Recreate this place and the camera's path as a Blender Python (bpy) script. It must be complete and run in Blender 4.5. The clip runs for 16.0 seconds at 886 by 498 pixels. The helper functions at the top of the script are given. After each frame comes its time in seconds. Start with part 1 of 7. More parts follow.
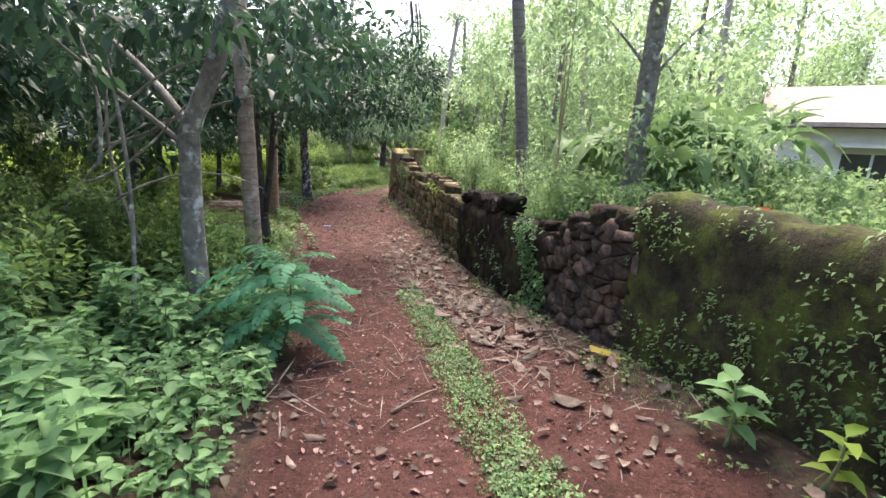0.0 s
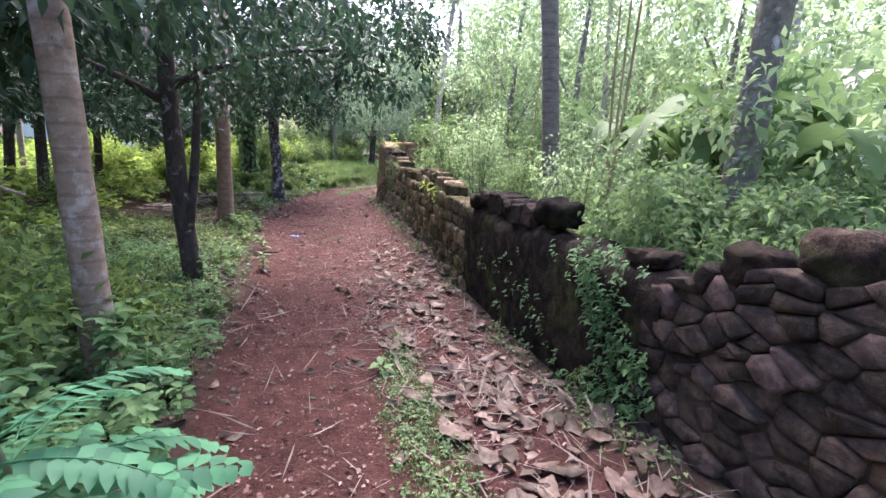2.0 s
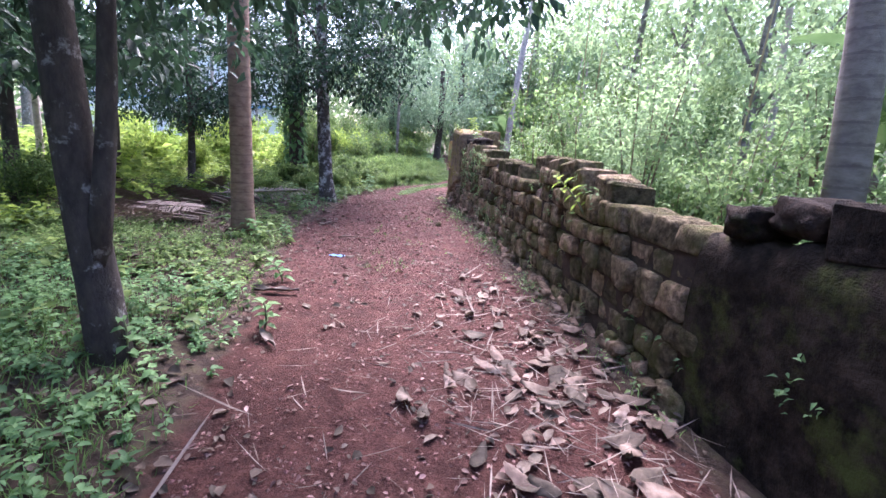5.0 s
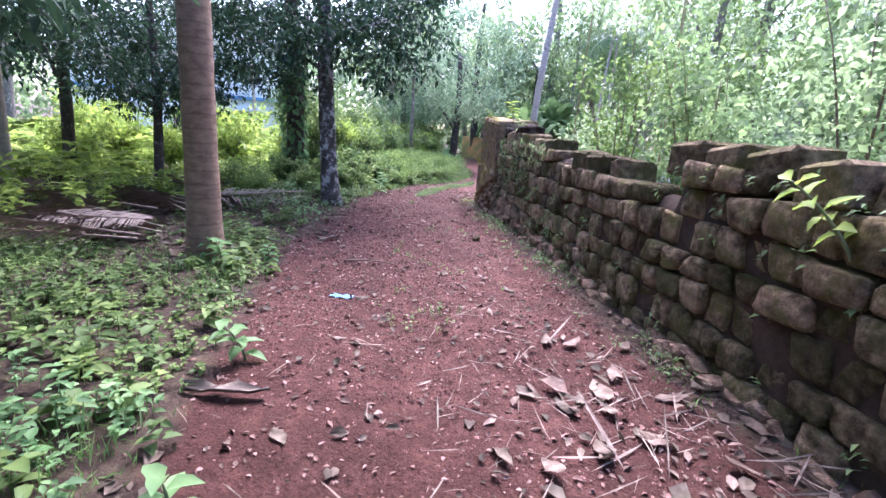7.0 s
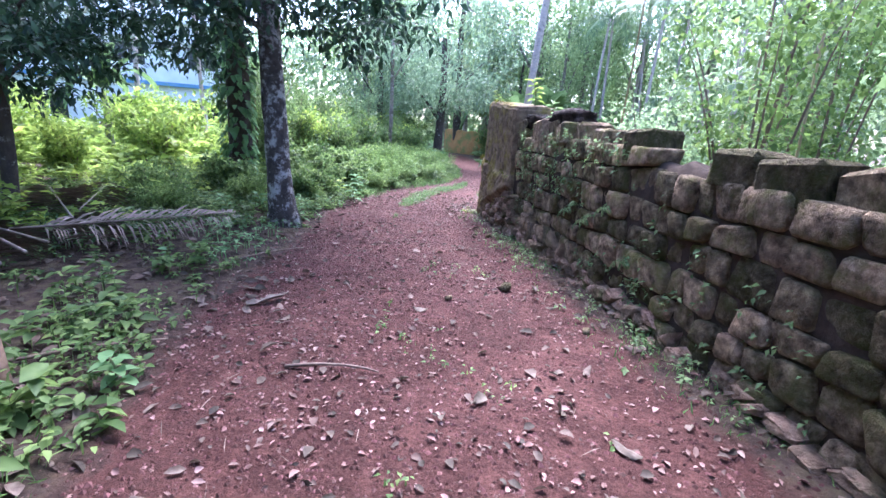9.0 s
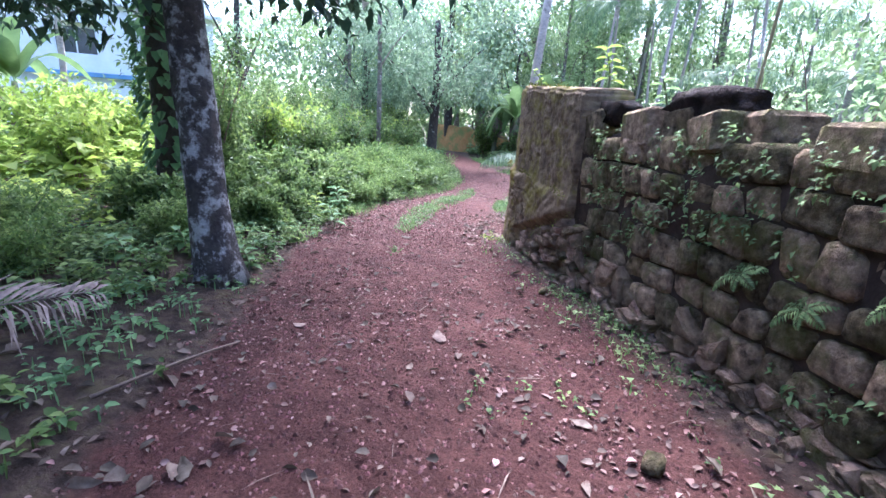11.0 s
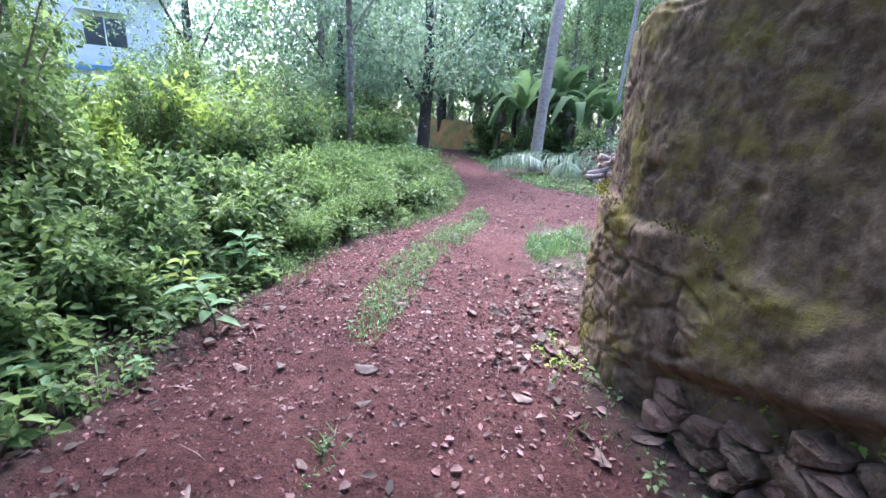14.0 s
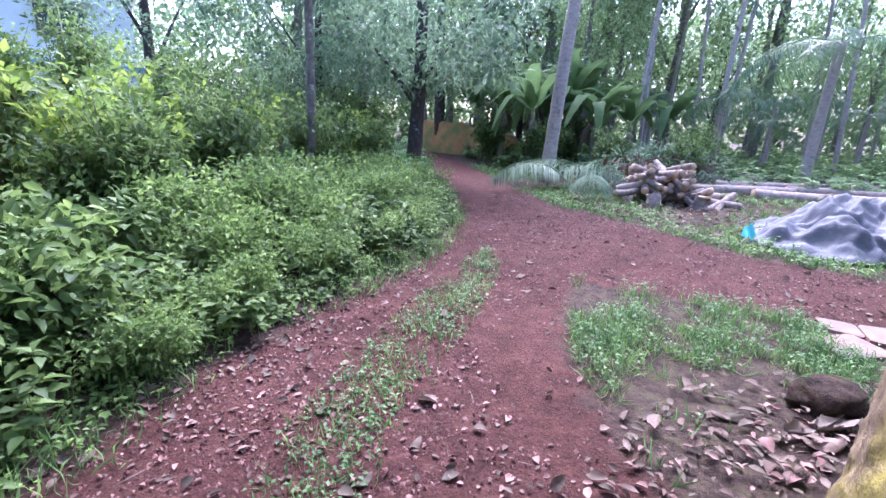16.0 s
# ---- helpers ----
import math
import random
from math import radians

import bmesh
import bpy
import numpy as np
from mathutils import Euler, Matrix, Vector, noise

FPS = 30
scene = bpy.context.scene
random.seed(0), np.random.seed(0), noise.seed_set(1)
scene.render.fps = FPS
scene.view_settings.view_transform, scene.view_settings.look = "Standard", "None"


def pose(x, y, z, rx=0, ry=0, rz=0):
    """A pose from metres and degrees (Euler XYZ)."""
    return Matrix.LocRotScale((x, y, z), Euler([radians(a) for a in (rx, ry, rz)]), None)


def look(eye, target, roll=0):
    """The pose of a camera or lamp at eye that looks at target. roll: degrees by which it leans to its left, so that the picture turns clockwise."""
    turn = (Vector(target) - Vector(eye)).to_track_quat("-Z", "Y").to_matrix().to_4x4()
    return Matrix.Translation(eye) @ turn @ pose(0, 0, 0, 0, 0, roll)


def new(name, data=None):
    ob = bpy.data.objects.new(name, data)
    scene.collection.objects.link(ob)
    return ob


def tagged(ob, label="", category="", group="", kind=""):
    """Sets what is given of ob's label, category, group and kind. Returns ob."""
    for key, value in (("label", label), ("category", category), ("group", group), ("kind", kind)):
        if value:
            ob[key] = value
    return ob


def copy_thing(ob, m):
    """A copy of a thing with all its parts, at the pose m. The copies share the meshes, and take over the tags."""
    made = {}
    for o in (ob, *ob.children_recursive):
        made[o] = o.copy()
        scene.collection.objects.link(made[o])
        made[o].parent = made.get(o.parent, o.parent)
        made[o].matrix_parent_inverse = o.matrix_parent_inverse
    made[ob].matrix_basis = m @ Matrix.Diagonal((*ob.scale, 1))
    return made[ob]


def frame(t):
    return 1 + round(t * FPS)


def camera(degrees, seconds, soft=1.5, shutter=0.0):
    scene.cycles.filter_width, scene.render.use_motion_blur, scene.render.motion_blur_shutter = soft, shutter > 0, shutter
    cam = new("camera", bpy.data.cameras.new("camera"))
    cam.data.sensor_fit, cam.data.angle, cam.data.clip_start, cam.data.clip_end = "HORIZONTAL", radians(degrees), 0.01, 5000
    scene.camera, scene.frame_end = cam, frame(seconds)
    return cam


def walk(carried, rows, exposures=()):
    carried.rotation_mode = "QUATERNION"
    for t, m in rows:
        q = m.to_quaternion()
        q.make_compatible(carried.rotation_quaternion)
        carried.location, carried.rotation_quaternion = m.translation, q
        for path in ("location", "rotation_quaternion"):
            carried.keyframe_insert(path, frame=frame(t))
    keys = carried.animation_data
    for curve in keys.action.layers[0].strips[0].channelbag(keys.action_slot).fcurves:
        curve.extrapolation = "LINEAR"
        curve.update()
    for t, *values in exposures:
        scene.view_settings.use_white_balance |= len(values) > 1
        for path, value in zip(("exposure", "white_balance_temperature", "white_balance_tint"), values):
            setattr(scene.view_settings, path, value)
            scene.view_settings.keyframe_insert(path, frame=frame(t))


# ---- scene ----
cam = camera(89.0, 16.0)
METRES, EYE, TILT, LEAN, TURN = 20.8, 1.5, 0.0, 0.0, 0.0
ROWS = [
    (0.0, 0.0, 0.0, 0.0, 0.65, -13.28, -2.76),
    (0.5, -0.0019, 0.0351, -0.0048, 0.48, -13.43, -2.72),
    (1.0, -0.0048, 0.0683, -0.0079, -0.08, -13.47, -2.8),
    (1.5, -0.0044, 0.1001, -0.0102, -0.07, -13.45, -2.72),
    (2.0, -0.0065, 0.1309, -0.012, -0.19, -13.38, -2.81),
    (2.5, -0.0105, 0.1624, -0.0132, 0.01, -13.21, -2.89),
    (3.0, -0.0163, 0.194, -0.0142, 0.4, -13.23, -3.03),
    (3.5, -0.0248, 0.2229, -0.0186, 2.23, -13.17, -3.38),
    (4.0, -0.0306, 0.2519, -0.0218, 4.44, -13.13, -3.47),
    (4.5, -0.0399, 0.28, -0.0279, 6.23, -13.4, -3.46),
    (7.0, -0.0891, 0.4168, -0.043, 7.94, -14.03, -3.46),
    (7.5, -0.0976, 0.4486, -0.044, 7.63, -14.25, -3.4),
    (8.0, -0.1068, 0.4792, -0.0448, 7.28, -14.45, -3.1),
    (8.5, -0.1145, 0.5126, -0.0455, 6.12, -14.56, -3.19),
    (11.0, -0.1525, 0.6675, -0.0454, 3.14, -15.14, -2.59),
    (11.5, -0.1581, 0.6967, -0.0459, 3.08, -15.2, -2.48),
    (12.0, -0.1622, 0.7282, -0.0459, 2.26, -15.49, -2.35),
    (12.5, -0.1669, 0.7587, -0.0465, 1.81, -15.46, -2.42),
    (13.0, -0.1669, 0.7894, -0.0467, 1.84, -15.57, -2.39),
    (13.5, -0.1689, 0.8203, -0.0471, 1.91, -15.8, -2.29),
    (14.0, -0.1668, 0.8505, -0.0491, 2.09, -15.62, -2.2),
    (14.5, -0.1669, 0.8833, -0.0488, 2.09, -15.38, -2.39),
    (15.0, -0.1671, 0.9143, -0.0491, 2.1, -15.34, -2.51),
    (15.5, -0.1657, 0.9455, -0.0486, 2.3, -15.23, -2.38),
    (16.0, -0.1645, 0.9751, -0.0483, 2.16, -15.38, -2.29),
]
walk(cam, [(t, pose(0, 0, EYE, TILT, LEAN, TURN) @ pose(METRES * x, METRES * y, METRES * z, 90 + pitch, roll, yaw)) for t, x, y, z, yaw, pitch, roll in ROWS],
     exposures=[(0.0, 2.2, 6500, 14), (2.0, 2.4, 5900, 27), (4.5, 2.7, 5500, 32), (7.4, 2.75, 5300, 31), (8.4, 2.95, 5050, 27), (12.0, 2.9, 5150, 25), (14.5, 2.7, 5100, 27), (16.0, 2.5, 5050, 32)])

# ---- light ----
world = bpy.data.worlds.new("sky_world")
scene.world = world
world.use_nodes = True
wn = world.node_tree.nodes
sky = wn.new("ShaderNodeTexSky")
sky.sky_type = "NISHITA"
sky.sun_disc = False
sky.sun_elevation = radians(55)
sky.sun_rotation = radians(3)
sky.air_density, sky.dust_density, sky.ozone_density = 1.0, 4.0, 1.0
wn["Background"].inputs["Strength"].default_value = 0.15
world.node_tree.links.new(sky.outputs["Color"], wn["Background"].inputs["Color"])
sun_data = bpy.data.lights.new("sun", "SUN")
sun_data.energy, sun_data.angle, sun_data.color = 2.2, radians(32), (1.0, 0.94, 0.84)
sun = new("sun", sun_data)
sun.matrix_world = look((1.8, 34.2, 49.0), (0, 0, 0))

# ---- materials ----


def material(name, colours, scale=6.0, rough=0.85, bump=0.3, bump_scale=40.0, stain=None, stain_scale=1.2, stain_at=(0.5, 0.62),
             translucent=0.0, per_island=0.0, per_object=0.0, gloss=0.3, stretch=(1, 1, 1), bump_dist=0.02, bands=0.0):
    """Two-scale noise between colours, an optional second colour in patches, relief, and variation between pieces."""
    m = bpy.data.materials.new(name)
    m.use_nodes = True
    nodes, links = m.node_tree.nodes, m.node_tree.links
    bsdf = nodes["Principled BSDF"]
    bsdf.inputs["Roughness"].default_value = rough
    bsdf.inputs["Specular IOR Level"].default_value = gloss
    geo = nodes.new("ShaderNodeNewGeometry")
    coord = nodes.new("ShaderNodeMapping")
    coord.inputs["Scale"].default_value = stretch
    links.new(geo.outputs["Position"], coord.inputs["Vector"])
    n1 = nodes.new("ShaderNodeTexNoise")
    n1.inputs["Scale"].default_value, n1.inputs["Detail"].default_value, n1.inputs["Roughness"].default_value = scale, 5, 0.65
    links.new(coord.outputs["Vector"], n1.inputs["Vector"])
    ramp = nodes.new("ShaderNodeValToRGB")
    el = ramp.color_ramp.elements
    while len(el) < len(colours):
        el.new(0.5)
    for i, c in enumerate(colours):
        el[i].position = 0.3 + 0.4 * i / max(1, len(colours) - 1)
        el[i].color = (*c, 1)
    links.new(n1.outputs["Fac"], ramp.inputs["Fac"])
    out = ramp.outputs["Color"]
    if stain:
        n2 = nodes.new("ShaderNodeTexNoise")
        n2.inputs["Scale"].default_value, n2.inputs["Detail"].default_value, n2.inputs["Roughness"].default_value = stain_scale, 6, 0.7
        links.new(geo.outputs["Position"], n2.inputs["Vector"])
        r2 = nodes.new("ShaderNodeValToRGB")
        r2.color_ramp.elements[0].position, r2.color_ramp.elements[1].position = stain_at
        links.new(n2.outputs["Fac"], r2.inputs["Fac"])
        mix = nodes.new("ShaderNodeMix")
        mix.data_type = "RGBA"
        links.new(r2.outputs["Color"], mix.inputs[0])
        links.new(out, mix.inputs[6])
        mix.inputs[7].default_value = (*stain, 1)
        out = mix.outputs[2]
    if bands:
        sep = nodes.new("ShaderNodeSeparateXYZ")
        links.new(geo.outputs["Position"], sep.inputs[0])
        wob = nodes.new("ShaderNodeMath")
        wob.operation = "MULTIPLY_ADD"
        links.new(n1.outputs["Fac"], wob.inputs[0])
        wob.inputs[1].default_value = 0.06
        links.new(sep.outputs["Z"], wob.inputs[2])
        sine = nodes.new("ShaderNodeMath")
        sine.operation = "MULTIPLY"
        links.new(wob.outputs[0], sine.inputs[0])
        sine.inputs[1].default_value = bands
        fr = nodes.new("ShaderNodeMath")
        fr.operation = "FRACT"
        links.new(sine.outputs[0], fr.inputs[0])
        gt = nodes.new("ShaderNodeMath")
        gt.operation = "GREATER_THAN"
        links.new(fr.outputs[0], gt.inputs[0])
        gt.inputs[1].default_value = 0.86
        half = nodes.new("ShaderNodeMath")
        half.operation = "MULTIPLY"
        links.new(gt.outputs[0], half.inputs[0])
        half.inputs[1].default_value = 0.34
        mixb = nodes.new("ShaderNodeMix")
        mixb.data_type = "RGBA"
        links.new(half.outputs[0], mixb.inputs[0])
        links.new(out, mixb.inputs[6])
        mixb.inputs[7].default_value = (*[c * 0.45 for c in colours[0]], 1)
        out = mixb.outputs[2]
    for amount, source in ((per_island, ("island", "Random Per Island")), (per_object, ("object", "Random"))):
        if amount:
            node = geo if source[0] == "island" else nodes.new("ShaderNodeObjectInfo")
            hsv = nodes.new("ShaderNodeHueSaturation")
            mr = nodes.new("ShaderNodeMapRange")
            mr.inputs["To Min"].default_value, mr.inputs["To Max"].default_value = 1 - amount, 1 + amount
            links.new(node.outputs[source[1]], mr.inputs["Value"])
            links.new(mr.outputs[0], hsv.inputs["Value"])
            mh = nodes.new("ShaderNodeMath")
            mh.operation = "MULTIPLY_ADD"
            links.new(node.outputs[source[1]], mh.inputs[0])
            mh.inputs[1].default_value, mh.inputs[2].default_value = -0.06 * amount, 0.5 + 0.03 * amount
            links.new(mh.outputs[0], hsv.inputs["Hue"])
            links.new(out, hsv.inputs["Color"])
            out = hsv.outputs["Color"]
    links.new(out, bsdf.inputs["Base Color"])
    if bump:
        nb = nodes.new("ShaderNodeTexNoise")
        nb.inputs["Scale"].default_value, nb.inputs["Detail"].default_value, nb.inputs["Roughness"].default_value = bump_scale, 6, 0.72
        links.new(coord.outputs["Vector"], nb.inputs["Vector"])
        b = nodes.new("ShaderNodeBump")
        b.inputs["Strength"].default_value, b.inputs["Distance"].default_value = bump, bump_dist
        links.new(nb.outputs["Fac"], b.inputs["Height"])
        links.new(b.outputs["Normal"], bsdf.inputs["Normal"])
    if translucent:
        tr = nodes.new("ShaderNodeBsdfTranslucent")
        links.new(out, tr.inputs["Color"])
        mx = nodes.new("ShaderNodeMixShader")
        mx.inputs[0].default_value = translucent
        links.new(bsdf.outputs[0], mx.inputs[1])
        links.new(tr.outputs[0], mx.inputs[2])
        links.new(mx.outputs[0], nodes["Material Output"].inputs["Surface"])
    return m


def leaf_material(name, dark, light, tr=0.4, vary=0.4, gloss=0.22, rough=0.55):
    return material(name, (dark, light), scale=2.2, rough=rough, bump=0, translucent=tr, per_island=vary, gloss=gloss)


LEAF_HERB = leaf_material("herb_leaf", (0.105, 0.205, 0.085), (0.225, 0.37, 0.15), 0.5)
LEAF_BANK = leaf_material("bank_leaf", (0.060, 0.112, 0.036), (0.19, 0.275, 0.078), 0.45, 0.5)
LEAF_FINE = leaf_material("fine_weed_leaf", (0.095, 0.165, 0.045), (0.225, 0.325, 0.09), 0.5, 0.45)
LEAF_TURF = leaf_material("turf_leaf", (0.085, 0.155, 0.06), (0.19, 0.29, 0.115), 0.45, 0.45)
# lime of seedlings and moss; for the far bushes it also carries painted sunlight
LEAF_LIME_SUN = leaf_material("lime_sunlit_leaf", (0.175, 0.275, 0.045), (0.325, 0.42, 0.08), 0.55)
LEAF_DARK = leaf_material("dark_leaf", (0.022, 0.050, 0.028), (0.056, 0.108, 0.054), 0.36, 0.5, 0.3, 0.45)
LEAF_MID = leaf_material("shrub_leaf", (0.13, 0.215, 0.085), (0.25, 0.345, 0.135), 0.55)
# base colour lifted above leaf green to stand in for haze over foliage
LEAF_HAZE_PALE = leaf_material("haze_pale_leaf", (0.21, 0.31, 0.15), (0.35, 0.46, 0.22), 0.6)
LEAF_GREY = leaf_material("grey_green_leaf", (0.10, 0.17, 0.095), (0.225, 0.315, 0.185), 0.55, 0.35, 0.3, 0.5)
LEAF_FERNY = leaf_material("feathery_leaf", (0.075, 0.225, 0.115), (0.135, 0.33, 0.165), 0.5, 0.3)
LEAF_PALM = leaf_material("palm_leaf", (0.09, 0.17, 0.07), (0.18, 0.27, 0.12), 0.4, 0.3, 0.6, 0.35)
LEAF_BANANA = leaf_material("banana_leaf", (0.10, 0.17, 0.06), (0.18, 0.27, 0.10), 0.45, 0.15, 0.15, 0.6)
LEAF_YELLOW = leaf_material("yellow_leaf", (0.42, 0.32, 0.05), (0.55, 0.42, 0.08), 0.4)
GRASS = leaf_material("grass_blade", (0.08, 0.17, 0.05), (0.19, 0.30, 0.09), 0.4, 0.4)
DRY_LEAF = material("dry_leaf", ((0.075, 0.051, 0.039), (0.17, 0.118, 0.088), (0.33, 0.255, 0.20)), scale=7, rough=0.75, bump=0.2, translucent=0.2, per_island=0.5, per_object=0.5)
DRY_FROND = material("dry_frond", ((0.115, 0.085, 0.068), (0.26, 0.205, 0.165)), scale=14, rough=0.7, bump=0.2, per_island=0.3)
STEM = material("green_stem", ((0.10, 0.13, 0.06), (0.20, 0.20, 0.11)), scale=20, rough=0.7, bump=0.2, per_object=0.2)
TWIG = material("brown_twig", ((0.10, 0.07, 0.05), (0.22, 0.16, 0.12)), scale=25, rough=0.8, bump=0.3, per_island=0.3)
BARK_PALM = material("palm_bark", ((0.19, 0.130, 0.092), (0.36, 0.268, 0.20)), scale=9, rough=0.85, bump=0.5, bump_scale=60, stain=(0.46, 0.405, 0.36), stain_scale=7.0, stain_at=(0.52, 0.68), stretch=(1, 1, 1.4), bands=7.0)
BARK_BROWN = material("brown_palm_bark", ((0.15, 0.092, 0.062), (0.30, 0.205, 0.145)), scale=9, rough=0.85, bump=0.5, bump_scale=60, stretch=(1, 1, 2.0), bands=7.0)
BARK_DUSK = material("dusky_palm_bark", ((0.12, 0.098, 0.084), (0.24, 0.205, 0.18)), scale=8, rough=0.85, bump=0.5, bump_scale=50, stretch=(1, 1, 2.0), bands=6.0)
BARK_GREY = material("grey_palm_bark", ((0.27, 0.225, 0.19), (0.45, 0.385, 0.33)), scale=7, rough=0.85, bump=0.4, bump_scale=50, stain=(0.13, 0.115, 0.10), stain_scale=4, stain_at=(0.55, 0.7), stretch=(1, 1, 2.0))
CANE = material("dry_cane", ((0.17, 0.13, 0.065), (0.36, 0.29, 0.15)), scale=6, rough=0.6, bump=0.2, stretch=(1, 1, 0.3))
CRUMB = material("leaf_crumb", ((0.08, 0.042, 0.034), (0.16, 0.095, 0.076), (0.29, 0.205, 0.175)), scale=5, rough=0.85, bump=0, per_island=0.5)
BARK_PALE = material("pale_bark", ((0.085, 0.072, 0.058), (0.24, 0.215, 0.18)), scale=9, rough=0.85, bump=0.6, bump_scale=40, stain=(0.46, 0.45, 0.42), stain_scale=6, stain_at=(0.55, 0.66))
BARK_DARK = material("dark_bark", ((0.035, 0.028, 0.025), (0.085, 0.068, 0.057)), scale=14, rough=0.9, bump=0.7, bump_scale=45, stain=(0.25, 0.24, 0.22), stain_scale=7, stain_at=(0.58, 0.66), stretch=(1, 1, 0.5))
BARK_LICHEN = material("lichen_bark", ((0.028, 0.024, 0.022), (0.10, 0.085, 0.075)), scale=12, rough=0.9, bump=0.9, bump_scale=34, stain=(0.42, 0.41, 0.385), stain_scale=7.5, stain_at=(0.49, 0.60), bump_dist=0.04)
LATERITE = material("laterite_block", ((0.033, 0.026, 0.018), (0.185, 0.140, 0.088), (0.385, 0.30, 0.18)), scale=13, rough=0.95, bump=1.0, bump_scale=24, stain=(0.115, 0.112, 0.04), stain_scale=3.0, stain_at=(0.48, 0.64), per_object=0.55, bump_dist=0.06, gloss=0.08)
RUBBLE = material("rubble_stone", ((0.030, 0.024, 0.022), (0.085, 0.062, 0.050), (0.18, 0.125, 0.090)), scale=8, rough=0.9, bump=0.9, bump_scale=18, bump_dist=0.05, stain=(0.16, 0.095, 0.05), stain_scale=1.7, stain_at=(0.58, 0.72), per_object=0.55, gloss=0.08)
RUBBLE_BROWN = material("brown_rubble", ((0.085, 0.058, 0.042), (0.245, 0.168, 0.114), (0.40, 0.29, 0.195)), scale=9, rough=0.95, bump=1.0, bump_scale=18, bump_dist=0.06, stain=(0.07, 0.075, 0.03), stain_scale=2.5, stain_at=(0.55, 0.7), per_object=0.4, gloss=0.08)
DARK_BOULDER = material("brown_boulder", ((0.022, 0.016, 0.014), (0.060, 0.042, 0.032), (0.12, 0.082, 0.058)), scale=9, rough=0.95, bump=1.0, bump_scale=22, stain=(0.06, 0.065, 0.025), stain_scale=2.8, stain_at=(0.52, 0.68), per_object=0.3, bump_dist=0.06, gloss=0.08)
SOOTY_STONE = material("sooty_laterite", ((0.010, 0.008, 0.008), (0.035, 0.026, 0.022), (0.08, 0.057, 0.045)), scale=9, rough=0.95, bump=1.0, bump_scale=24, stain=(0.05, 0.058, 0.02), stain_scale=2.5, stain_at=(0.55, 0.7), per_object=0.5, bump_dist=0.06, gloss=0.08)
PLASTER_MOSS = material("mossy_plaster", ((0.020, 0.017, 0.013), (0.058, 0.050, 0.028)), scale=9, rough=0.95, bump=0.7, bump_scale=9, stain=(0.085, 0.100, 0.024), stain_scale=3.0, stain_at=(0.46, 0.64), bump_dist=0.06, gloss=0.08)
PLASTER_DARK = material("sooty_plaster", ((0.005, 0.004, 0.0035), (0.024, 0.018, 0.014), (0.058, 0.043, 0.032)), scale=7, rough=0.95, bump=0.7, bump_scale=8, stain=(0.060, 0.070, 0.020), stain_scale=2.2, stain_at=(0.55, 0.70), bump_dist=0.06, gloss=0.08)
PLASTER_END = material("ochre_plaster", ((0.070, 0.050, 0.033), (0.165, 0.120, 0.076), (0.27, 0.20, 0.122)), scale=9, rough=0.9, bump=0.7, bump_scale=20, stain=(0.225, 0.188, 0.042), stain_scale=2.6, stain_at=(0.48, 0.66), bump_dist=0.025, gloss=0.08)
MOSS = leaf_material("olive_moss", (0.075, 0.080, 0.014), (0.17, 0.165, 0.030), 0.3, 0.4, 0.1, 0.9)
MORTAR = material("dark_mortar", ((0.035, 0.027, 0.022), (0.08, 0.058, 0.044)), scale=12, rough=0.95, bump=0.6, bump_scale=50, gloss=0.08)
FOOTING = material("footing_render", ((0.05, 0.04, 0.035), (0.11, 0.09, 0.075)), scale=6, rough=0.9, bump=0.6, bump_scale=30, stain=(0.10, 0.12, 0.05), stain_at=(0.55, 0.7), gloss=0.08)
ORANGE = material("ochre_bank", ((0.26, 0.13, 0.045), (0.42, 0.24, 0.09)), scale=1.5, rough=0.9, bump=0.4, bump_scale=8, stain=(0.16, 0.18, 0.055), stain_scale=1.6, stain_at=(0.46, 0.60))
WHITE_WALL = material("white_house_paint", ((0.68, 0.70, 0.70), (0.80, 0.81, 0.80)), scale=1.5, rough=0.8, bump=0.1)
CREAM_WALL = material("cream_house_paint", ((0.70, 0.64, 0.56), (0.80, 0.75, 0.67)), scale=1.5, rough=0.8, bump=0.1)
ROOF_TILE = material("clay_roof", ((0.40, 0.29, 0.25), (0.54, 0.42, 0.37)), scale=8, rough=0.85, bump=0.5, bump_scale=10)
DARK_GLASS = material("dark_window", ((0.02, 0.025, 0.03), (0.04, 0.045, 0.05)), scale=2, rough=0.12, bump=0, gloss=0.6)
BLUE_PAINT = material("blue_paint", ((0.12, 0.25, 0.42), (0.18, 0.33, 0.5)), scale=3, rough=0.6, bump=0)
LOG_BARK = material("log_bark", ((0.17, 0.125, 0.10), (0.40, 0.33, 0.28)), scale=10, rough=0.85, bump=0.5, bump_scale=40, per_object=0.35)
LOG_END = material("cut_wood", ((0.36, 0.24, 0.14), (0.52, 0.38, 0.25)), scale=20, rough=0.8, bump=0.2, per_object=0.2)
TARP = material("grey_tarpaulin", ((0.06, 0.062, 0.071), (0.13, 0.133, 0.148)), scale=3, rough=0.6, bump=0.4, bump_scale=12, gloss=0.25, bump_dist=0.03)
TARP_BLUE = material("teal_tarpaulin", ((0.04, 0.30, 0.30), (0.08, 0.42, 0.40)), scale=5, rough=0.5, bump=0.2)
SLAB = material("pale_slab", ((0.11, 0.085, 0.075), (0.20, 0.16, 0.145)), scale=4, rough=0.9, bump=0.5, bump_scale=25, stain=(0.30, 0.16, 0.12), stain_at=(0.5, 0.65))
FLOWER_RED = material("red_flower", ((0.65, 0.05, 0.03), (0.8, 0.10, 0.05)), scale=9, rough=0.6, bump=0, translucent=0.3)
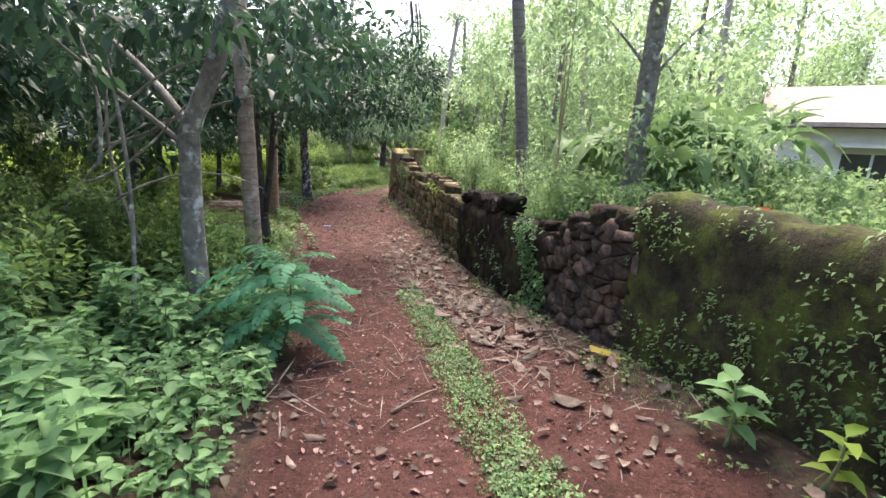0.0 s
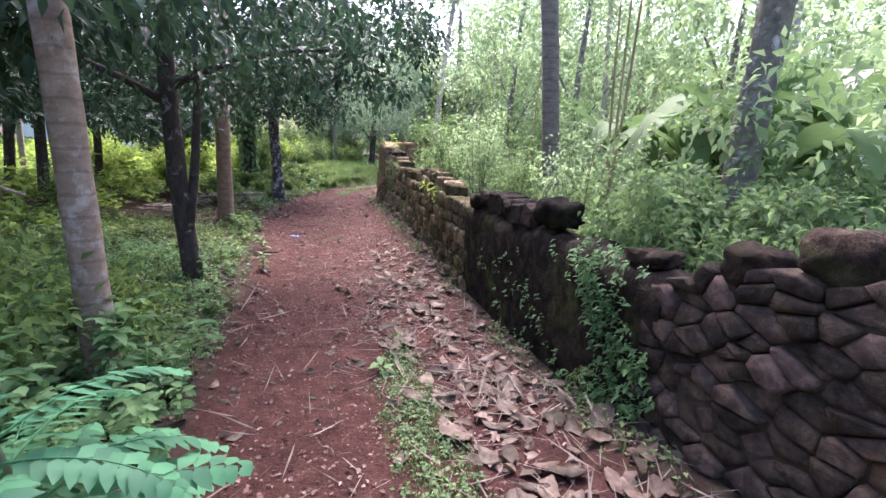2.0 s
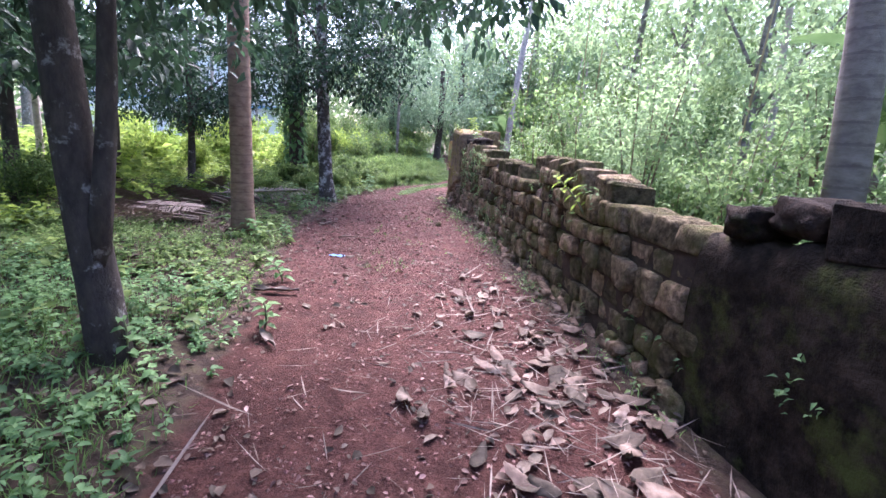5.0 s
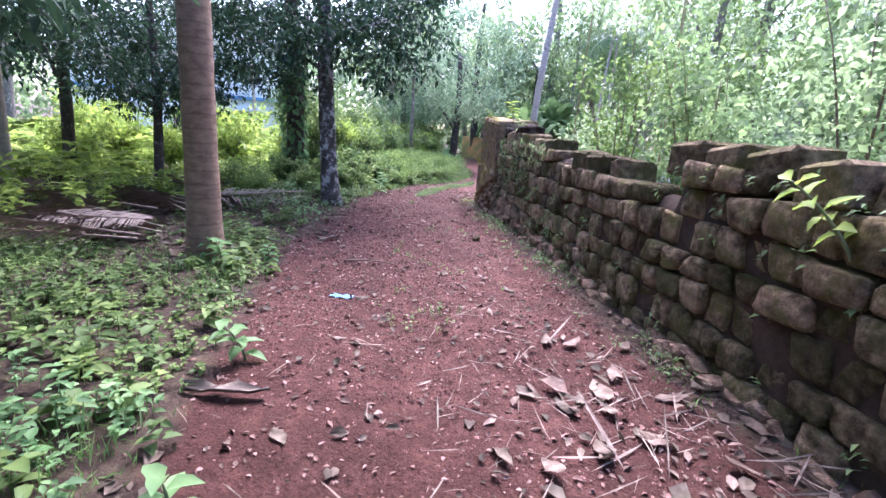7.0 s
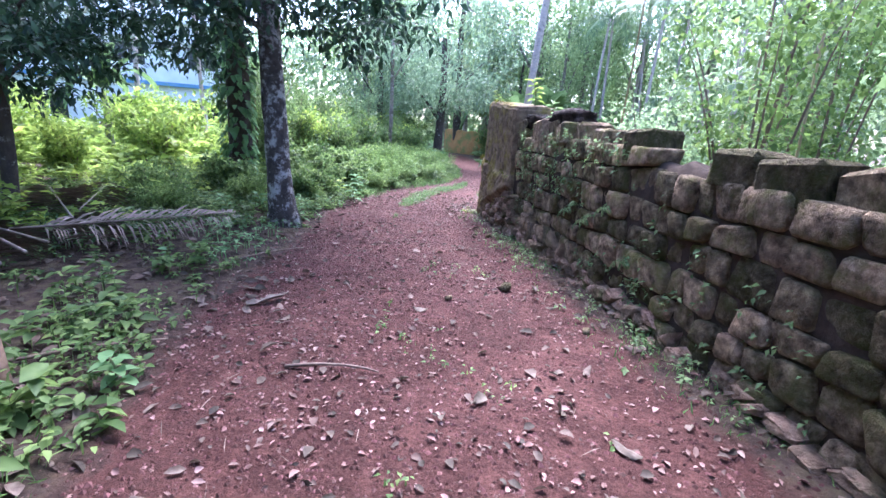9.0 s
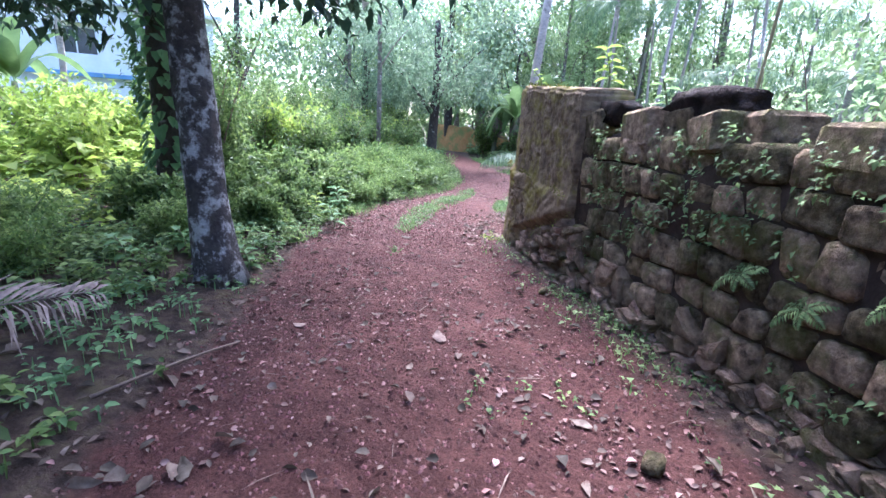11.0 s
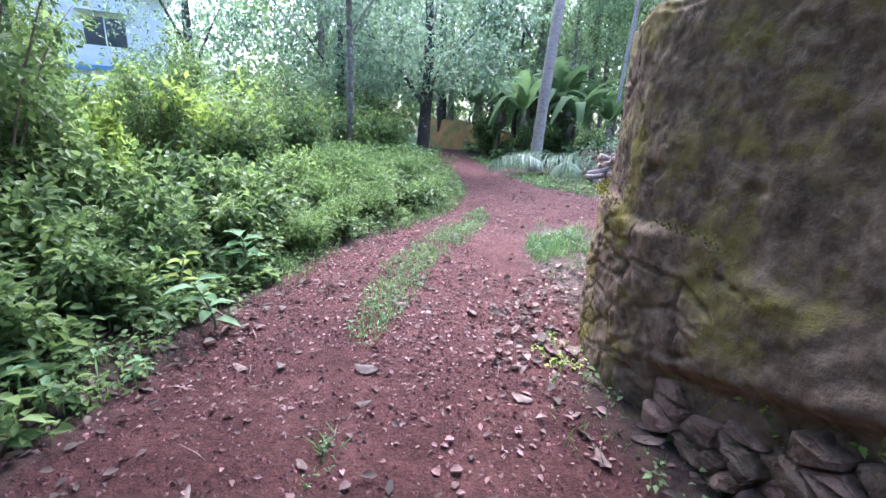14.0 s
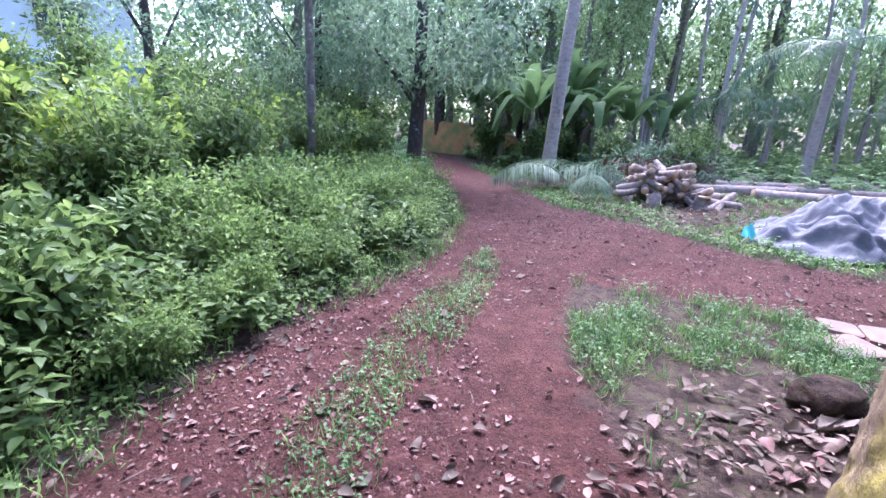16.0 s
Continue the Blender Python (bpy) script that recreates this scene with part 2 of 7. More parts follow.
BLUE_PLASTIC = material("blue_wrapper", ((0.07, 0.16, 0.34), (0.14, 0.27, 0.46)), scale=30, rough=0.35, bump=0)


def ground_material():
    """Red laterite soil on the track, darker leaf mould beside it, by the mask of the sheet."""
    m = bpy.data.materials.new("red_earth")
    m.use_nodes = True
    nodes, links = m.node_tree.nodes, m.node_tree.links
    bsdf = nodes["Principled BSDF"]
    bsdf.inputs["Roughness"].default_value = 0.92
    bsdf.inputs["Specular IOR Level"].default_value = 0.15
    geo = nodes.new("ShaderNodeNewGeometry")

    def nz(scale, detail=5, rough=0.65):
        n = nodes.new("ShaderNodeTexNoise")
        n.inputs["Scale"].default_value, n.inputs["Detail"].default_value, n.inputs["Roughness"].default_value = scale, detail, rough
        links.new(geo.outputs["Position"], n.inputs["Vector"])
        return n

    def ramp(src, *stops):
        r = nodes.new("ShaderNodeValToRGB")
        while len(r.color_ramp.elements) < len(stops):
            r.color_ramp.elements.new(0.5)
        for e, (p, c) in zip(r.color_ramp.elements, stops):
            e.position, e.color = p, (*c, 1)
        links.new(src.outputs["Fac"], r.inputs["Fac"])
        return r

    def mix(fac, a, b):
        x = nodes.new("ShaderNodeMix")
        x.data_type = "RGBA"
        links.new(fac, x.inputs[0])
        links.new(a, x.inputs[6])
        links.new(b, x.inputs[7])
        return x.outputs[2]

    big = ramp(nz(0.9), (0.35, (0.0464, 0.0184, 0.0144)), (0.5, (0.0792, 0.032, 0.0256)), (0.68, (0.1392, 0.0624, 0.0504)))
    fine = ramp(nz(55, 4, 0.75), (0.38, (0.0232, 0.0104, 0.0088)), (0.5, (0.0832, 0.0352, 0.028)), (0.66, (0.176, 0.088, 0.0688)))
    half = nodes.new("ShaderNodeValue")
    half.outputs[0].default_value = 0.32
    mid = ramp(nz(5.5, 6, 0.7), (0.38, (0.0336, 0.0136, 0.0104)), (0.5, (0.0792, 0.032, 0.0256)), (0.64, (0.1672, 0.0784, 0.0616)))
    red = mix(half.outputs[0], mix(nz(0.45).outputs["Fac"], big.outputs[0], mid.outputs[0]), fine.outputs[0])
    mould = ramp(nz(9), (0.35, (0.04, 0.028, 0.021)), (0.5, (0.078, 0.053, 0.040)), (0.66, (0.105, 0.088, 0.05)))
    attr = nodes.new("ShaderNodeAttribute")
    attr.attribute_name = "track"
    edge = nodes.new("ShaderNodeMath")
    edge.operation = "MULTIPLY_ADD"
    links.new(nz(4.5, 6).outputs["Fac"], edge.inputs[0])
    edge.inputs[1].default_value = 1.2
    sub = nodes.new("ShaderNodeMath")
    sub.operation = "ADD"
    sub.inputs[1].default_value = -1.1
    links.new(attr.outputs["Fac"], sub.inputs[0])
    dbl = nodes.new("ShaderNodeMath")
    dbl.operation = "MULTIPLY"
    dbl.inputs[1].default_value = 1.0
    links.new(sub.outputs[0], dbl.inputs[0])
    links.new(dbl.outputs[0], edge.inputs[2])
    sharp = nodes.new("ShaderNodeMapRange")
    sharp.inputs["From Min"].default_value, sharp.inputs["From Max"].default_value = -0.12, 0.22
    links.new(edge.outputs[0], sharp.inputs["Value"])
    links.new(mix(sharp.outputs[0], mould.outputs[0], red), bsdf.inputs["Base Color"])
    b = nodes.new("ShaderNodeBump")
    b.inputs["Strength"].default_value, b.inputs["Distance"].default_value = 1.0, 0.05
    links.new(nz(24, 8, 0.75).outputs["Fac"], b.inputs["Height"])
    links.new(b.outputs["Normal"], bsdf.inputs["Normal"])
    return m


EARTH = ground_material()

# ---- mesh tools ----
rng = np.random.default_rng(7)


class Geo:
    """Gathers triangles, then makes one mesh of them."""

    def __init__(self):
        self.v, self.f, self.n = [], [], 0

    def add(self, v, f):
        v, f = np.asarray(v, dtype=np.float32).reshape(-1, 3), np.asarray(f, dtype=np.int64)
        if f.shape[1] == 4:
            f = np.concatenate([f[:, [0, 1, 2]], f[:, [0, 2, 3]]])
        self.v.append(v)
        self.f.append(f + self.n)
        self.n += len(v)
        return self

    def mesh(self, name, mat, smooth=True):
        v, f = np.concatenate(self.v), np.concatenate(self.f).astype(np.int32)
        me = bpy.data.meshes.new(name)
        me.vertices.add(len(v))
        me.vertices.foreach_set("co", v.ravel())
        me.loops.add(len(f) * 3)
        me.loops.foreach_set("vertex_index", f.ravel())
        me.polygons.add(len(f))
        me.polygons.foreach_set("loop_start", np.arange(0, len(f) * 3, 3, dtype=np.int32))
        me.polygons.foreach_set("use_smooth", np.full(len(f), smooth))
        me.update(calc_edges=True)
        me.materials.append(mat)
        return me


def part(name, geo, mat, parent=None, label="", smooth=True):
    """One mesh object, under a thing or a part where parent is given."""
    ob = new(name, geo.mesh(name, mat, smooth) if isinstance(geo, Geo) else geo)
    if parent is not None:
        ob.parent = parent
    return tagged(ob, label)


def unit(a):
    return a / np.maximum(1e-9, np.linalg.norm(a, axis=-1, keepdims=True))


def tube(path, radii, sides=8, wobble=0.0, cap=True):
    """A tapering tube along a path of points."""
    p = np.asarray(path, dtype=float)
    r = np.broadcast_to(np.asarray(radii, dtype=float), (len(p),))
    t = unit(np.gradient(p, axis=0))
    ref = np.where(np.abs(t[:, 2:3]) > 0.9, np.array([[1.0, 0, 0]]), np.array([[0, 0, 1.0]]))
    a = unit(np.cross(t, ref))
    b = np.cross(t, a)
    ang = np.linspace(0, 2 * np.pi, sides, endpoint=False)
    rr = r[:, None] * (1 + wobble * rng.uniform(-1, 1, (len(p), sides)))
    v = p[:, None] + rr[..., None] * (np.cos(ang)[None, :, None] * a[:, None] + np.sin(ang)[None, :, None] * b[:, None])
    i, j = np.meshgrid(np.arange(len(p) - 1), np.arange(sides), indexing="ij")
    k = (j + 1) % sides
    f = np.stack([i * sides + j, i * sides + k, (i + 1) * sides + k, (i + 1) * sides + j], -1).reshape(-1, 4)
    v = v.reshape(-1, 3)
    f = np.concatenate([f[:, [0, 1, 2]], f[:, [0, 2, 3]]])
    if cap:
        n = len(v)
        v = np.concatenate([v, p[:1], p[-1:]])
        q = np.arange(sides)
        s = (q + 1) % sides
        last = (len(p) - 1) * sides
        f = np.concatenate([f, np.stack([s, q, np.full(sides, n)], -1), np.stack([last + q, last + s, np.full(sides, n + 1)], -1)])
    return v, f


def leaves(p, axis, normal, length, width, droop=0.15, fine=False, fold=0.12):
    """Many leaves, each folded along its rib, from arrays of base, direction, normal and size."""
    p, a = np.asarray(p, float), unit(np.asarray(axis, float))
    n = unit(normal - a * np.sum(normal * a, -1, keepdims=True))
    s = np.cross(a, n)
    L, W = np.asarray(length, float)[:, None], np.asarray(width, float)[:, None]

    def at(u, w, h, up=0.0):
        return p + a * (u * L) + s * (w * W) + n * (h * L + 2 * up * W)

    if fine:
        pts = [at(0, 0, 0), at(0.3, -0.46, 0, fold), at(0.68, -0.36, -droop * 0.5, fold), at(1, 0, -droop), at(0.68, 0.36, -droop * 0.5, fold),
               at(0.3, 0.46, 0, fold), at(0.3, 0, 0.02), at(0.68, 0, -droop * 0.45)]
        tri = [[0, 6, 1], [0, 5, 6], [1, 6, 7], [1, 7, 2], [6, 5, 4], [6, 4, 7], [2, 7, 3], [7, 4, 3]]
    else:
        pts = [at(0, 0, 0), at(0.42, -0.5, 0, fold), at(0.45, 0, 0), at(0.42, 0.5, 0, fold), at(1, 0, -droop)]
        tri = [[0, 2, 1], [0, 3, 2], [1, 2, 4], [2, 3, 4]]
    k = len(pts)
    v = np.stack(pts, 1).reshape(-1, 3)
    f = (np.arange(len(p))[:, None, None] * k + np.array(tri)[None]).reshape(-1, 3)
    return v, f


def rand_dirs(n, up=0.0, spread=1.0):
    d = rng.normal(0, spread, (n, 3))
    d[:, 2] += up
    return unit(d)


def lump(p, seed=0.0):
    """Smooth pseudo-noise in -1..1 of points of the plane."""
    x, y = p[..., 0] + seed * 7.1, p[..., 1] - seed * 3.3
    return (np.sin(1.3 * x + 2.1 * np.sin(0.7 * y)) + np.sin(1.7 * y + 1.6 * np.sin(0.9 * x + 1)) + 0.6 * np.sin(3.9 * x - 2.3 * y) + 0.5 * np.sin(5.3 * y + 4.1 * x)) / 3.1


# ---- plan ----
WALL_Y0, WALL_Y1 = -4.0, 20.35


def wall_x(y):
    """The near face of the boundary wall, a straight line in plan."""
    return 1.3 - 0.2525 * (np.asarray(y, float) - 5.4)


def track_z(y):
    return np.interp(y, [-60, -6, 0, 3, 5, 6.5, 8, 12, 20, 25, 60], [0.5, 0.35, 0, -0.38, -0.62, -0.83, -0.93, -0.97, -1.0, -1.03, -1.05])


def left_edge(y):
    return np.interp(y, [-5, 2, 3, 5, 7, 9.4, 12, 14.5, 17, 19.3, 21, 22.3, 23.3, 25.6, 28, 33, 38, 42, 50], [-0.6, -1.0, -1.2, -1.65, -2.3, -3.05, -3.95, -4.75, -4.95, -5.25, -5.2, -5.05, -4.7, -3.65, -3.35, -3.9, -4.6, -5.3, -8])


def right_edge(y):
    return np.interp(y, [-5, 20, 21.5, 23.2, 24.7, 26, 29, 32.6, 38, 42, 50], [3.9, -2.4, -2.45, -2.6, -2.2, -1.6, -1.3, -2.0, -2.9, -3.6, -6.5])


def ground_z(x, y):
    x, y = np.asarray(x, float), np.asarray(y, float)
    z = track_z(y)
    off_left = left_edge(y) - x
    z = z + 0.10 * np.clip(off_left / 0.8, 0, 1) + 0.04 * np.clip(off_left, 0, 6)
    foot = np.clip(1 - (wall_x(y) - x) / 0.9, 0, 1) * (y < 20.3)
    z = z + foot * (0.16 * np.clip((6.5 - y) / 3, 0, 1) + 0.03)
    behind = np.clip((x - wall_x(y) - 0.1) / 0.3, 0, 1) * (y < 20.0)
    z = z + behind * 0.25
    z = z + 0.018 * lump(np.stack([x * 2.2, y * 2.2], -1)) + 0.03 * lump(np.stack([x * 0.5, y * 0.5], -1), 2) * np.clip(np.abs(off_left) / 2, 0.2, 1)
    rise = np.clip(np.hypot(x + 3, y - 20) - 60, 0, 200)
    return z + 0.02 * rise


def track_mask(x, y):
    """1 on bare red earth, 0 on leaf mould and turf."""
    d = np.minimum(x - left_edge(y), right_edge(y) - x)
    main = np.clip(0.5 + d / 0.5, 0, 1)
    main = main * np.where(y < 20.2, np.clip((wall_x(y) - x - 0.05) / np.interp(y, [0, 5, 8, 13, 20], [0.8, 0.6, 0.3, 0.55, 0.5]) * 0.7 + 0.2, 0, 1), 1.0)
    upper = np.interp(x, [-2, -0.85, 0.3, 1.5, 4, 12], [29.5, 29.1, 26.4, 25.4, 24.6, 24.0])
    lower = np.interp(x, [-2, -0.7, 0.6, 2, 12], [24.7, 24.2, 23.9, 23.6, 22.6])
    side = np.clip(0.5 + np.minimum(upper - y, y - lower) / 0.5, 0, 1) * (x > -2.6)
    return np.maximum(main, side)


def strip(x, y):
    """1 on the turf between the wheel tracks."""
    c = np.interp(y, [0, 2, 4, 6.2, 7.5], [0.75, 0.5, 0.12, -0.35, -0.55])
    w = np.interp(y, [0, 2, 4, 6, 6.9, 7.6], [0.3, 0.28, 0.27, 0.3, 0.15, 0])
    a = np.clip(1.2 - np.abs(x - c) / np.maximum(w, 0.01), 0, 1) * (y < 7.6)
    c2 = np.interp(y, [18.5, 20, 22.3, 25, 26], [-3.9, -4.1, -3.95, -3.15, -3.0])
    w2 = np.interp(y, [18.5, 20, 22, 24, 25.5, 26], [0, 0.12, 0.3, 0.35, 0.2, 0])
    b = np.clip(1.2 - np.abs(x - c2) / np.maximum(w2, 0.01), 0, 1) * (y > 18.5) * (y < 26)
    return np.maximum(a, b)


# ---- ground ----
gx = np.concatenate([-np.geomspace(900, 14, 14), np.arange(-12.5, -7, 0.25), np.arange(-7, 3.2, 0.075), np.arange(3.2, 9, 0.4), np.geomspace(10, 900, 14)])
gy = np.concatenate([-np.geomspace(900, 8, 10), np.arange(-7, -0.5, 0.4), np.arange(-0.5, 29, 0.085), np.arange(29, 46, 0.5), np.geomspace(48, 900, 14)])
GX, GY = np.meshgrid(gx, gy)
gv = np.stack([GX, GY, ground_z(GX, GY)], -1).reshape(-1, 3)
gi, gj = np.meshgrid(np.arange(len(gy) - 1), np.arange(len(gx) - 1), indexing="ij")
w_ = len(gx)
gf = np.stack([gi * w_ + gj, gi * w_ + gj + 1, (gi + 1) * w_ + gj + 1, (gi + 1) * w_ + gj], -1).reshape(-1, 4)
ground = part("ground", Geo().add(gv, gf), EARTH)
tagged(ground, "red laterite earth track with leaf mould on both sides", "ground", kind="structure")
mask = ground.data.attributes.new("track", "FLOAT", "POINT")
mask.data.foreach_set("value", track_mask(GX, GY).astype(np.float32).ravel())

# ---- boundary wall ----
THICK = 0.42
YAW = math.atan(-0.2525)          # the wall's turn from the y axis
LEN = math.hypot(1, 0.2525)


def wall_point(y, z, out=0.0):
    """A point on the near face; out: metres towards the track."""
    return np.stack([wall_x(y) - out / LEN, np.asarray(y, float) - 0.2525 * out / LEN, np.broadcast_to(z, np.shape(y))], -1)


def wall_top(y):
    return np.interp(y, [-4, 2, 3.9, 3.95, 4.3, 4.7, 5.1, 5.4, 6.4, 7.0, 8.7, 9.3, 9.8, 10.6, 11.4, 12.45, 12.55, 13.4, 15, 17, 18.6, 18.65, 20.4],
                     [1.2, 1.12, 1.16, 0.85, 0.8, 0.75, 0.6, 0.5, 0.5, 0.48, 0.45, 0.36, 0.34, 0.38, 0.48, 0.52, 0.24, 0.3, 0.45, 0.55, 0.6, 0.98, 1.14])


wall = tagged(new("wall_boundary"), "old boundary wall of laterite blocks, rubble and mossy plaster", "wall", kind="structure")


def slab_run(y0, y1, face, depth, top, rough, step=0.07, bottom=-0.35, flare=0.0):
    """A stretch of wall with an uneven face, top and back."""
    ys = np.arange(y0, y1 + step * 0.5, step)
    rows = 22
    g = Geo()
    u = np.linspace(0, 1, rows)
    zt = top(ys) + 0.02 * np.sin(ys * 9) + 0.015 * rng.normal(size=len(ys))
    zb = track_z(ys) + bottom
    front = []
    for k in u:
        z = zb + (zt - zb) * k
        o = face + rough * lump(np.stack([ys * 3.1, z * 3.1], -1), 3) + 0.4 * rough * lump(np.stack([ys * 11, z * 11], -1), 5) + flare * (1 - k) ** 2
        o = o - 0.06 * max(0.0, k - 0.93) / 0.07
        pts = wall_point(ys, 0, 0)
        front.append(np.stack([pts[:, 0] - o / LEN, pts[:, 1] - 0.2525 * o / LEN, z], -1))
    for k, dz in ((0.5, 0.02), (1.0, -0.02), (1.0, None)):
        pts = wall_point(ys, 0, -depth * k)
        front.append(np.stack([pts[:, 0], pts[:, 1], zb if dz is None else zt + dz], -1))
    V = np.stack(front, 0)
    R, C = V.shape[:2]
    i, j = np.meshgrid(np.arange(R - 1), np.arange(C - 1), indexing="ij")
    f = np.stack([i * C + j, (i + 1) * C + j, (i + 1) * C + j + 1, i * C + j + 1], -1).reshape(-1, 4)
    g.add(V.reshape(-1, 3), f)
    for c in (0, C - 1):
        ring = V[:, c]
        mid = ring.mean(0)
        n = len(ring)
        fan = np.stack([np.arange(n), (np.arange(n) + 1) % n, np.full(n, n)], -1)
        g.add(np.concatenate([ring, mid[None]]), fan if c == 0 else fan[:, ::-1])
    return g


part("core", slab_run(3.85, 18.7, -0.036, THICK - 0.1, lambda y: wall_top(y) - 0.06, 0.015), MORTAR, wall, "dark mortar between the stones")
part("plaster", slab_run(WALL_Y0, 3.92, 0.0, THICK, wall_top, 0.02), PLASTER_MOSS, wall, "green mossy plaster")
part("plaster", slab_run(5.42, 9.42, -0.005, THICK, lambda y: wall_top(y) - 0.05, 0.018), PLASTER_DARK, wall, "blackened plaster with moss")


BEND = (-0.70, 20.36)             # centre of the wall's curve at its end
BEND_R = 1.73


def crack_field(s, z, seed):
    """Nearness to the cracks between bedded stones: 1 on a crack, 0 away from it."""
    r = np.random.default_rng(seed)
    pts = np.stack([r.uniform(-0.2, 6, 330), r.uniform(-1.3, 1.2, 330) * 1.0], -1)
    d = np.sqrt((s[..., None] - pts[:, 0]) ** 2 + (1.5 * (z[..., None] - pts[:, 1])) ** 2)
    d = np.sort(np.partition(d, 1, axis=-1)[..., :2], axis=-1)
    return np.clip(1 - (d[..., 1] - d[..., 0]) / 0.022, 0, 1)


def grain(s, z, scale, size):
    """Irregular relief over the unrolled face of the plastered end."""
    return np.array([size * noise.noise(Vector((a * scale, b * scale, scale))) for a, b in zip(s, z)])


def end_pier():
    """The plastered end of the wall: it curves away, battered, with a ledge and bedded stones below."""
    g = Geo()
    L0, L1 = 18.62, 19.93
    ys = np.linspace(L0, L1, 80, endpoint=False)
    face = wall_point(ys, 0, 0.03)[:, :2]
    ang = np.radians(np.linspace(-14.2, 72, 170))
    arc = np.stack([BEND[0] - (BEND_R + 0.03) * np.cos(ang), BEND[1] + (BEND_R + 0.03) * np.sin(ang)], -1)
    back = np.stack([BEND[0] - (BEND_R - 0.55) * np.cos(ang[::-8]), BEND[1] + (BEND_R - 0.55) * np.sin(ang[::-8])], -1)
    rear = wall_point(np.linspace(L1 - 0.1, L0, 8), 0, -0.55)[:, :2]
    base = np.concatenate([face, arc, back, rear])
    nf = np.concatenate([np.tile([-0.9695, -0.2448], (80, 1)), np.stack([-np.cos(ang), np.sin(ang)], -1), np.stack([np.cos(ang[::-8]), -np.sin(ang[::-8])], -1), np.tile([0.9695, 0.2448], (8, 1))])
    s = np.concatenate([[0], np.cumsum(np.linalg.norm(np.diff(base, axis=0), axis=1))])
    front = np.arange(len(base)) < 250
    zt = np.interp(base[:, 1], [18.3, 19.0, 20.4], [0.93, 1.01, 1.13]) + 0.012 * np.sin(s * 11)
    ledge = np.interp(s, [0, 0.5, 1.0, 1.6, 2.2, 3.2, 5], [-0.10, -0.03, 0.02, 0.06, 0.09, 0.03, 0.0]) + 0.03 * np.sin(s * 7)
    rows, zb = 150, -1.25
    layers = []
    for k in np.linspace(0, 1, rows):
        z = zb + (zt - zb) * k
        q = np.stack([s, z], -1)
        low = np.clip((ledge - z) / 0.06, 0, 1) * front
        o = 0.05 * (1 - k) + 0.016 * lump(q * 2.3, 4) + grain(s, z, 6.0, 0.012) + grain(s, z, 15.0, 0.009) + grain(s, z, 34.0, 0.008)
        pit = lump(np.stack([s * 6.5, z * 3.7], -1), 12) * lump(np.stack([s * 3.3, z * 7.9], -1), 13)
        o = o - 0.035 * np.clip(pit - 0.26, 0, 0.25) / 0.25 * (1 - low)
        scar = np.abs(lump(np.stack([s * 4.1, z * 4.1], -1), 15)) * (lump(q * 1.3, 16) > 0.05)
        o = o - 0.014 * np.clip(1 - np.abs(scar - 0.2) / 0.04, 0, 1) * (1 - low)
        o = o + low * (0.040 + 0.015 * lump(np.stack([s * 4, z * 4], -1), 9) + 0.02 * np.clip(-z, 0, 1) + 0.016 * lump(q * 8, 10)) - low * 0.038 * crack_field(s, z, 5) * (lump(q * 1.7, 17) > -0.05)
        open_ = np.clip((1.45 - s) / 0.2, 0, 1) * np.clip((-0.22 - 0.34 * s - z) / 0.08, 0, 1) * front
        o = o - 0.09 * open_ - 0.03 * (k > 0.985)
        layers.append(np.concatenate([base + nf * o[:, None], z[:, None]], -1))
    layers.append(np.concatenate([base - nf * 0.1, zt[:, None] + 0.015], -1))
    V = np.stack(layers, 0)
    R, C = V.shape[:2]
    i, j = np.meshgrid(np.arange(R - 1), np.arange(C), indexing="ij")
    j2 = (j + 1) % C
    g.add(V.reshape(-1, 3), np.stack([i * C + j, i * C + j2, (i + 1) * C + j2, (i + 1) * C + j], -1).reshape(-1, 4))
    # the top, closed across from face to back
    top = V[-1]
    m = 250
    near, far_ = top[:m:5], top[m:][::-1]
    pick = np.clip(np.round(np.linspace(0, len(far_) - 1, len(near))).astype(int), 0, len(far_) - 1)
    far_ = far_[pick]
    n = len(near)
    q = np.arange(n - 1)
    g.add(np.concatenate([near, far_]), np.stack([q, n + q, n + q + 1, q + 1], -1))
    ledge_pts = np.concatenate([base + nf * (0.065 + 0.05 * (1 - (ledge - zb) / (zt - zb)))[:, None], ledge[:, None]], -1)[:m]
    return g, ledge_pts, nf[:m], top[:m]


pier_geo, LEDGE, LEDGE_OUT, PIER_TOP = end_pier()
part("plaster_pier", pier_geo, PLASTER_END, wall, "brown plastered end with yellow moss and cracks")


def moss_tufts(pts, n, spread, size, seed):
    """Short tufts of moss along a line of points."""
    r = np.random.default_rng(seed)
    k = r.integers(0, len(pts), n)
    ok = lump(np.stack([k * 0.05, k * 0.031], -1), seed) > -0.25
    p = pts[k[ok]] + r.normal(0, spread, (ok.sum(), 3))
    L = size * r.uniform(0.4, 1.4, len(p))
    ax = r.normal(0, 0.7, p.shape) + [-0.4, -0.2, 0.6]
    return Geo().add(*leaves(p, ax, r.normal(0, 1, p.shape), L, L * 0.45, 0.2))


part("moss", moss_tufts(LEDGE, 1300, 0.016, 0.020, 3), MOSS, wall, "yellow-green moss along the ledge")
part("moss", moss_tufts(PIER_TOP, 1500, 0.020, 0.024, 4), MOSS, wall, "moss on the top edge")


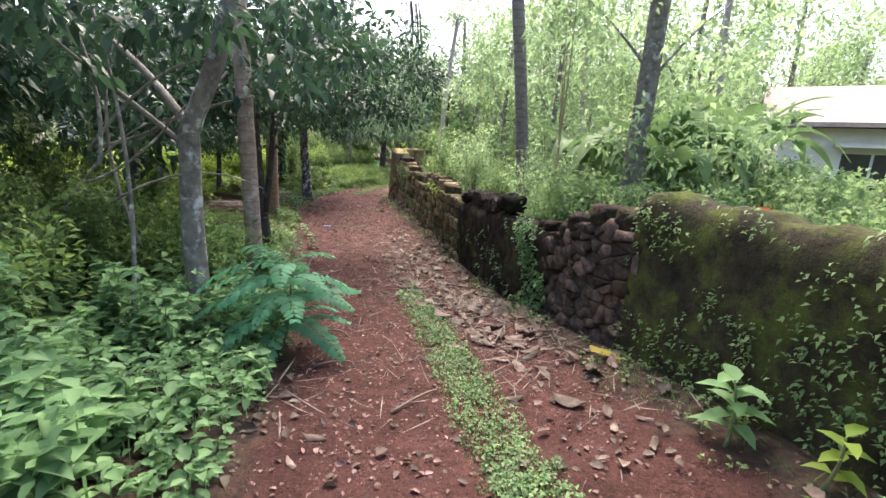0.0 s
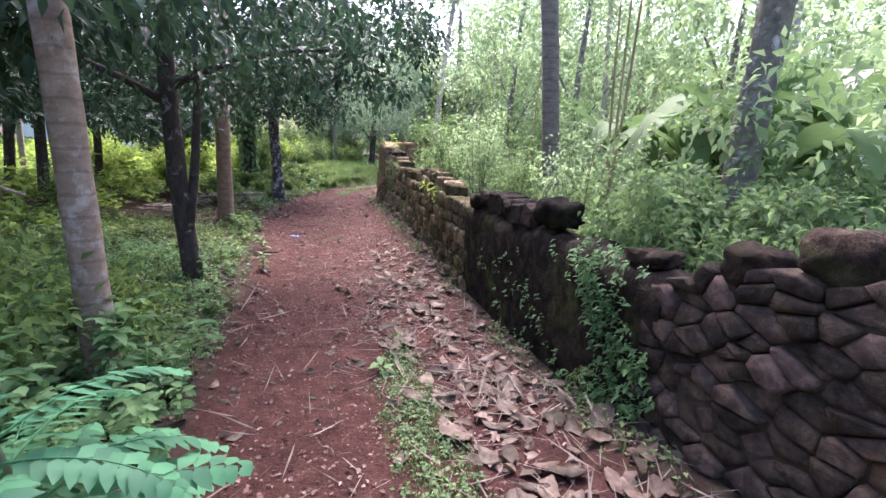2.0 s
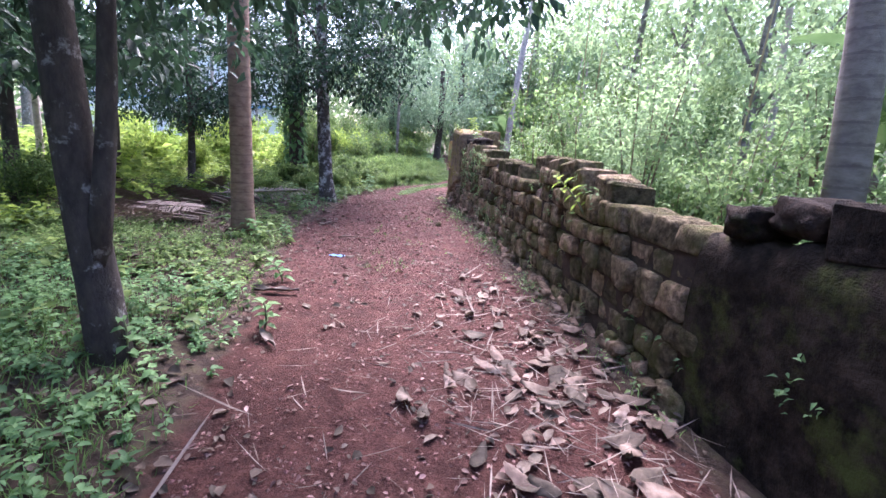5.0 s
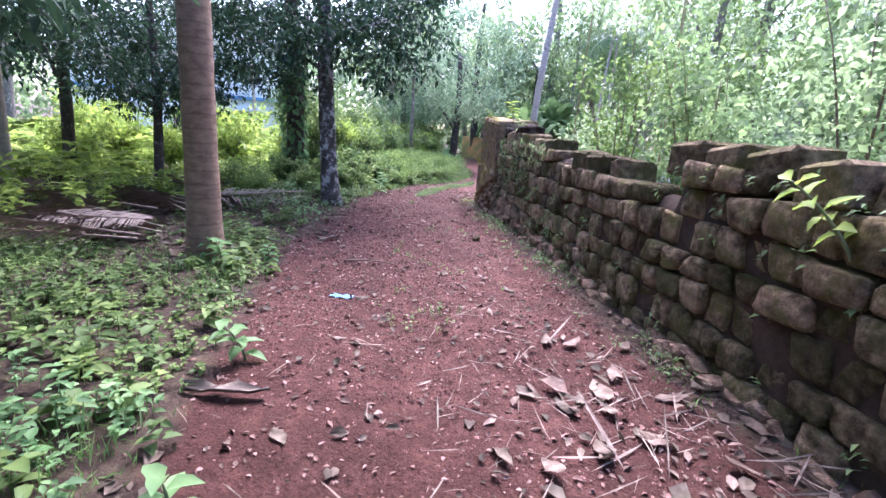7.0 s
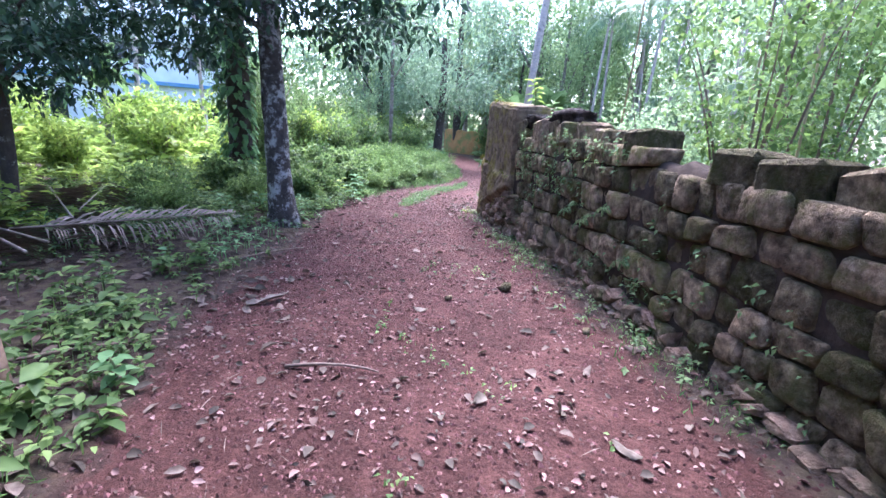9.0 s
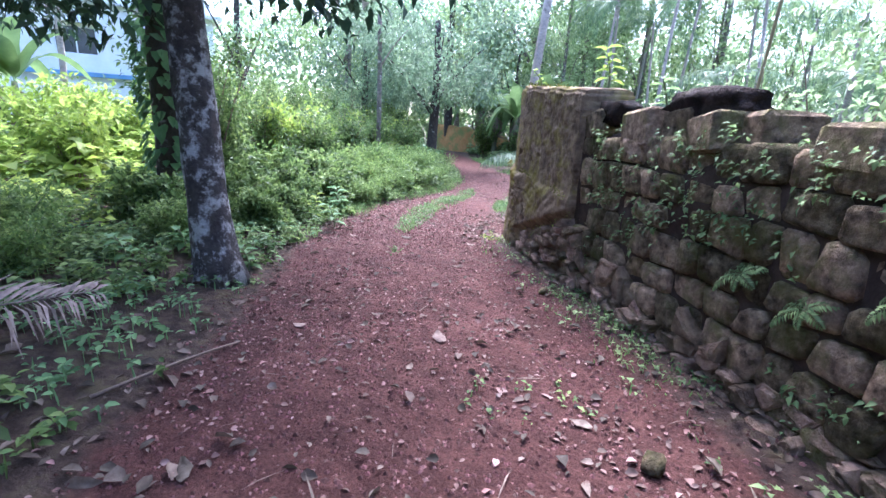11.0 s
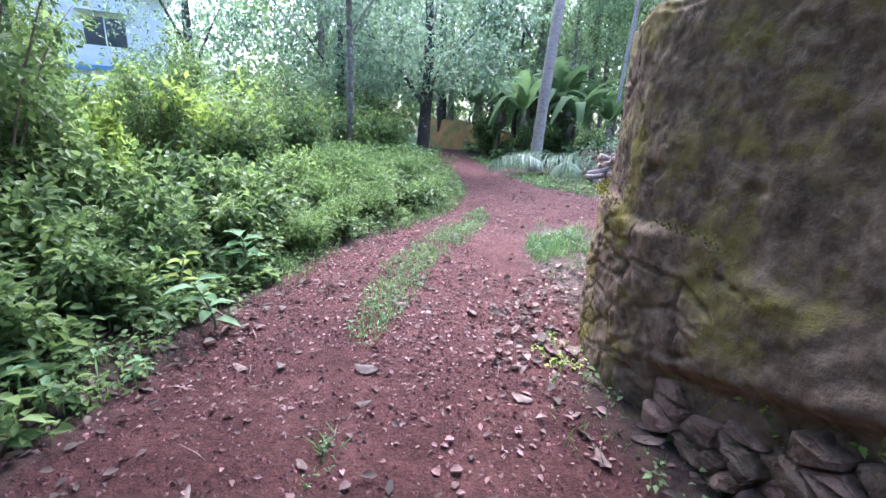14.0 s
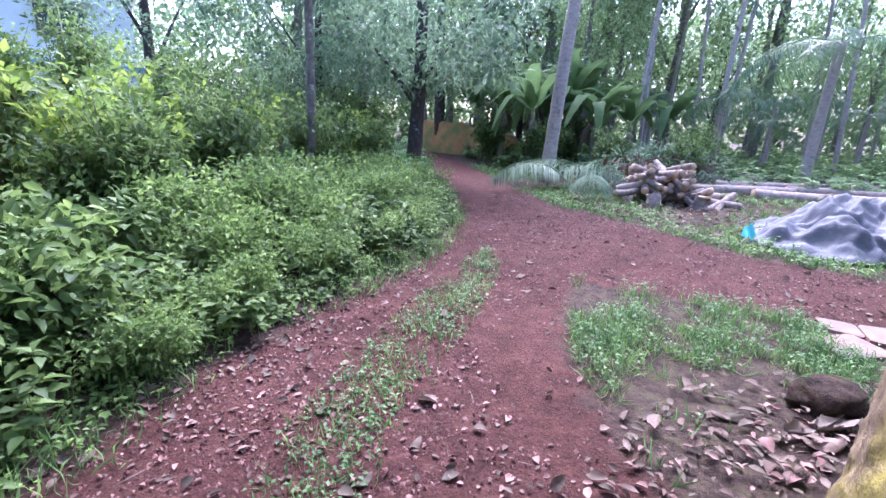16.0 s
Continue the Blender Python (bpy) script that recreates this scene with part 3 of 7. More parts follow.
def stone_mesh(name, mat, square, seed, smooth=True, chip=0.08):
    """A unit stone of under 50 triangles: a chipped block, or a box pulled towards round and knocked about."""
    r = np.random.default_rng(seed)
    bm = bmesh.new()
    bmesh.ops.create_cube(bm, size=1.0)
    if square > 0.7:
        for v in bm.verts:
            v.co += Vector(r.uniform(-chip, chip, 3))
        bmesh.ops.bevel(bm, geom=bm.edges[:], offset=0.10, segments=1, affect="EDGES")
    else:
        bmesh.ops.subdivide_edges(bm, edges=bm.edges[:], cuts=1, use_grid_fill=True)
    for v in bm.verts:
        c = v.co
        if square <= 0.7:
            v.co = c * square + c / c.length * 0.56 * (1 - square)
        v.co += Vector(r.uniform(-0.03, 0.03, 3) * (1.0 if square > 0.7 else 2.6))
    me = bpy.data.meshes.new(name)
    bm.to_mesh(me)
    bm.free()
    me.polygons.foreach_set("use_smooth", np.full(len(me.polygons), smooth))
    me.materials.append(mat)
    return me


BLOCKS = [stone_mesh("block", LATERITE, 0.80, 20 + i, False) for i in range(4)]


def boulder_mesh(seed, mat):
    """A rough lump of laterite, squarish, pitted."""
    bm = bmesh.new()
    bmesh.ops.create_icosphere(bm, subdivisions=3, radius=0.56)
    for v in bm.verts:
        c = v.co
        k = max(abs(c.x), abs(c.y), abs(c.z))
        v.co = c * (0.3 + 0.7 * 0.5 / k)
        q = v.co * 2.8 + Vector((seed, seed * 0.7, 0))
        v.co += v.co.normalized() * (0.15 * noise.noise(q) + 0.12 * noise.noise(q * 2.3) + 0.07 * noise.noise(q * 5.0))
    me = bpy.data.meshes.new("stone")
    bm.to_mesh(me)
    bm.free()
    me.polygons.foreach_set("use_smooth", np.full(len(me.polygons), True))
    me.materials.append(mat)
    return me


ROUNDS = [boulder_mesh(3.7 * i + 1, SOOTY_STONE) for i in range(4)]
BROWN_ROUNDS = [boulder_mesh(2.9 * i + 30, DARK_BOULDER) for i in range(3)]
SOOTY = [stone_mesh("stone", SOOTY_STONE, 0.80, 160 + i, False, 0.12) for i in range(4)]


def cut_stone(poly, out, depth, mat, name, r, bevel=0.022, bulge=0.012, smooth=True):
    """One stone of the wall from its outline on the face (metres along, height): chamfered edge, uneven face."""
    p = np.asarray(poly, float)
    c = p.mean(0)
    n = len(p)
    away = np.maximum(0.02, np.linalg.norm(p - c, axis=1, keepdims=True))
    inner = c + (p - c) * np.clip(1 - bevel / away * 1.3, 0.4, 1)
    core = c + (inner - c) * r.uniform(0.72, 0.86, (n, 1))
    rings = (p, p, inner, core, c[None])
    outs = (np.full(n, out - depth), np.full(n, out - bevel * 1.5), out + r.uniform(-0.8, 0.4, n) * bulge, out + r.uniform(-0.2, 0.6, n) * bulge, [out + bulge * r.uniform(0.0, 0.6)])
    flat, os_ = np.concatenate(rings), np.concatenate(outs)
    v = np.stack([wall_x(flat[:, 0]) - os_ / LEN, flat[:, 0] - 0.2525 * os_ / LEN, flat[:, 1]], -1)
    mid = v.mean(0)
    q = np.arange(n)
    k = (q + 1) % n
    f = np.concatenate([np.concatenate([np.stack([j * n + q, j * n + k, j * n + n + k], -1), np.stack([j * n + q, j * n + n + k, j * n + n + q], -1)]) for j in range(3)] + [np.stack([3 * n + q, 3 * n + k, np.full(n, 4 * n)], -1)])
    ob = part(name, Geo().add(v - mid, f), mat, wall, smooth=smooth)
    ob.location = mid
    return ob


def chamfer(poly, cut, r):
    """Knock the corners off an outline."""
    p = np.asarray(poly, float)
    out = []
    for i in range(len(p)):
        a, b, c = p[i - 1], p[i], p[(i + 1) % len(p)]
        k = cut * r.uniform(0.5, 1.5)
        out.append(b + (a - b) * min(0.4, k / np.linalg.norm(a - b)))
        out.append(b + (c - b) * min(0.4, k / np.linalg.norm(c - b)))
    return np.array(out)


def voronoi_cells(pts, box, gap):
    """The cells of points in a box, each shrunk by the joint."""
    cells = []
    for i, p in enumerate(pts):
        poly = [np.array(q, float) for q in ((box[0], box[2]), (box[1], box[2]), (box[1], box[3]), (box[0], box[3]))]
        near = np.argsort(np.sum((pts - p) ** 2 * [1, 2.2], axis=1))[1:16]
        for j in near:
            d = (pts[j] - p) * [1, 2.2]
            m = (pts[j] + p) / 2
            m = m - d / np.linalg.norm(d) * gap
            new_poly = []
            for a, b in zip(poly, poly[1:] + poly[:1]):
                sa, sb = np.dot(a - m, d), np.dot(b - m, d)
                if sa <= 0:
                    new_poly.append(a)
                if sa * sb < 0:
                    new_poly.append(a + (b - a) * sa / (sa - sb))
            poly = new_poly
            if len(poly) < 3:
                break
        cells.append(poly if len(poly) >= 3 else None)
    return cells


def set_stone(mesh, y, z, length, height, depth, out, tilt=0.0, name="block", parent=wall, turn=0.0):
    ob = new(name, mesh)
    c = wall_point(np.array(float(y)), z, out - depth / 2)
    ob.matrix_world = Matrix.Translation([float(a) for a in c]) @ Euler((radians(tilt), 0, -YAW + turn)).to_matrix().to_4x4() @ Matrix.Diagonal((depth, length, height, 1))
    if parent is not None:
        ob.parent = parent
    return ob


def lay_blocks():
    r = np.random.default_rng(3)
    h, y0, y1 = 0.225, 9.35, 18.6

    def line(k, y):
        return float(track_z(y)) - 0.04 + h * k + 0.022 * math.sin(1.7 * y + 2.3 * k) + 0.012 * math.sin(5.1 * y + k)

    for k in range(8):
        y = y0 - 0.1 + (0.19 if k % 2 else 0.0)
        while y < y1 - 0.1:
            L = float(r.choice((0.19, 0.22, 0.25, 0.28, 0.33)))
            e = min(y + L, y1 + 0.04)
            lean_a, lean_b = r.uniform(-0.035, 0.035, 2)
            quad = [(y + lean_a, line(k, y)), (e + lean_b, line(k, e)), (e - lean_b, line(k + 1, e)), (y - lean_a, line(k + 1, y))]
            if line(k + 1, (y + e) / 2) < float(wall_top((y + e) / 2)) + 0.09:
                c = np.mean(quad, axis=0)
                g = np.array([[0.009, 0.008]])
                q = c + (np.array(quad) - c) * (1 - g / np.maximum(0.05, np.abs(np.array(quad) - c)))
                cut_stone(chamfer(q + r.uniform(-0.016, 0.016, (4, 2)), 0.026, r), r.uniform(-0.045, 0.05), 0.3, LATERITE, "block", r, 0.012, 0.018)
            y = e
    rr = random.Random(3)
    # the loose course on top
    for a, b, lift in ((10.55, 12.35, 0.36), (13.5, 14.4, 0.27), (14.9, 18.4, 0.0)):
        y = a
        while y < b:
            L = rr.uniform(0.26, 0.42)
            if lift or rr.random() < 0.6:
                z = float(wall_top(y)) + (0.03 if lift else 0.06)
                set_stone(rr.choice(BLOCKS), y + L / 2, z, L * 1.0, rr.uniform(0.20, 0.29), 0.36, rr.uniform(-0.10, 0.02), rr.uniform(-10, 10), turn=rr.uniform(-0.25, 0.25))
            y += L * 1.0


def lay_rubble():
    r = np.random.default_rng(8)

    def field(y0, y1, low, high, step_y, step_z, out, mat, jitter, top):
        pts = []
        k = 0
        z = low
        while z < high:
            for y in np.arange(y0 + (step_y / 2 if k % 2 else 0), y1, step_y):
                pts.append((y + r.uniform(-jitter, jitter) * step_y, z + r.uniform(-jitter, jitter) * step_z))
            z += step_z
            k += 1
        pts = np.array(pts)
        for p, cell in zip(pts, voronoi_cells(pts, (y0 - 0.05, y1 + 0.05, low - 0.1, high + 0.1), 0.005)):
            if cell is None or p[1] > top(p[0]) or p[1] < float(track_z(p[0])) - 0.12:
                continue
            q = np.array(cell)
            if len(q) > 4:
                keep = [i for i in range(len(q)) if np.linalg.norm(q[i] - q[i - 1]) > 0.018]
                q = q[keep]
            if len(q) >= 3:
                cut_stone(q, out + r.uniform(-0.03, 0.035) * (1 if mat is RUBBLE else 1.7), 0.24, mat, "stone", r, 0.010, 0.013 if mat is RUBBLE else 0.028, mat is RUBBLE)

    # the open rubble between the two plastered stretches
    field(3.86, 5.5, -0.75, 1.0, 0.20, 0.105, 0.0, RUBBLE, 0.62, lambda y: float(wall_top(min(max(y, 3.96), 5.38))) + 0.0)
    field(9.5, 14.7, -1.1, -0.7, 0.17, 0.10, 0.075, RUBBLE_BROWN, 0.45, lambda y: float(track_z(y)) + 0.09 + 0.05 * math.sin(y * 3.3))
    # broken stones at the foot of the block wall and of the plastered end
    field(14.6, 18.3, -1.1, -0.62, 0.15, 0.10, 0.05, RUBBLE_BROWN, 0.75, lambda y: -0.80 + 0.06 * math.sin(y * 2.1) + 0.12 * (y > 16.5))
    field(18.35, 19.75, -1.1, -0.1, 0.13, 0.085, 0.10, RUBBLE_BROWN, 0.8, lambda y: -0.30 - 0.34 * (y - 18.35) + 0.07 * math.sin(y * 6.1))


lay_blocks()
lay_rubble()
foot = slab_run(9.6, 15.6, 0.07, 0.2, lambda y: track_z(y) + 0.03 + 0.02 * np.sin(y * 5.2), 0.02, bottom=-0.3)
part("footing", foot, FOOTING, wall, "grey rendered footing")

# ---- loose stones on the wall ----
def loose_stone(mesh, y, z, length, height, depth, out, tilt, label, turn=0.0):
    return tagged(set_stone(mesh, y, z, length, height, depth, out, tilt, "loose_stone", None, turn), label, "stone", "loose stones on the wall")


rs = random.Random(21)
loose_stone(ROUNDS[3], 7.08, 0.62, 0.40, 0.27, 0.32, -0.03, 4, "black laterite block lying on the wall top", 0.15)
loose_stone(BROWN_ROUNDS[1], 4.55, 0.84, 0.32, 0.24, 0.30, -0.02, -4, "large brown boulder on the rubble wall")
loose_stone(BROWN_ROUNDS[2], 4.95, 0.70, 0.26, 0.20, 0.28, 0.0, 6, "brown stone beside the large boulder")
loose_stone(BROWN_ROUNDS[0], 4.15, 0.88, 0.26, 0.20, 0.28, -0.02, 5, "brown stone on the rubble wall")
loose_stone(BROWN_ROUNDS[0], 5.75, 0.52, 0.34, 0.13, 0.28, -0.05, -8, "pale grey stone tipped on the wall top")
y_ = 7.35
while y_ < 9.2:
    L_ = rs.uniform(0.20, 0.36)
    loose_stone(rs.choice(ROUNDS + ROUNDS + SOOTY), y_ + L_ / 2, float(wall_top(y_)) + 0.05 + rs.uniform(-0.02, 0.02), L_, rs.uniform(0.20, 0.29), 0.36, rs.uniform(-0.06, 0.02), rs.uniform(-8, 8), "rough dark laterite stone on the wall top")
    y_ += L_
loose_stone(ROUNDS[0], 17.2, 0.79, 0.62, 0.22, 0.36, -0.06, 3, "long black boulder on the block wall")
loose_stone(ROUNDS[1], 18.35, 0.74, 0.36, 0.24, 0.3, -0.08, 0, "dark block beside the plastered wall end")

# ---- trees ----


def curve_path(p0, p1, bend=(0, 0, 0), n=8):
    p0, p1, b = np.array(p0, float), np.array(p1, float), np.array(bend, float)
    t = np.linspace(0, 1, n)[:, None]
    return p0 + (p1 - p0) * t + b * (4 * t * (1 - t))


def crown_leaves(g, centres, per, spread, size, droop=0.5, fine=False, aspect=0.36):
    """Leaf clumps round the ends of twigs."""
    c = np.repeat(np.asarray(centres, float), per, axis=0)
    n = len(c)
    d = rand_dirs(n)
    p = c + d * (spread * rng.random((n, 1)) ** 0.5) * [1, 1, 0.75]
    ax = unit(d * 0.8 + rng.normal(0, 0.5, (n, 3)) + [0, 0, -droop])
    nm = unit(rng.normal(0, 0.45, (n, 3)) + [0, 0, 1.0])
    L = size * rng.uniform(0.6, 1.25, n)
    g.add(*leaves(p, ax, nm, L, L * aspect, 0.15, fine))
    return g


def broad_tree(name, label, trunk_path, radii, bark, leaf_mat, limbs, crown_centres, per, spread, size, droop=0.5, sides=12, aspect=0.36, wobble=0.07):
    """A tree of trunk, limbs and a crown of leaf clumps, standing at its own origin."""
    root = tagged(new(name), label, "tree")
    trunk_path = np.asarray(trunk_path, float)
    part("trunk", Geo().add(*tube(trunk_path, radii, sides, wobble)), bark, root)
    for a, b, bend, r0 in limbs:
        part("limb", Geo().add(*tube(curve_path(a, b, bend, 9), np.linspace(r0, r0 * 0.3, 9), 7, 0.05)), bark, root)
    if len(crown_centres):
        part("crown", crown_leaves(Geo(), crown_centres, per, spread, size, droop, aspect=aspect), leaf_mat, root)
    return root


def blob_centres(centre, radius, n, seed):
    r = np.random.default_rng(seed)
    d = r.normal(size=(n, 3))
    d = d / np.linalg.norm(d, axis=1, keepdims=True)
    k = r.uniform(0.45, 1.0, (n, 1)) ** 0.6
    return np.array(centre) + d * k * np.array(radius)


def place(ob, x, y, dz=-0.08, rz=0.0, s=1.0):
    ob.matrix_basis = Matrix.Translation((x, y, float(ground_z(x, y)) + dz)) @ Matrix.Rotation(rz, 4, "Z") @ Matrix.Diagonal((s, s, s, 1))
    return ob


def copy_at(ob, x, y, dz=-0.08, rz=0.0, s=1.0):
    m = Matrix.Translation((x, y, float(ground_z(x, y)) + dz)) @ Matrix.Rotation(rz, 4, "Z") @ Matrix.Diagonal((s, s, s, 1))
    keep = tuple(ob.scale)
    ob.scale = (1, 1, 1)
    c = copy_thing(ob, m)
    ob.scale = keep
    return c


def ringed(path, r0, r1, n, flare=0.25):
    """Radii of a palm stem: swollen foot, faint rings."""
    t = np.linspace(0, 1, n)
    return (r0 + (r1 - r0) * t) * (1 + flare * np.exp(-t * 22)) * (1 + 0.02 * np.sin(np.arange(n) * 2.1))


def frond_mesh(length, leaflet, mat, pairs=34, arch=0.5, name="frond", width=0.035, limp=0.35, fine=False):
    """One palm leaf: a bowed rib with two rows of hanging leaflets, along +x."""
    t = np.linspace(0, 1, 14)
    rib = np.stack([length * t * (1 - 0.18 * arch * t * t), 0 * t, length * (0.45 * t - arch * t * t * 1.1)], -1)
    g = Geo().add(*tube(rib, np.linspace(0.0075, 0.0015, 14) * length, 5))
    u = np.linspace(0.12, 0.99, pairs)
    p = np.stack([np.interp(u, t, rib[:, k]) for k in range(3)], -1)
    tang = unit(np.stack([np.interp(u, t, np.gradient(rib[:, k])) for k in range(3)], -1))
    for s in (-1, 1):
        ax = tang * 0.55 + np.array([0, s * 1.0, -limp]) + rng.normal(0, 0.10, (pairs, 3))
        L = leaflet * np.sin(np.pi * (0.12 + 0.83 * u)) ** 0.6
        g.add(*leaves(p, ax, np.tile([0, 0, 1.0], (pairs, 1)) + 0.3 * tang, L, np.full(pairs, width), 0.25, fine, 0.02))
    return g.mesh(name, mat)


FROND = frond_mesh(3.6, 0.85, LEAF_PALM)
FROND_B = frond_mesh(3.2, 0.8, LEAF_PALM, arch=0.8, limp=0.7)


def palm(name, label, height, r0, r1, lean=(0, 0), fronds=13, mesh_a=None, mesh_b=None, bark=None, spread=(-25, 55)):
    root = tagged(new(name), label, "palm tree")
    n = 46
    path = curve_path((0, 0, 0), (lean[0], lean[1], height), (-lean[0] * 0.12, -lean[1] * 0.12, 0), n)
    part("trunk", Geo().add(*tube(path, ringed(path, r0, r1, n), 14)), bark or BARK_PALM, root)
    r = random.Random(len(name) + int(height * 10))
    for k in range(fronds):
        ob = new("frond", mesh_b if (mesh_b and k % 2) else mesh_a)
        ob.parent = root
        ob.matrix_local = Matrix.Translation(path[-1] - np.array([0, 0, 0.05])) @ Euler((r.uniform(-0.3, 0.3), -radians(r.uniform(*spread)), k * 2.4 + r.uniform(-0.3, 0.3))).to_matrix().to_4x4() @ Matrix.Scale(r.uniform(0.85, 1.1), 4)
    return root


# palms beside the track
place(palm("coconut_palm", "slender grey-brown palm trunk beside the track", 9.0, 0.10, 0.085, (-0.25, 0.1), 11, FROND, FROND_B), -2.40, 5.58)
place(palm("coconut_palm", "ringed brown palm trunk among low weeds", 10.5, 0.165, 0.13, (0.35, -0.1), 12, FROND, FROND_B, BARK_BROWN), -5.07, 13.15)
place(palm("coconut_palm", "smooth grey palm trunk behind the boundary wall", 10.0, 0.145, 0.12, (-1.3, 0.2), 12, FROND, FROND_B, BARK_DUSK), 1.85, 10.4)
place(palm("coconut_palm", "leaning grey palm trunk beyond the log pile", 11.0, 0.20, 0.14, (1.0, 0.3), 13, FROND, FROND_B, BARK_GREY), -0.75, 34.2)

# tree with two stems and a low dark crown
cc = np.concatenate([blob_centres((0.2, 0.5, 3.9), (2.8, 2.8, 1.3), 120, 1), blob_centres((-1.2, 1.0, 3.1), (1.8, 2.2, 1.2), 50, 2), blob_centres((2.3, 1.6, 3.5), (1.3, 1.6, 0.9), 46, 22), blob_centres((-2.6, 2.4, 3.2), (1.6, 1.6, 1.2), 50, 23), blob_centres((-3.2, 0.2, 3.4), (1.8, 2.2, 1.3), 90, 27), blob_centres((0.4, -1.6, 3.6), (2.4, 1.4, 0.9), 70, 28)])
place(broad_tree("tree", "dark forked trunk with white lichen and a dense dark crown", curve_path((0.05, 0, 0), (-0.12, 0.1, 4.2), (-0.08, 0, 0), 16), np.linspace(0.135, 0.09, 16), BARK_DARK, LEAF_DARK,
                 [((0.02, 0, 0.75), (0.22, 0.15, 4.0), (0.1, 0, 0), 0.075), ((-0.2, 0, 2.6), (1.9, 0.5, 3.3), (0, 0, 0.15), 0.06), ((-0.2, 0, 2.5), (-2.4, -0.4, 3.1), (0, 0, 0.2), 0.06), ((-0.28, 0.1, 3.2), (0.6, 2.4, 3.8), (0, 0, 0.2), 0.05)],
                 cc, 42, 0.45, 0.155, 0.3, aspect=0.44), -3.66, 8.98)
# lichen-spotted tree at the track's bend
# the last blob, 6 m up, is an extra leaf layer added to shade the verge
cd = np.concatenate([blob_centres((0.1, 0, 4.1), (2.4, 2.4, 1.5), 90, 3), blob_centres((-0.9, -0.3, 3.1), (1.2, 1.2, 0.9), 26, 4), blob_centres((1.2, 0.2, 3.4), (1.3, 1.3, 0.9), 34, 24), blob_centres((-0.4, 0.6, 6.2), (3.0, 3.4, 0.8), 150, 25)])
td = broad_tree("tree", "trunk blotched with white lichen and a dark leafy crown", curve_path((0.03, 0, 0), (-0.12, 0, 5.0), (-0.06, 0.05, 0), 18), np.concatenate([[0.27, 0.205, 0.18], np.linspace(0.172, 0.115, 15)]), BARK_LICHEN, LEAF_DARK,
                [((-0.05, 0, 2.7), (-1.8, -0.4, 3.2), (0, 0, 0.15), 0.05), ((-0.05, 0, 3.2), (1.7, 0.6, 4.0), (0, 0, 0.1), 0.05), ((-0.1, 0, 3.6), (0.2, -1.8, 4.2), (0, 0, 0.1), 0.05)], cd, 48, 0.42, 0.15, 0.3, aspect=0.44)
place(td, -5.48, 17.83)
# tree wrapped in climbers
# its highest limb and the blob round it are added to shade the track
te = broad_tree("tree", "dark trunk wrapped in climbing broad-leaved vines", curve_path((0, 0, 0), (-0.1, 0, 5.5), (0.1, 0, 0), 14), np.linspace(0.24, 0.15, 14), BARK_DARK, LEAF_DARK,
                [((0, 0, 3.4), (2.2, 0.4, 4.2), (0, 0, 0.2), 0.06), ((0, 0, 3.0), (-2.0, 0.8, 4.0), (0, 0, 0.2), 0.06), ((-0.1, 0, 5.0), (3.2, 2.4, 6.2), (0, 0, 0.2), 0.06)], np.concatenate([blob_centres((0.3, 0, 4.7), (2.6, 2.6, 1.3), 90, 5), blob_centres((-1.6, -1.2, 3.3), (1.6, 1.6, 0.9), 30, 6), blob_centres((1.9, 1.8, 6.1), (2.9, 2.8, 0.9), 210, 26)]), 60, 0.42, 0.14, 0.3, aspect=0.44)
hz = rng.uniform(0.3, 4.2, 520)
ha = rng.uniform(0, 6.28, 520)
hp = np.stack([0.25 * np.cos(ha), 0.25 * np.sin(ha), hz], -1)
tagged(part("climber", Geo().add(*leaves(hp, hp * [1, 1, 0] * 3 + [0, 0, -0.7], hp * [1, 1, 0] + [0, 0, 0.25], rng.uniform(0.12, 0.24, 520), rng.uniform(0.08, 0.15, 520), 0.1, True)), LEAF_HERB, te, "broad green climbing leaves"), kind="stuff")
place(te, -7.5, 20.4)
# pale leaning tree in the undergrowth
cv = np.concatenate([blob_centres((-0.6, 0.6, 2.9), (2.2, 2.0, 0.95), 70, 7), blob_centres((-1.9, 1.4, 2.3), (1.4, 1.4, 0.9), 36, 8)])
place(broad_tree("tree", "pale crooked trunk with drooping long leaves", np.concatenate([curve_path((0, 0, 0), (0.0, 0, 1.95), (-0.03, 0, 0), 8), curve_path((0.06, 0, 2.1), (0.45, 0.1, 3.6), (0.1, 0, 0), 6)]), np.linspace(0.105, 0.07, 14), BARK_PALE, LEAF_DARK,
                 [((0, 0, 2.0), (-1.2, 0.6, 2.9), (0, 0, 0.1), 0.045), ((0, 0, 1.8), (-0.7, -0.5, 2.6), (0, 0, 0), 0.03)], cv, 60, 0.4, 0.16, 0.5, aspect=0.4), -2.3, 4.1)
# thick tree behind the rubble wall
place(broad_tree("tree", "thick grey leaning trunk behind the rubble wall", curve_path((0, 0, 0), (0.2, 0.1, 5.5), (0.05, 0, 0), 14), np.linspace(0.17, 0.14, 14), BARK_PALE, LEAF_HAZE_PALE,
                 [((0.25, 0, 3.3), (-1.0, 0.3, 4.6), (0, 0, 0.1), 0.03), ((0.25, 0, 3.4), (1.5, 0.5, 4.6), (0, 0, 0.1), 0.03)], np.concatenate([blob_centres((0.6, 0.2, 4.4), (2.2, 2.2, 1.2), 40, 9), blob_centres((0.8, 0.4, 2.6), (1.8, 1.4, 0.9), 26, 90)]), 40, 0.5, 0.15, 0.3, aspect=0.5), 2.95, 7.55)
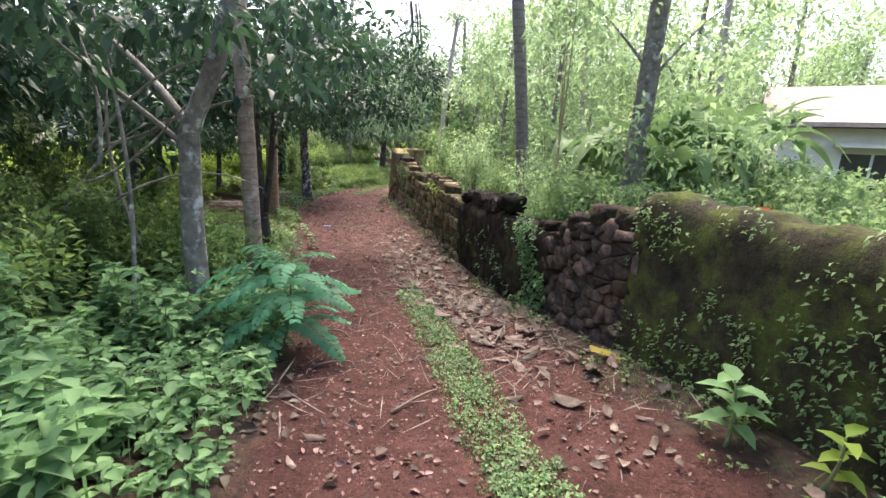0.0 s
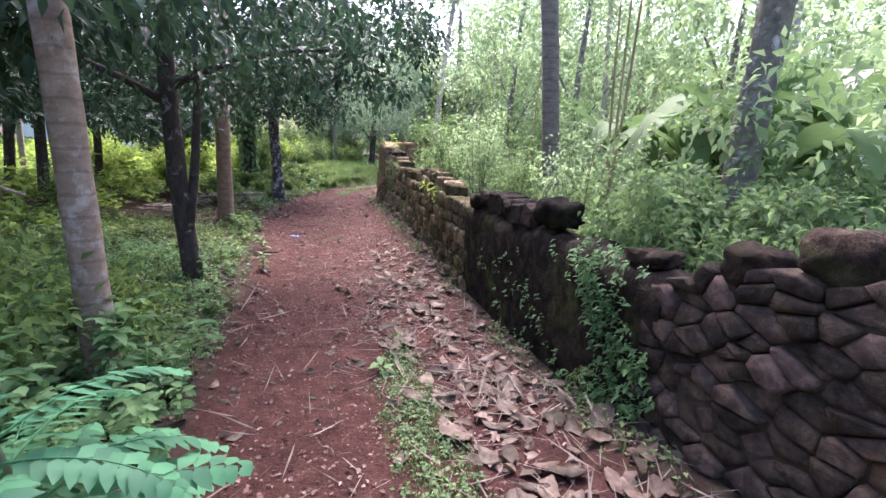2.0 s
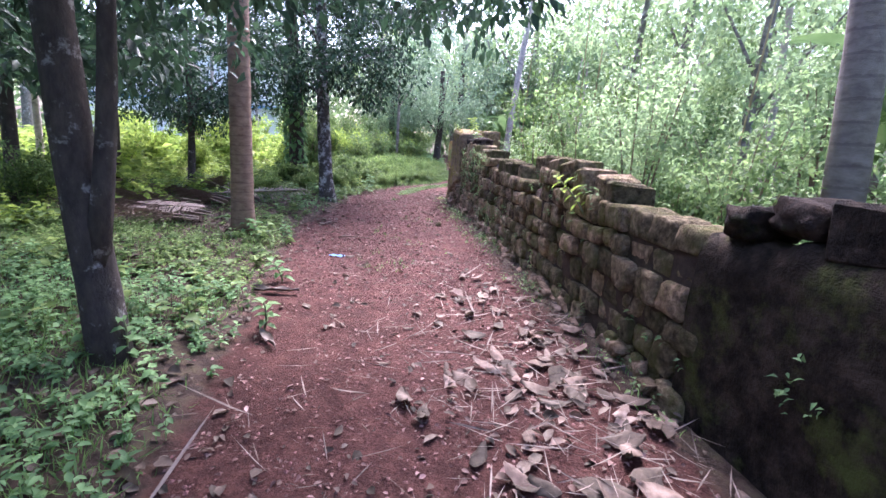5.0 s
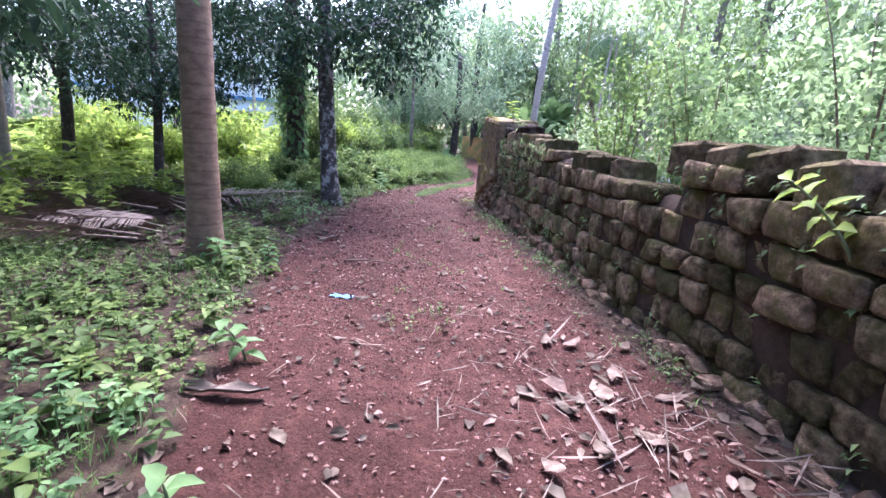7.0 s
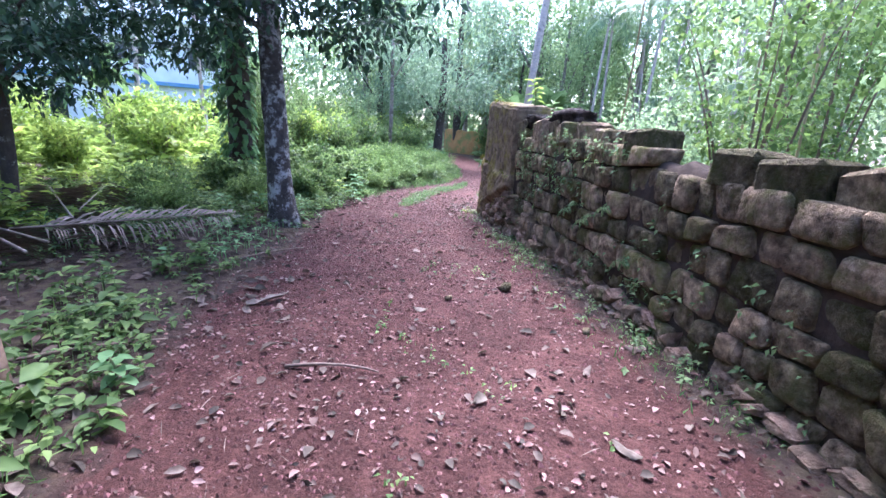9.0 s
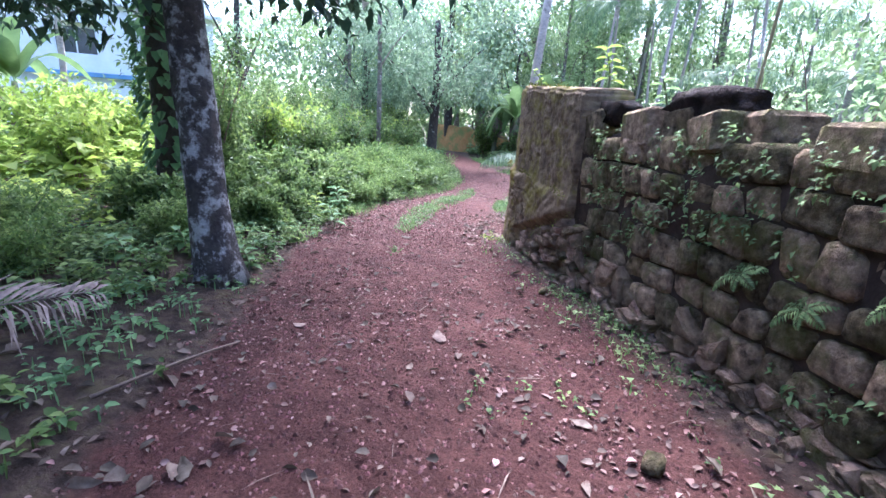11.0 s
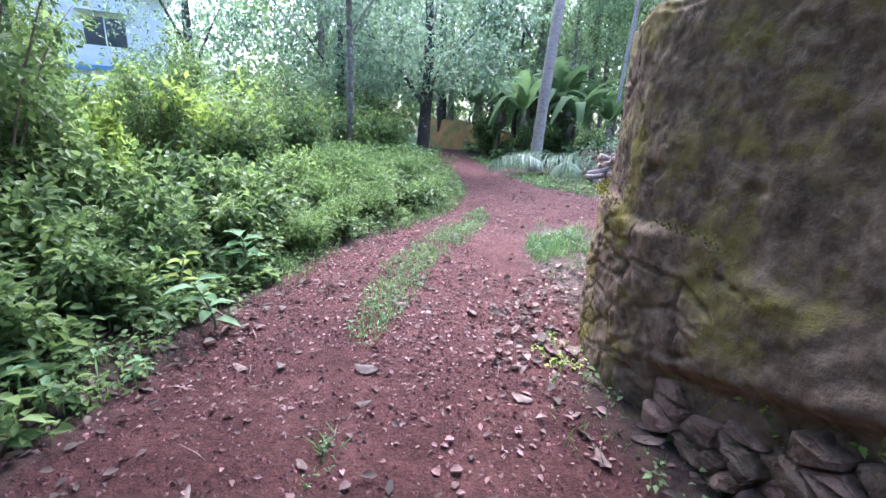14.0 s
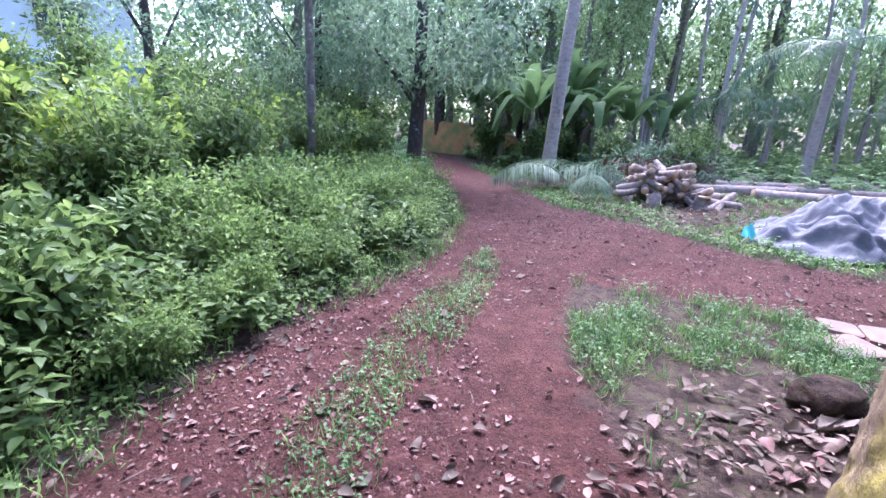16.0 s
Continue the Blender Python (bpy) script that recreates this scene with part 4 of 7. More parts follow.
# dark-crowned tree where the track bends away
ct = np.concatenate([blob_centres((0, 0, 4.6), (3.3, 3.0, 2.6), 190, 10), blob_centres((0.2, -0.4, 2.9), (2.6, 2.0, 0.9), 40, 11)])
tt = broad_tree("tree", "rounded grey-green tree standing at the bend", curve_path((0, 0, 0), (0.15, 0, 5), (0.1, 0, 0), 12), np.linspace(0.20, 0.10, 12), BARK_DARK, LEAF_GREY,
                [((0, 0, 1.9), (-1.7, 0.2, 3.8), (0, 0, 0.1), 0.07), ((0, 0, 2.1), (1.8, -0.3, 4.1), (0, 0, 0.1), 0.07), ((0.1, 0, 2.6), (0.3, 1.6, 5), (0, 0, 0), 0.06)], ct, 40, 0.5, 0.18, 0.3, aspect=0.44)
place(tt, -4.75, 33.0, s=1.1)
copy_at(tt, -8.0, 35.6, rz=2.0, s=0.95)

place(broad_tree("tree", "slender pale straight trunk rising from the weeds", curve_path((0, 0, 0), (0.05, 0, 4.5), (0.03, 0, 0), 10), np.linspace(0.075, 0.06, 10), BARK_PALE, LEAF_GREY, [((0.03, 0, 3.0), (0.9, 0.2, 4.2), (0, 0, 0.1), 0.03)], blob_centres((0.1, 0, 4.3), (1.4, 1.4, 0.9), 40, 18), 36, 0.4, 0.14, 0.3, aspect=0.44), -5.95, 28.0)

# trees in the distance, copied
far_a = broad_tree("tree", "tall forest tree with a loose green crown", curve_path((0, 0, 0), (0.3, 0, 8), (0.2, 0, 0), 12), np.linspace(0.2, 0.08, 12), BARK_PALE, LEAF_MID,
                   [((0, 0, 3.5), (-1.8, 0.2, 6), (0, 0, 0.1), 0.07), ((0.1, 0, 4.2), (2.0, -0.3, 7), (0, 0, 0.1), 0.07)], blob_centres((0.2, 0, 6.2), (3.0, 3.0, 3.6), 110, 12), 44, 0.7, 0.20, 0.3, aspect=0.46)
far_b = broad_tree("tree", "green tree with a thin crown, leaves paled to suggest haze", curve_path((0, 0, 0), (-0.2, 0, 9), (0.2, 0.1, 0), 12), np.linspace(0.14, 0.06, 12), BARK_PALE, LEAF_HAZE_PALE,
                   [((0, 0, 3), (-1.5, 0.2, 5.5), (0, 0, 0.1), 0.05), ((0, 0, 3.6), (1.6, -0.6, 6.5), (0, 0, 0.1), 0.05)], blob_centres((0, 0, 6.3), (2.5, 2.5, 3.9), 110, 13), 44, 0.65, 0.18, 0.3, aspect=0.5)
far_c = broad_tree("tree", "dense dark tree of the forest edge", curve_path((0, 0, 0), (0.2, 0.2, 7), (0.2, 0, 0), 12), np.linspace(0.2, 0.08, 12), BARK_DARK, LEAF_GREY,
                   [((0, 0, 2.5), (-1.7, 0.2, 5), (0, 0, 0.1), 0.07), ((0, 0, 3), (1.9, -0.3, 5.5), (0, 0, 0.1), 0.07)], blob_centres((0, 0, 5.0), (3.2, 3.2, 3.4), 110, 14), 44, 0.7, 0.20, 0.3, aspect=0.46)
dark_tree = broad_tree("tree", "dark-leaved tree with a low dense crown", curve_path((0, 0, 0), (0.1, 0.1, 5), (0.1, 0, 0), 12), np.linspace(0.12, 0.07, 12), BARK_DARK, LEAF_DARK,
                       [((0, 0, 2.2), (-1.6, 0.2, 3.4), (0, 0, 0.1), 0.05), ((0, 0, 2.4), (1.6, -0.5, 3.6), (0, 0, 0.1), 0.05), ((0, 0, 2.0), (0.2, 1.5, 3.2), (0, 0, 0.1), 0.04)],
                       np.concatenate([blob_centres((0, 0, 3.8), (2.4, 2.4, 1.5), 110, 15), blob_centres((0.2, 0, 2.7), (2.0, 2.0, 0.8), 60, 16)]), 44, 0.42, 0.15, 0.3, aspect=0.44)
place(dark_tree, -9.3, 13.2)
# tall tree added left of the track so that its crown darkens the ground
added_shade_tree = broad_tree("tree", "added tall slim tree, its dark spreading crown there for shade", curve_path((0, 0, 0), (0.3, 0.1, 7), (0.15, 0, 0), 14), np.linspace(0.11, 0.07, 14), BARK_DARK, LEAF_DARK,
                       [((0.2, 0, 4.2), (-2.0, 0.3, 6.0), (0, 0, 0.2), 0.05), ((0.2, 0, 4.5), (2.4, -0.5, 6.2), (0, 0, 0.2), 0.05), ((0.2, 0, 4.6), (0.4, 2.2, 6.4), (0, 0, 0.2), 0.05)],
                       blob_centres((0.3, 0, 6.4), (3.6, 3.6, 1.2), 150, 17), 44, 0.5, 0.17, 0.3, aspect=0.44)
place(added_shade_tree, -10.5, 10.0)
for ob in (far_a, far_b, far_c, dark_tree, added_shade_tree):
    tagged(ob, group="forest trees")
far_palm = tagged(palm("coconut_palm", "slim pale palm in the far grove", 9.0, 0.09, 0.07, (0.5, 0.2), 11, FROND, FROND_B, BARK_GREY), group="palms in the grove")
low_palm = tagged(palm("coconut_palm", "short palm with arching fronds in the grove", 4.6, 0.17, 0.13, (0.15, 0), 13, FROND, FROND_B, BARK_GREY, (-45, 15)), group="palms in the grove")
place(far_a, -9.5, 37.0)
place(far_b, -25.0, 20.5)
place(far_c, -1.5, 52.0)
place(far_palm, 6.0, 38.0)
place(low_palm, 8.2, 36.0)
rt = random.Random(5)
for x, y, k, s in ((-7.6, 41, "c", 1.0), (-11, 44, "a", 1.2), (-15, 38, "c", 1.1),  (-17, 15, "c", 1.0), (-21, 8, "a", 1.1), (-13, 7, "a", 0.9), (-10.5, 3.0, "c", 0.8),
                   (-6, 56, "a", 1.3), (-12, 58, "c", 1.3), (3, 55, "c", 1.3), (8, 57, "a", 1.3), (14, 54, "c", 1.2), (20, 50, "a", 1.3), (26, 46, "c", 1.3), (32, 40, "a", 1.3), (-25, 44, "c", 1.3), (-28, 30, "a", 1.3), (-30, 14, "c", 1.3),
                   (2.6, 44, "b", 1.0), (-0.2, 46, "c", 0.9), (5, 47, "b", 1.1), (6.5, 21.5, "b", 0.8), (9, 25, "b", 0.9), (15, 29, "b", 1.0), (-2.6, 47, "b", 1.1), (-4.0, 50, "a", 1.2),
                   (27, 13, "b", 1.1), (26, 30, "a", 1.2), (-8, -6, "a", 1.0), (6, -7, "a", 1.0), (-1, -14, "c", 1.2), (12, 0, "b", 1.0), (-16, -2, "c", 1.1), (-8.3, 16.4, "d", 0.8), (-10.8, 17.0, "d", 0.95), (-12.5, 12.0, "d", 1.0), (-9.8, 6.2, "d", 0.8), (-10, 52, "b", 1.4), (4.5, 54, "b", 1.4), (-2.2, 49, "b", 1.2), (10, 52, "b", 1.3), (14.5, 50, "b", 1.2), (19, 47, "b", 1.2), (23, 42, "b", 1.2), (28, 36, "b", 1.2), (9, 18, "b", 1.1), (12, 22, "b", 1.2), (17, 24, "b", 1.3), (14, 12, "b", 1.1), (20, 18, "b", 1.3), (8, 22.5, "b", 1.0),
                   (2.4, 19.6, "b", 0.85), (4.6, 22.2, "a", 0.95), (3.6, 15.8, "b", 0.8), (0.5, 45.5, "a", 1.6), (4.5, 48, "b", 1.7), (8.5, 49, "a", 1.7), (13, 47, "b", 1.7), (-4.5, 47, "c", 1.6), (-11.2, 14.4, "t", 1.1)):
    copy_at({"a": far_a, "b": far_b, "c": far_c, "d": dark_tree, "t": added_shade_tree}[k], x, y, rz=rt.uniform(0, 6.28), s=s * rt.uniform(0.92, 1.08))
for x, y, s in ((4.5, 41, 0.95), (9, 43, 1.05), (11.5, 39, 1), (13.5, 43.5, 1), (8, 47, 1.1), (16, 40, 1), (3.4, 39, 0.9), (18, 45, 1), (7.0, 41.5, 0.85), (14.8, 36.5, 0.9), (20, 38, 1), (5.2, 18, 0.9), (7.6, 13.2, 1.0), (-14, 26, 0.9), (-12.6, 27.5, 0.8), (-10.8, 15.8, 1.0), (-14, 18, 1.0)):
    copy_at(far_palm, x, y, rz=rt.uniform(0, 6.28), s=s)
for x, y, s in ((12.5, 34.5, 1.0), (16.5, 38, 1.1), (-12.5, 13.5, 0.8), (10, 41, 0.7), (6.4, 38.4, 0.7), (5.6, 43.5, 0.6), (13.5, 40.5, 0.6), (18.5, 41.5, 0.8), (8.6, 39.0, 0.5), (21, 36, 0.9), (6.8, 46, 0.8), (15.2, 45, 0.8)):
    copy_at(low_palm, x, y, rz=rt.uniform(0, 6.28), s=s)

# ---- shrubs and plants ----


def shrub(name, label, height, radius, stems, leaf_mat, per, size, aspect, seed, droop=0.2, fine=False, upright=False, category="shrub"):
    """Bare stems that fan from one foot, leafy along their upper parts."""
    r = np.random.default_rng(seed)
    root = tagged(new(name), label, category)
    cs = []
    for k in range(stems):
        a = r.uniform(0, 6.28)
        d = radius * r.uniform(0.3, 1.0) * (0.6 if upright else 1)
        top = np.array([d * np.cos(a), d * np.sin(a), height * r.uniform(0.6, 1.0)])
        path = curve_path((r.uniform(-0.08, 0.08), r.uniform(-0.08, 0.08), 0), top, (0, 0, 0.1 * height), 7)
        part("stem", Geo().add(*tube(path, np.linspace(0.006 + 0.0035 * height, 0.003, 7), 5)), TWIG if height > 1.2 else STEM, root)
        t = r.uniform(0.22 if not upright else 0.25, 1.0, 9)
        pts = np.stack([np.interp(t, np.linspace(0, 1, 7), path[:, q]) for q in range(3)], -1)
        cs.append(pts + r.normal(0, 0.10 * radius, pts.shape))
    part("foliage", crown_leaves(Geo(), np.concatenate(cs), per, 0.16 + 0.10 * radius, size, droop, fine, aspect), leaf_mat, root)
    return root


S_FINE = [shrub("shrub", "fine-leaved light green weeds on the bank", 0.75, 0.6, 12, LEAF_FINE, 30, 0.062, 0.5, 81 + i, 0.05) for i in range(3)]
S_DARK = [shrub("shrub", "dark broad-leaved weeds on the bank", 0.9, 0.6, 9, LEAF_BANK, 20, 0.115, 0.55, 31 + i, 0.1, True) for i in range(2)]
S_LIME_SUN = [shrub("shrub", "yellow-green bush beyond the trees, sunlight put in its leaf colour", 1.5, 0.9, 12, LEAF_LIME_SUN, 22, 0.12, 0.5, 41 + i, 0.1) for i in range(2)]
S_MID = [shrub("shrub", "leafy green bush in the undergrowth", 1.9, 1.0, 13, LEAF_BANK, 26, 0.125, 0.45, 51 + i, 0.15) for i in range(2)]
S_PALE = [shrub("sapling", "light green sapling with thin upright stems", h, 1.4, 8, m, 30, 0.085, 0.6, 61 + i, 0.15, False, True) for i, (m, h) in enumerate(((LEAF_HAZE_PALE, 3.2), (LEAF_MID, 2.7), (LEAF_FINE, 3.6), (LEAF_HAZE_PALE, 2.4)))]
S_TALL = [shrub("shrub", "tall dense bush beside the verge", 3.3, 1.1, 16, LEAF_BANK, 34, 0.105, 0.5, 76 + i, 0.2) for i in range(2)]
S_BIG = [shrub("shrub", "tall garden bush with bluish leaves", 2.4, 1.1, 14, LEAF_MID, 24, 0.125, 0.55, 71 + i, 0.25) for i in range(3)]


def herb_patch(density, region, mat, size, height, name, label, aspect=0.6, fine=True, layers=2, seed=1, category="undergrowth"):
    """Low leafy cover: rosettes of leaves on short stems over a region of the plan, as one mass."""
    r = np.random.default_rng(seed)
    x0, x1, y0, y1, test = region
    n = int(density * (x1 - x0) * (y1 - y0))
    x, y = r.uniform(x0, x1, n), r.uniform(y0, y1, n)
    keep = r.random(n) < test(x, y)
    x, y = x[keep], y[keep]
    n = len(x)
    h = height * r.uniform(0.25, 1.0, n) * (0.75 + 0.5 * lump(np.stack([x, y], -1) * 1.4, seed))
    h = np.maximum(h, 0.03)
    g = Geo()
    z = ground_z(x, y)
    k = 5 * layers
    a = (np.arange(k) * 2.4)[None, :] + r.uniform(0, 6.28, (n, 1))
    lev = np.repeat(np.linspace(1, 0.5, layers), 5)[None, :]
    p = np.stack([x[:, None] + 0 * a, y[:, None] + 0 * a, z[:, None] + h[:, None] * lev], -1).reshape(-1, 3)
    a = a.ravel()
    p = p + r.normal(0, 0.02, p.shape)
    ax = np.stack([np.cos(a), np.sin(a), r.uniform(-0.35, 0.45, len(a))], -1)
    nm = np.stack([-0.3 * np.cos(a), -0.3 * np.sin(a), np.ones(len(a))], -1) + r.normal(0, 0.25, (len(a), 3))
    L = size * r.uniform(0.5, 1.2, len(a)) * np.repeat(r.uniform(0.7, 1.15, n), k)
    g.add(*leaves(p, ax, nm, L, L * aspect, 0.12, fine))
    m = n
    st = np.stack([x, y, z - 0.02], -1)
    g.add(*leaves(st, np.stack([r.normal(0, 0.05, m), r.normal(0, 0.05, m), np.ones(m)], -1), r.normal(0, 1, (m, 3)), h + 0.03, np.full(m, 0.012), 0.0))
    return tagged(part(name, g, mat), label, category, kind="stuff")


def grass_patch(density, region, name, label, height, seed, mat=None, width=0.008):
    r = np.random.default_rng(seed)
    x0, x1, y0, y1, test = region
    n = int(density * (x1 - x0) * (y1 - y0))
    x, y = r.uniform(x0, x1, n), r.uniform(y0, y1, n)
    keep = r.random(n) < test(x, y)
    x, y = x[keep], y[keep]
    n = len(x)
    p = np.stack([x, y, ground_z(x, y) - 0.01], -1)
    ax = r.normal(0, 0.55, (n, 3)) + [0, 0, 0.9]
    L = height * r.uniform(0.4, 1.2, n)
    return tagged(part(name, Geo().add(*leaves(p, ax, r.normal(0, 1, (n, 3)), L, width * r.uniform(0.6, 1.6, n), 0.3)), mat or GRASS), label, "grass", kind="stuff")


def patchy(x, y, seed, scale=1.0, cut=0.0):
    return np.clip(0.5 + 1.6 * (lump(np.stack([x, y], -1) * scale, seed) - cut), 0, 1)


def verge(x, y, soft=0.5):
    return np.clip((left_edge(y) - x) / soft + 0.1, 0, 1)


# left bank
herb_patch(75, (-8.0, -4.6, 15.0, 20.5, lambda x, y: verge(x, y, 0.5) * patchy(x, y, 39, 1.4, -0.1)), LEAF_HERB, 0.075, 0.17, "undergrowth", "scattered low weeds under the lichen-spotted tree", seed=39, layers=1)
herb_patch(70, (-4.6, -1.3, 1.2, 6.2, lambda x, y: verge(x, y, 0.9) * patchy(x, y, 36, 1.1, -0.3)), LEAF_HERB, 0.115, 0.75, "undergrowth", "thigh-high leafy weeds on the bank", seed=36, layers=4)
herb_patch(330, (-6.2, -3.2, 19.5, 31.0, lambda x, y: np.clip(1.1 - np.abs(left_edge(y) - 0.22 - x) / 0.34, 0, 1) * patchy(x, y, 37, 1.6, -0.35)), LEAF_FINE, 0.05, 0.16, "turf", "low weeds spilling over the edge of the track", seed=37, layers=1, fine=False, category="turf")
grass_patch(900, (-6.2, -3.2, 21.5, 33.0, lambda x, y: np.clip(1.1 - np.abs(left_edge(y) - 0.15 - x) / 0.4, 0, 1) * patchy(x, y, 38, 1.2, -0.3)), "grass", "grass along the edge of the track", 0.17, 38)
herb_patch(60, (-3.3, -1.6, 11.5, 16.5, lambda x, y: (lump(np.stack([x, y], -1) * 2.0, 33) > 0.35) * 0.6), LEAF_BANK, 0.04, 0.05, "turf", "tiny weeds in the middle of the track", seed=29, layers=1, fine=False, category="turf")
herb_patch(90, (-7, -0.9, 0.3, 7.0, lambda x, y: verge(x, y, 0.3) * np.clip((x + 8) / 3, 0.3, 1)), LEAF_HERB, 0.085, 0.34, "undergrowth", "dense low green weeds covering the bank", seed=2)
herb_patch(26, (-9, -1.6, 6.0, 15.5, lambda x, y: verge(x, y, 0.4) * patchy(x, y, 34, 1.3, 0.1) * (1 - 0.85 * (y > 12.6) * (x < left_edge(y) - 0.9))), LEAF_BANK, 0.13, 0.3, "undergrowth", "broad-leaved weeds among the grass", seed=35, layers=2)
herb_patch(85, (-9, -1.6, 7.0, 10.6, lambda x, y: verge(x, y, 0.35) * patchy(x, y, 1, 0.9, -0.6) * np.clip(1 - 0.85 * (y > 12.6) * np.clip((left_edge(y) - 0.5 - x) / 0.5, 0, 1), 0, 1)), LEAF_HERB, 0.065, 0.22, "undergrowth", "patchy low green weeds under the trees", seed=3)
herb_patch(85, (-9, -2.6, 10.6, 15.5, lambda x, y: verge(x, y, 0.35) * patchy(x, y, 1, 0.9, -0.6) * np.clip(1 - 0.85 * (y > 12.6) * np.clip((left_edge(y) - 0.5 - x) / 0.5, 0, 1), 0, 1)), LEAF_BANK, 0.065, 0.22, "undergrowth", "patchy dark green weeds round the palm", seed=40)
herb_patch(90, (-9.5, -4.0, 15.5, 22.0, lambda x, y: np.clip(verge(x, y, 1.0) + 0.8 * (y > 18.8) * verge(x, y, 0.4), 0, 1) * patchy(x, y, 2, 0.8, -0.25)), LEAF_BANK, 0.09, 0.24, "undergrowth", "thin weeds over leaf litter", seed=4)
herb_patch(80, (-8.5, -3.0, 21.0, 30.0, lambda x, y: verge(x, y, 0.5)), LEAF_BANK, 0.10, 0.5, "undergrowth", "thick knee-high weeds along the track", seed=5, layers=3, fine=False)
grass_patch(1300, (-7.5, -1.2, 5.5, 15.2, lambda x, y: verge(x, y, 0.5) * patchy(x, y, 5, 0.8, 0.0) * (y < 13)), "grass", "fine short grass on the bank", 0.13, 11)
grass_patch(2200, (-0.9, 1.4, 0.6, 7.6, lambda x, y: (strip(x, y) > 0.25) * strip(x, y) * patchy(x, y, 6, 2.5, -0.75)), "grass", "low turf between the wheel tracks", 0.06, 12)
herb_patch(520, (-0.9, 1.4, 0.6, 7.6, lambda x, y: (strip(x, y) > 0.25) * strip(x, y) * patchy(x, y, 6, 2.5, -0.75)), LEAF_TURF, 0.034, 0.05, "turf", "low creeping turf between the wheel tracks", seed=13, layers=1, fine=False, category="turf")
grass_patch(1300, (-4.8, -2.4, 18.5, 26, lambda x, y: (strip(x, y) > 0.25) * strip(x, y) * patchy(x, y, 7, 2.2, np.where(y > 20.8, -0.7, 0.15))), "grass", "thin grass between the wheel tracks", 0.09, 14)
herb_patch(240, (-4.8, -2.4, 18.5, 26, lambda x, y: (strip(x, y) > 0.25) * strip(x, y) * patchy(x, y, 7, 2.2, np.where(y > 20.8, -0.7, 0.15))), LEAF_TURF, 0.032, 0.06, "turf", "creeping turf between the wheel tracks", seed=15, layers=1, fine=False, category="turf")


def foot_of_wall(x, y):
    d = wall_x(y) - x
    return (d > 0.02) * np.clip(1.15 - d / np.interp(y, [0, 5, 9, 13, 20], [0.75, 0.5, 0.25, 0.55, 0.6]), 0, 1)


herb_patch(120, (-2.9, 3.2, 0.8, 20.2, lambda x, y: foot_of_wall(x, y) * patchy(x, y, 8, 1.6, 0.05)), LEAF_MID, 0.05, 0.09, "turf", "small weeds along the foot of the wall", seed=16, layers=1, fine=False, category="turf")
grass_patch(500, (-2.9, 3.2, 0.8, 20.2, lambda x, y: foot_of_wall(x, y) * patchy(x, y, 9, 1.6, 0.0)), "grass", "grass tufts along the foot of the wall", 0.08, 17)


def corner_turf(x, y):
    return np.clip((np.hypot(x + 0.70, y - 20.36) - 2.3) / 0.5, 0, 1) * (track_mask(x, y) < 0.5) * np.clip((x + 2.7) / 0.4, 0, 1) * np.clip((y - 20.9) / 0.5, 0, 1)


herb_patch(380, (-2.7, 1.5, 20.9, 24.9, lambda x, y: corner_turf(x, y) * np.clip((y - 21.0) / 1.6, 0.1, 1) * patchy(x, y, 10, 2.1, 0.05) * ((x < -0.4) | (y < 23.0))), LEAF_TURF, 0.036, 0.17, "turf", "weedy turf at the corner of two tracks", seed=18, layers=1, fine=False, category="turf")
grass_patch(2000, (-2.7, 1.5, 20.9, 24.9, lambda x, y: corner_turf(x, y) * patchy(x, y, 10, 2.1, -0.05) * ((x < -0.4) | (y < 23.0))), "grass", "grass at the corner of the tracks", 0.15, 19)
grass_patch(260, (-3, 12, 25, 40, lambda x, y: (track_mask(x, y) < 0.5) * (x > right_edge(y)) * patchy(x, y, 11, 0.7, -0.2)), "grass", "rough grass round the log piles", 0.16, 20, width=0.02)
herb_patch(40, (-3, 9, 25, 40, lambda x, y: (track_mask(x, y) < 0.5) * (x > right_edge(y)) * patchy(x, y, 12, 0.7, -0.1)), LEAF_MID, 0.08, 0.14, "turf", "weeds round the log piles", seed=21, layers=1, fine=False, category="turf")
herb_patch(14, (0, 9, 0, 20, lambda x, y: (x > wall_x(y) + 0.5) * 1.0), LEAF_MID, 0.16, 0.6, "undergrowth", "weeds in the garden behind the wall", seed=22, layers=3, fine=False)
herb_patch(9, (-16, -7, 8, 34, lambda x, y: 1.0 * (x < left_edge(y) - 2)), LEAF_LIME_SUN, 0.15, 0.6, "undergrowth", "undergrowth beyond the trees, sunlight put in its leaf colour", seed=23, layers=3, fine=False)

rp = random.Random(17)


def scatter(kinds, spots, group):
    for i, (x, y, s) in enumerate(spots):
        ob = kinds[i % len(kinds)]
        tagged(ob, group=group)
        if i < len(kinds):
            place(ob, x, y, -0.05, rp.uniform(0, 6.28), s)
        else:
            copy_at(ob, x, y, -0.05, rp.uniform(0, 6.28), s)


scatter(S_DARK, [(-3.2, 3.0, 0.8), (-4.0, 4.2, 1.0), (-3.0, 6.4, 0.7), (-4.6, 2.4, 1.1), (-5.0, 6.5, 1.0), (-5.75, 22.2, 0.75), (-5.9, 21.2, 0.65), (-6.0, 23.2, 0.9), (-6.3, 19.6, 0.5), (-5.2, 4.6, 1.2), (-6.8, 22.6, 1.0), (-6.0, 19.9, 0.6), (-6.5, 18.9, 0.6), (-5.9, 20.5, 0.6), (-6.7, 20.7, 0.9), (-7.2, 19.3, 0.8), (-6.2, 21.7, 0.8), (-7.4, 21.6, 1.1), (-5.9, 22.6, 0.9)], "weeds on the bank")
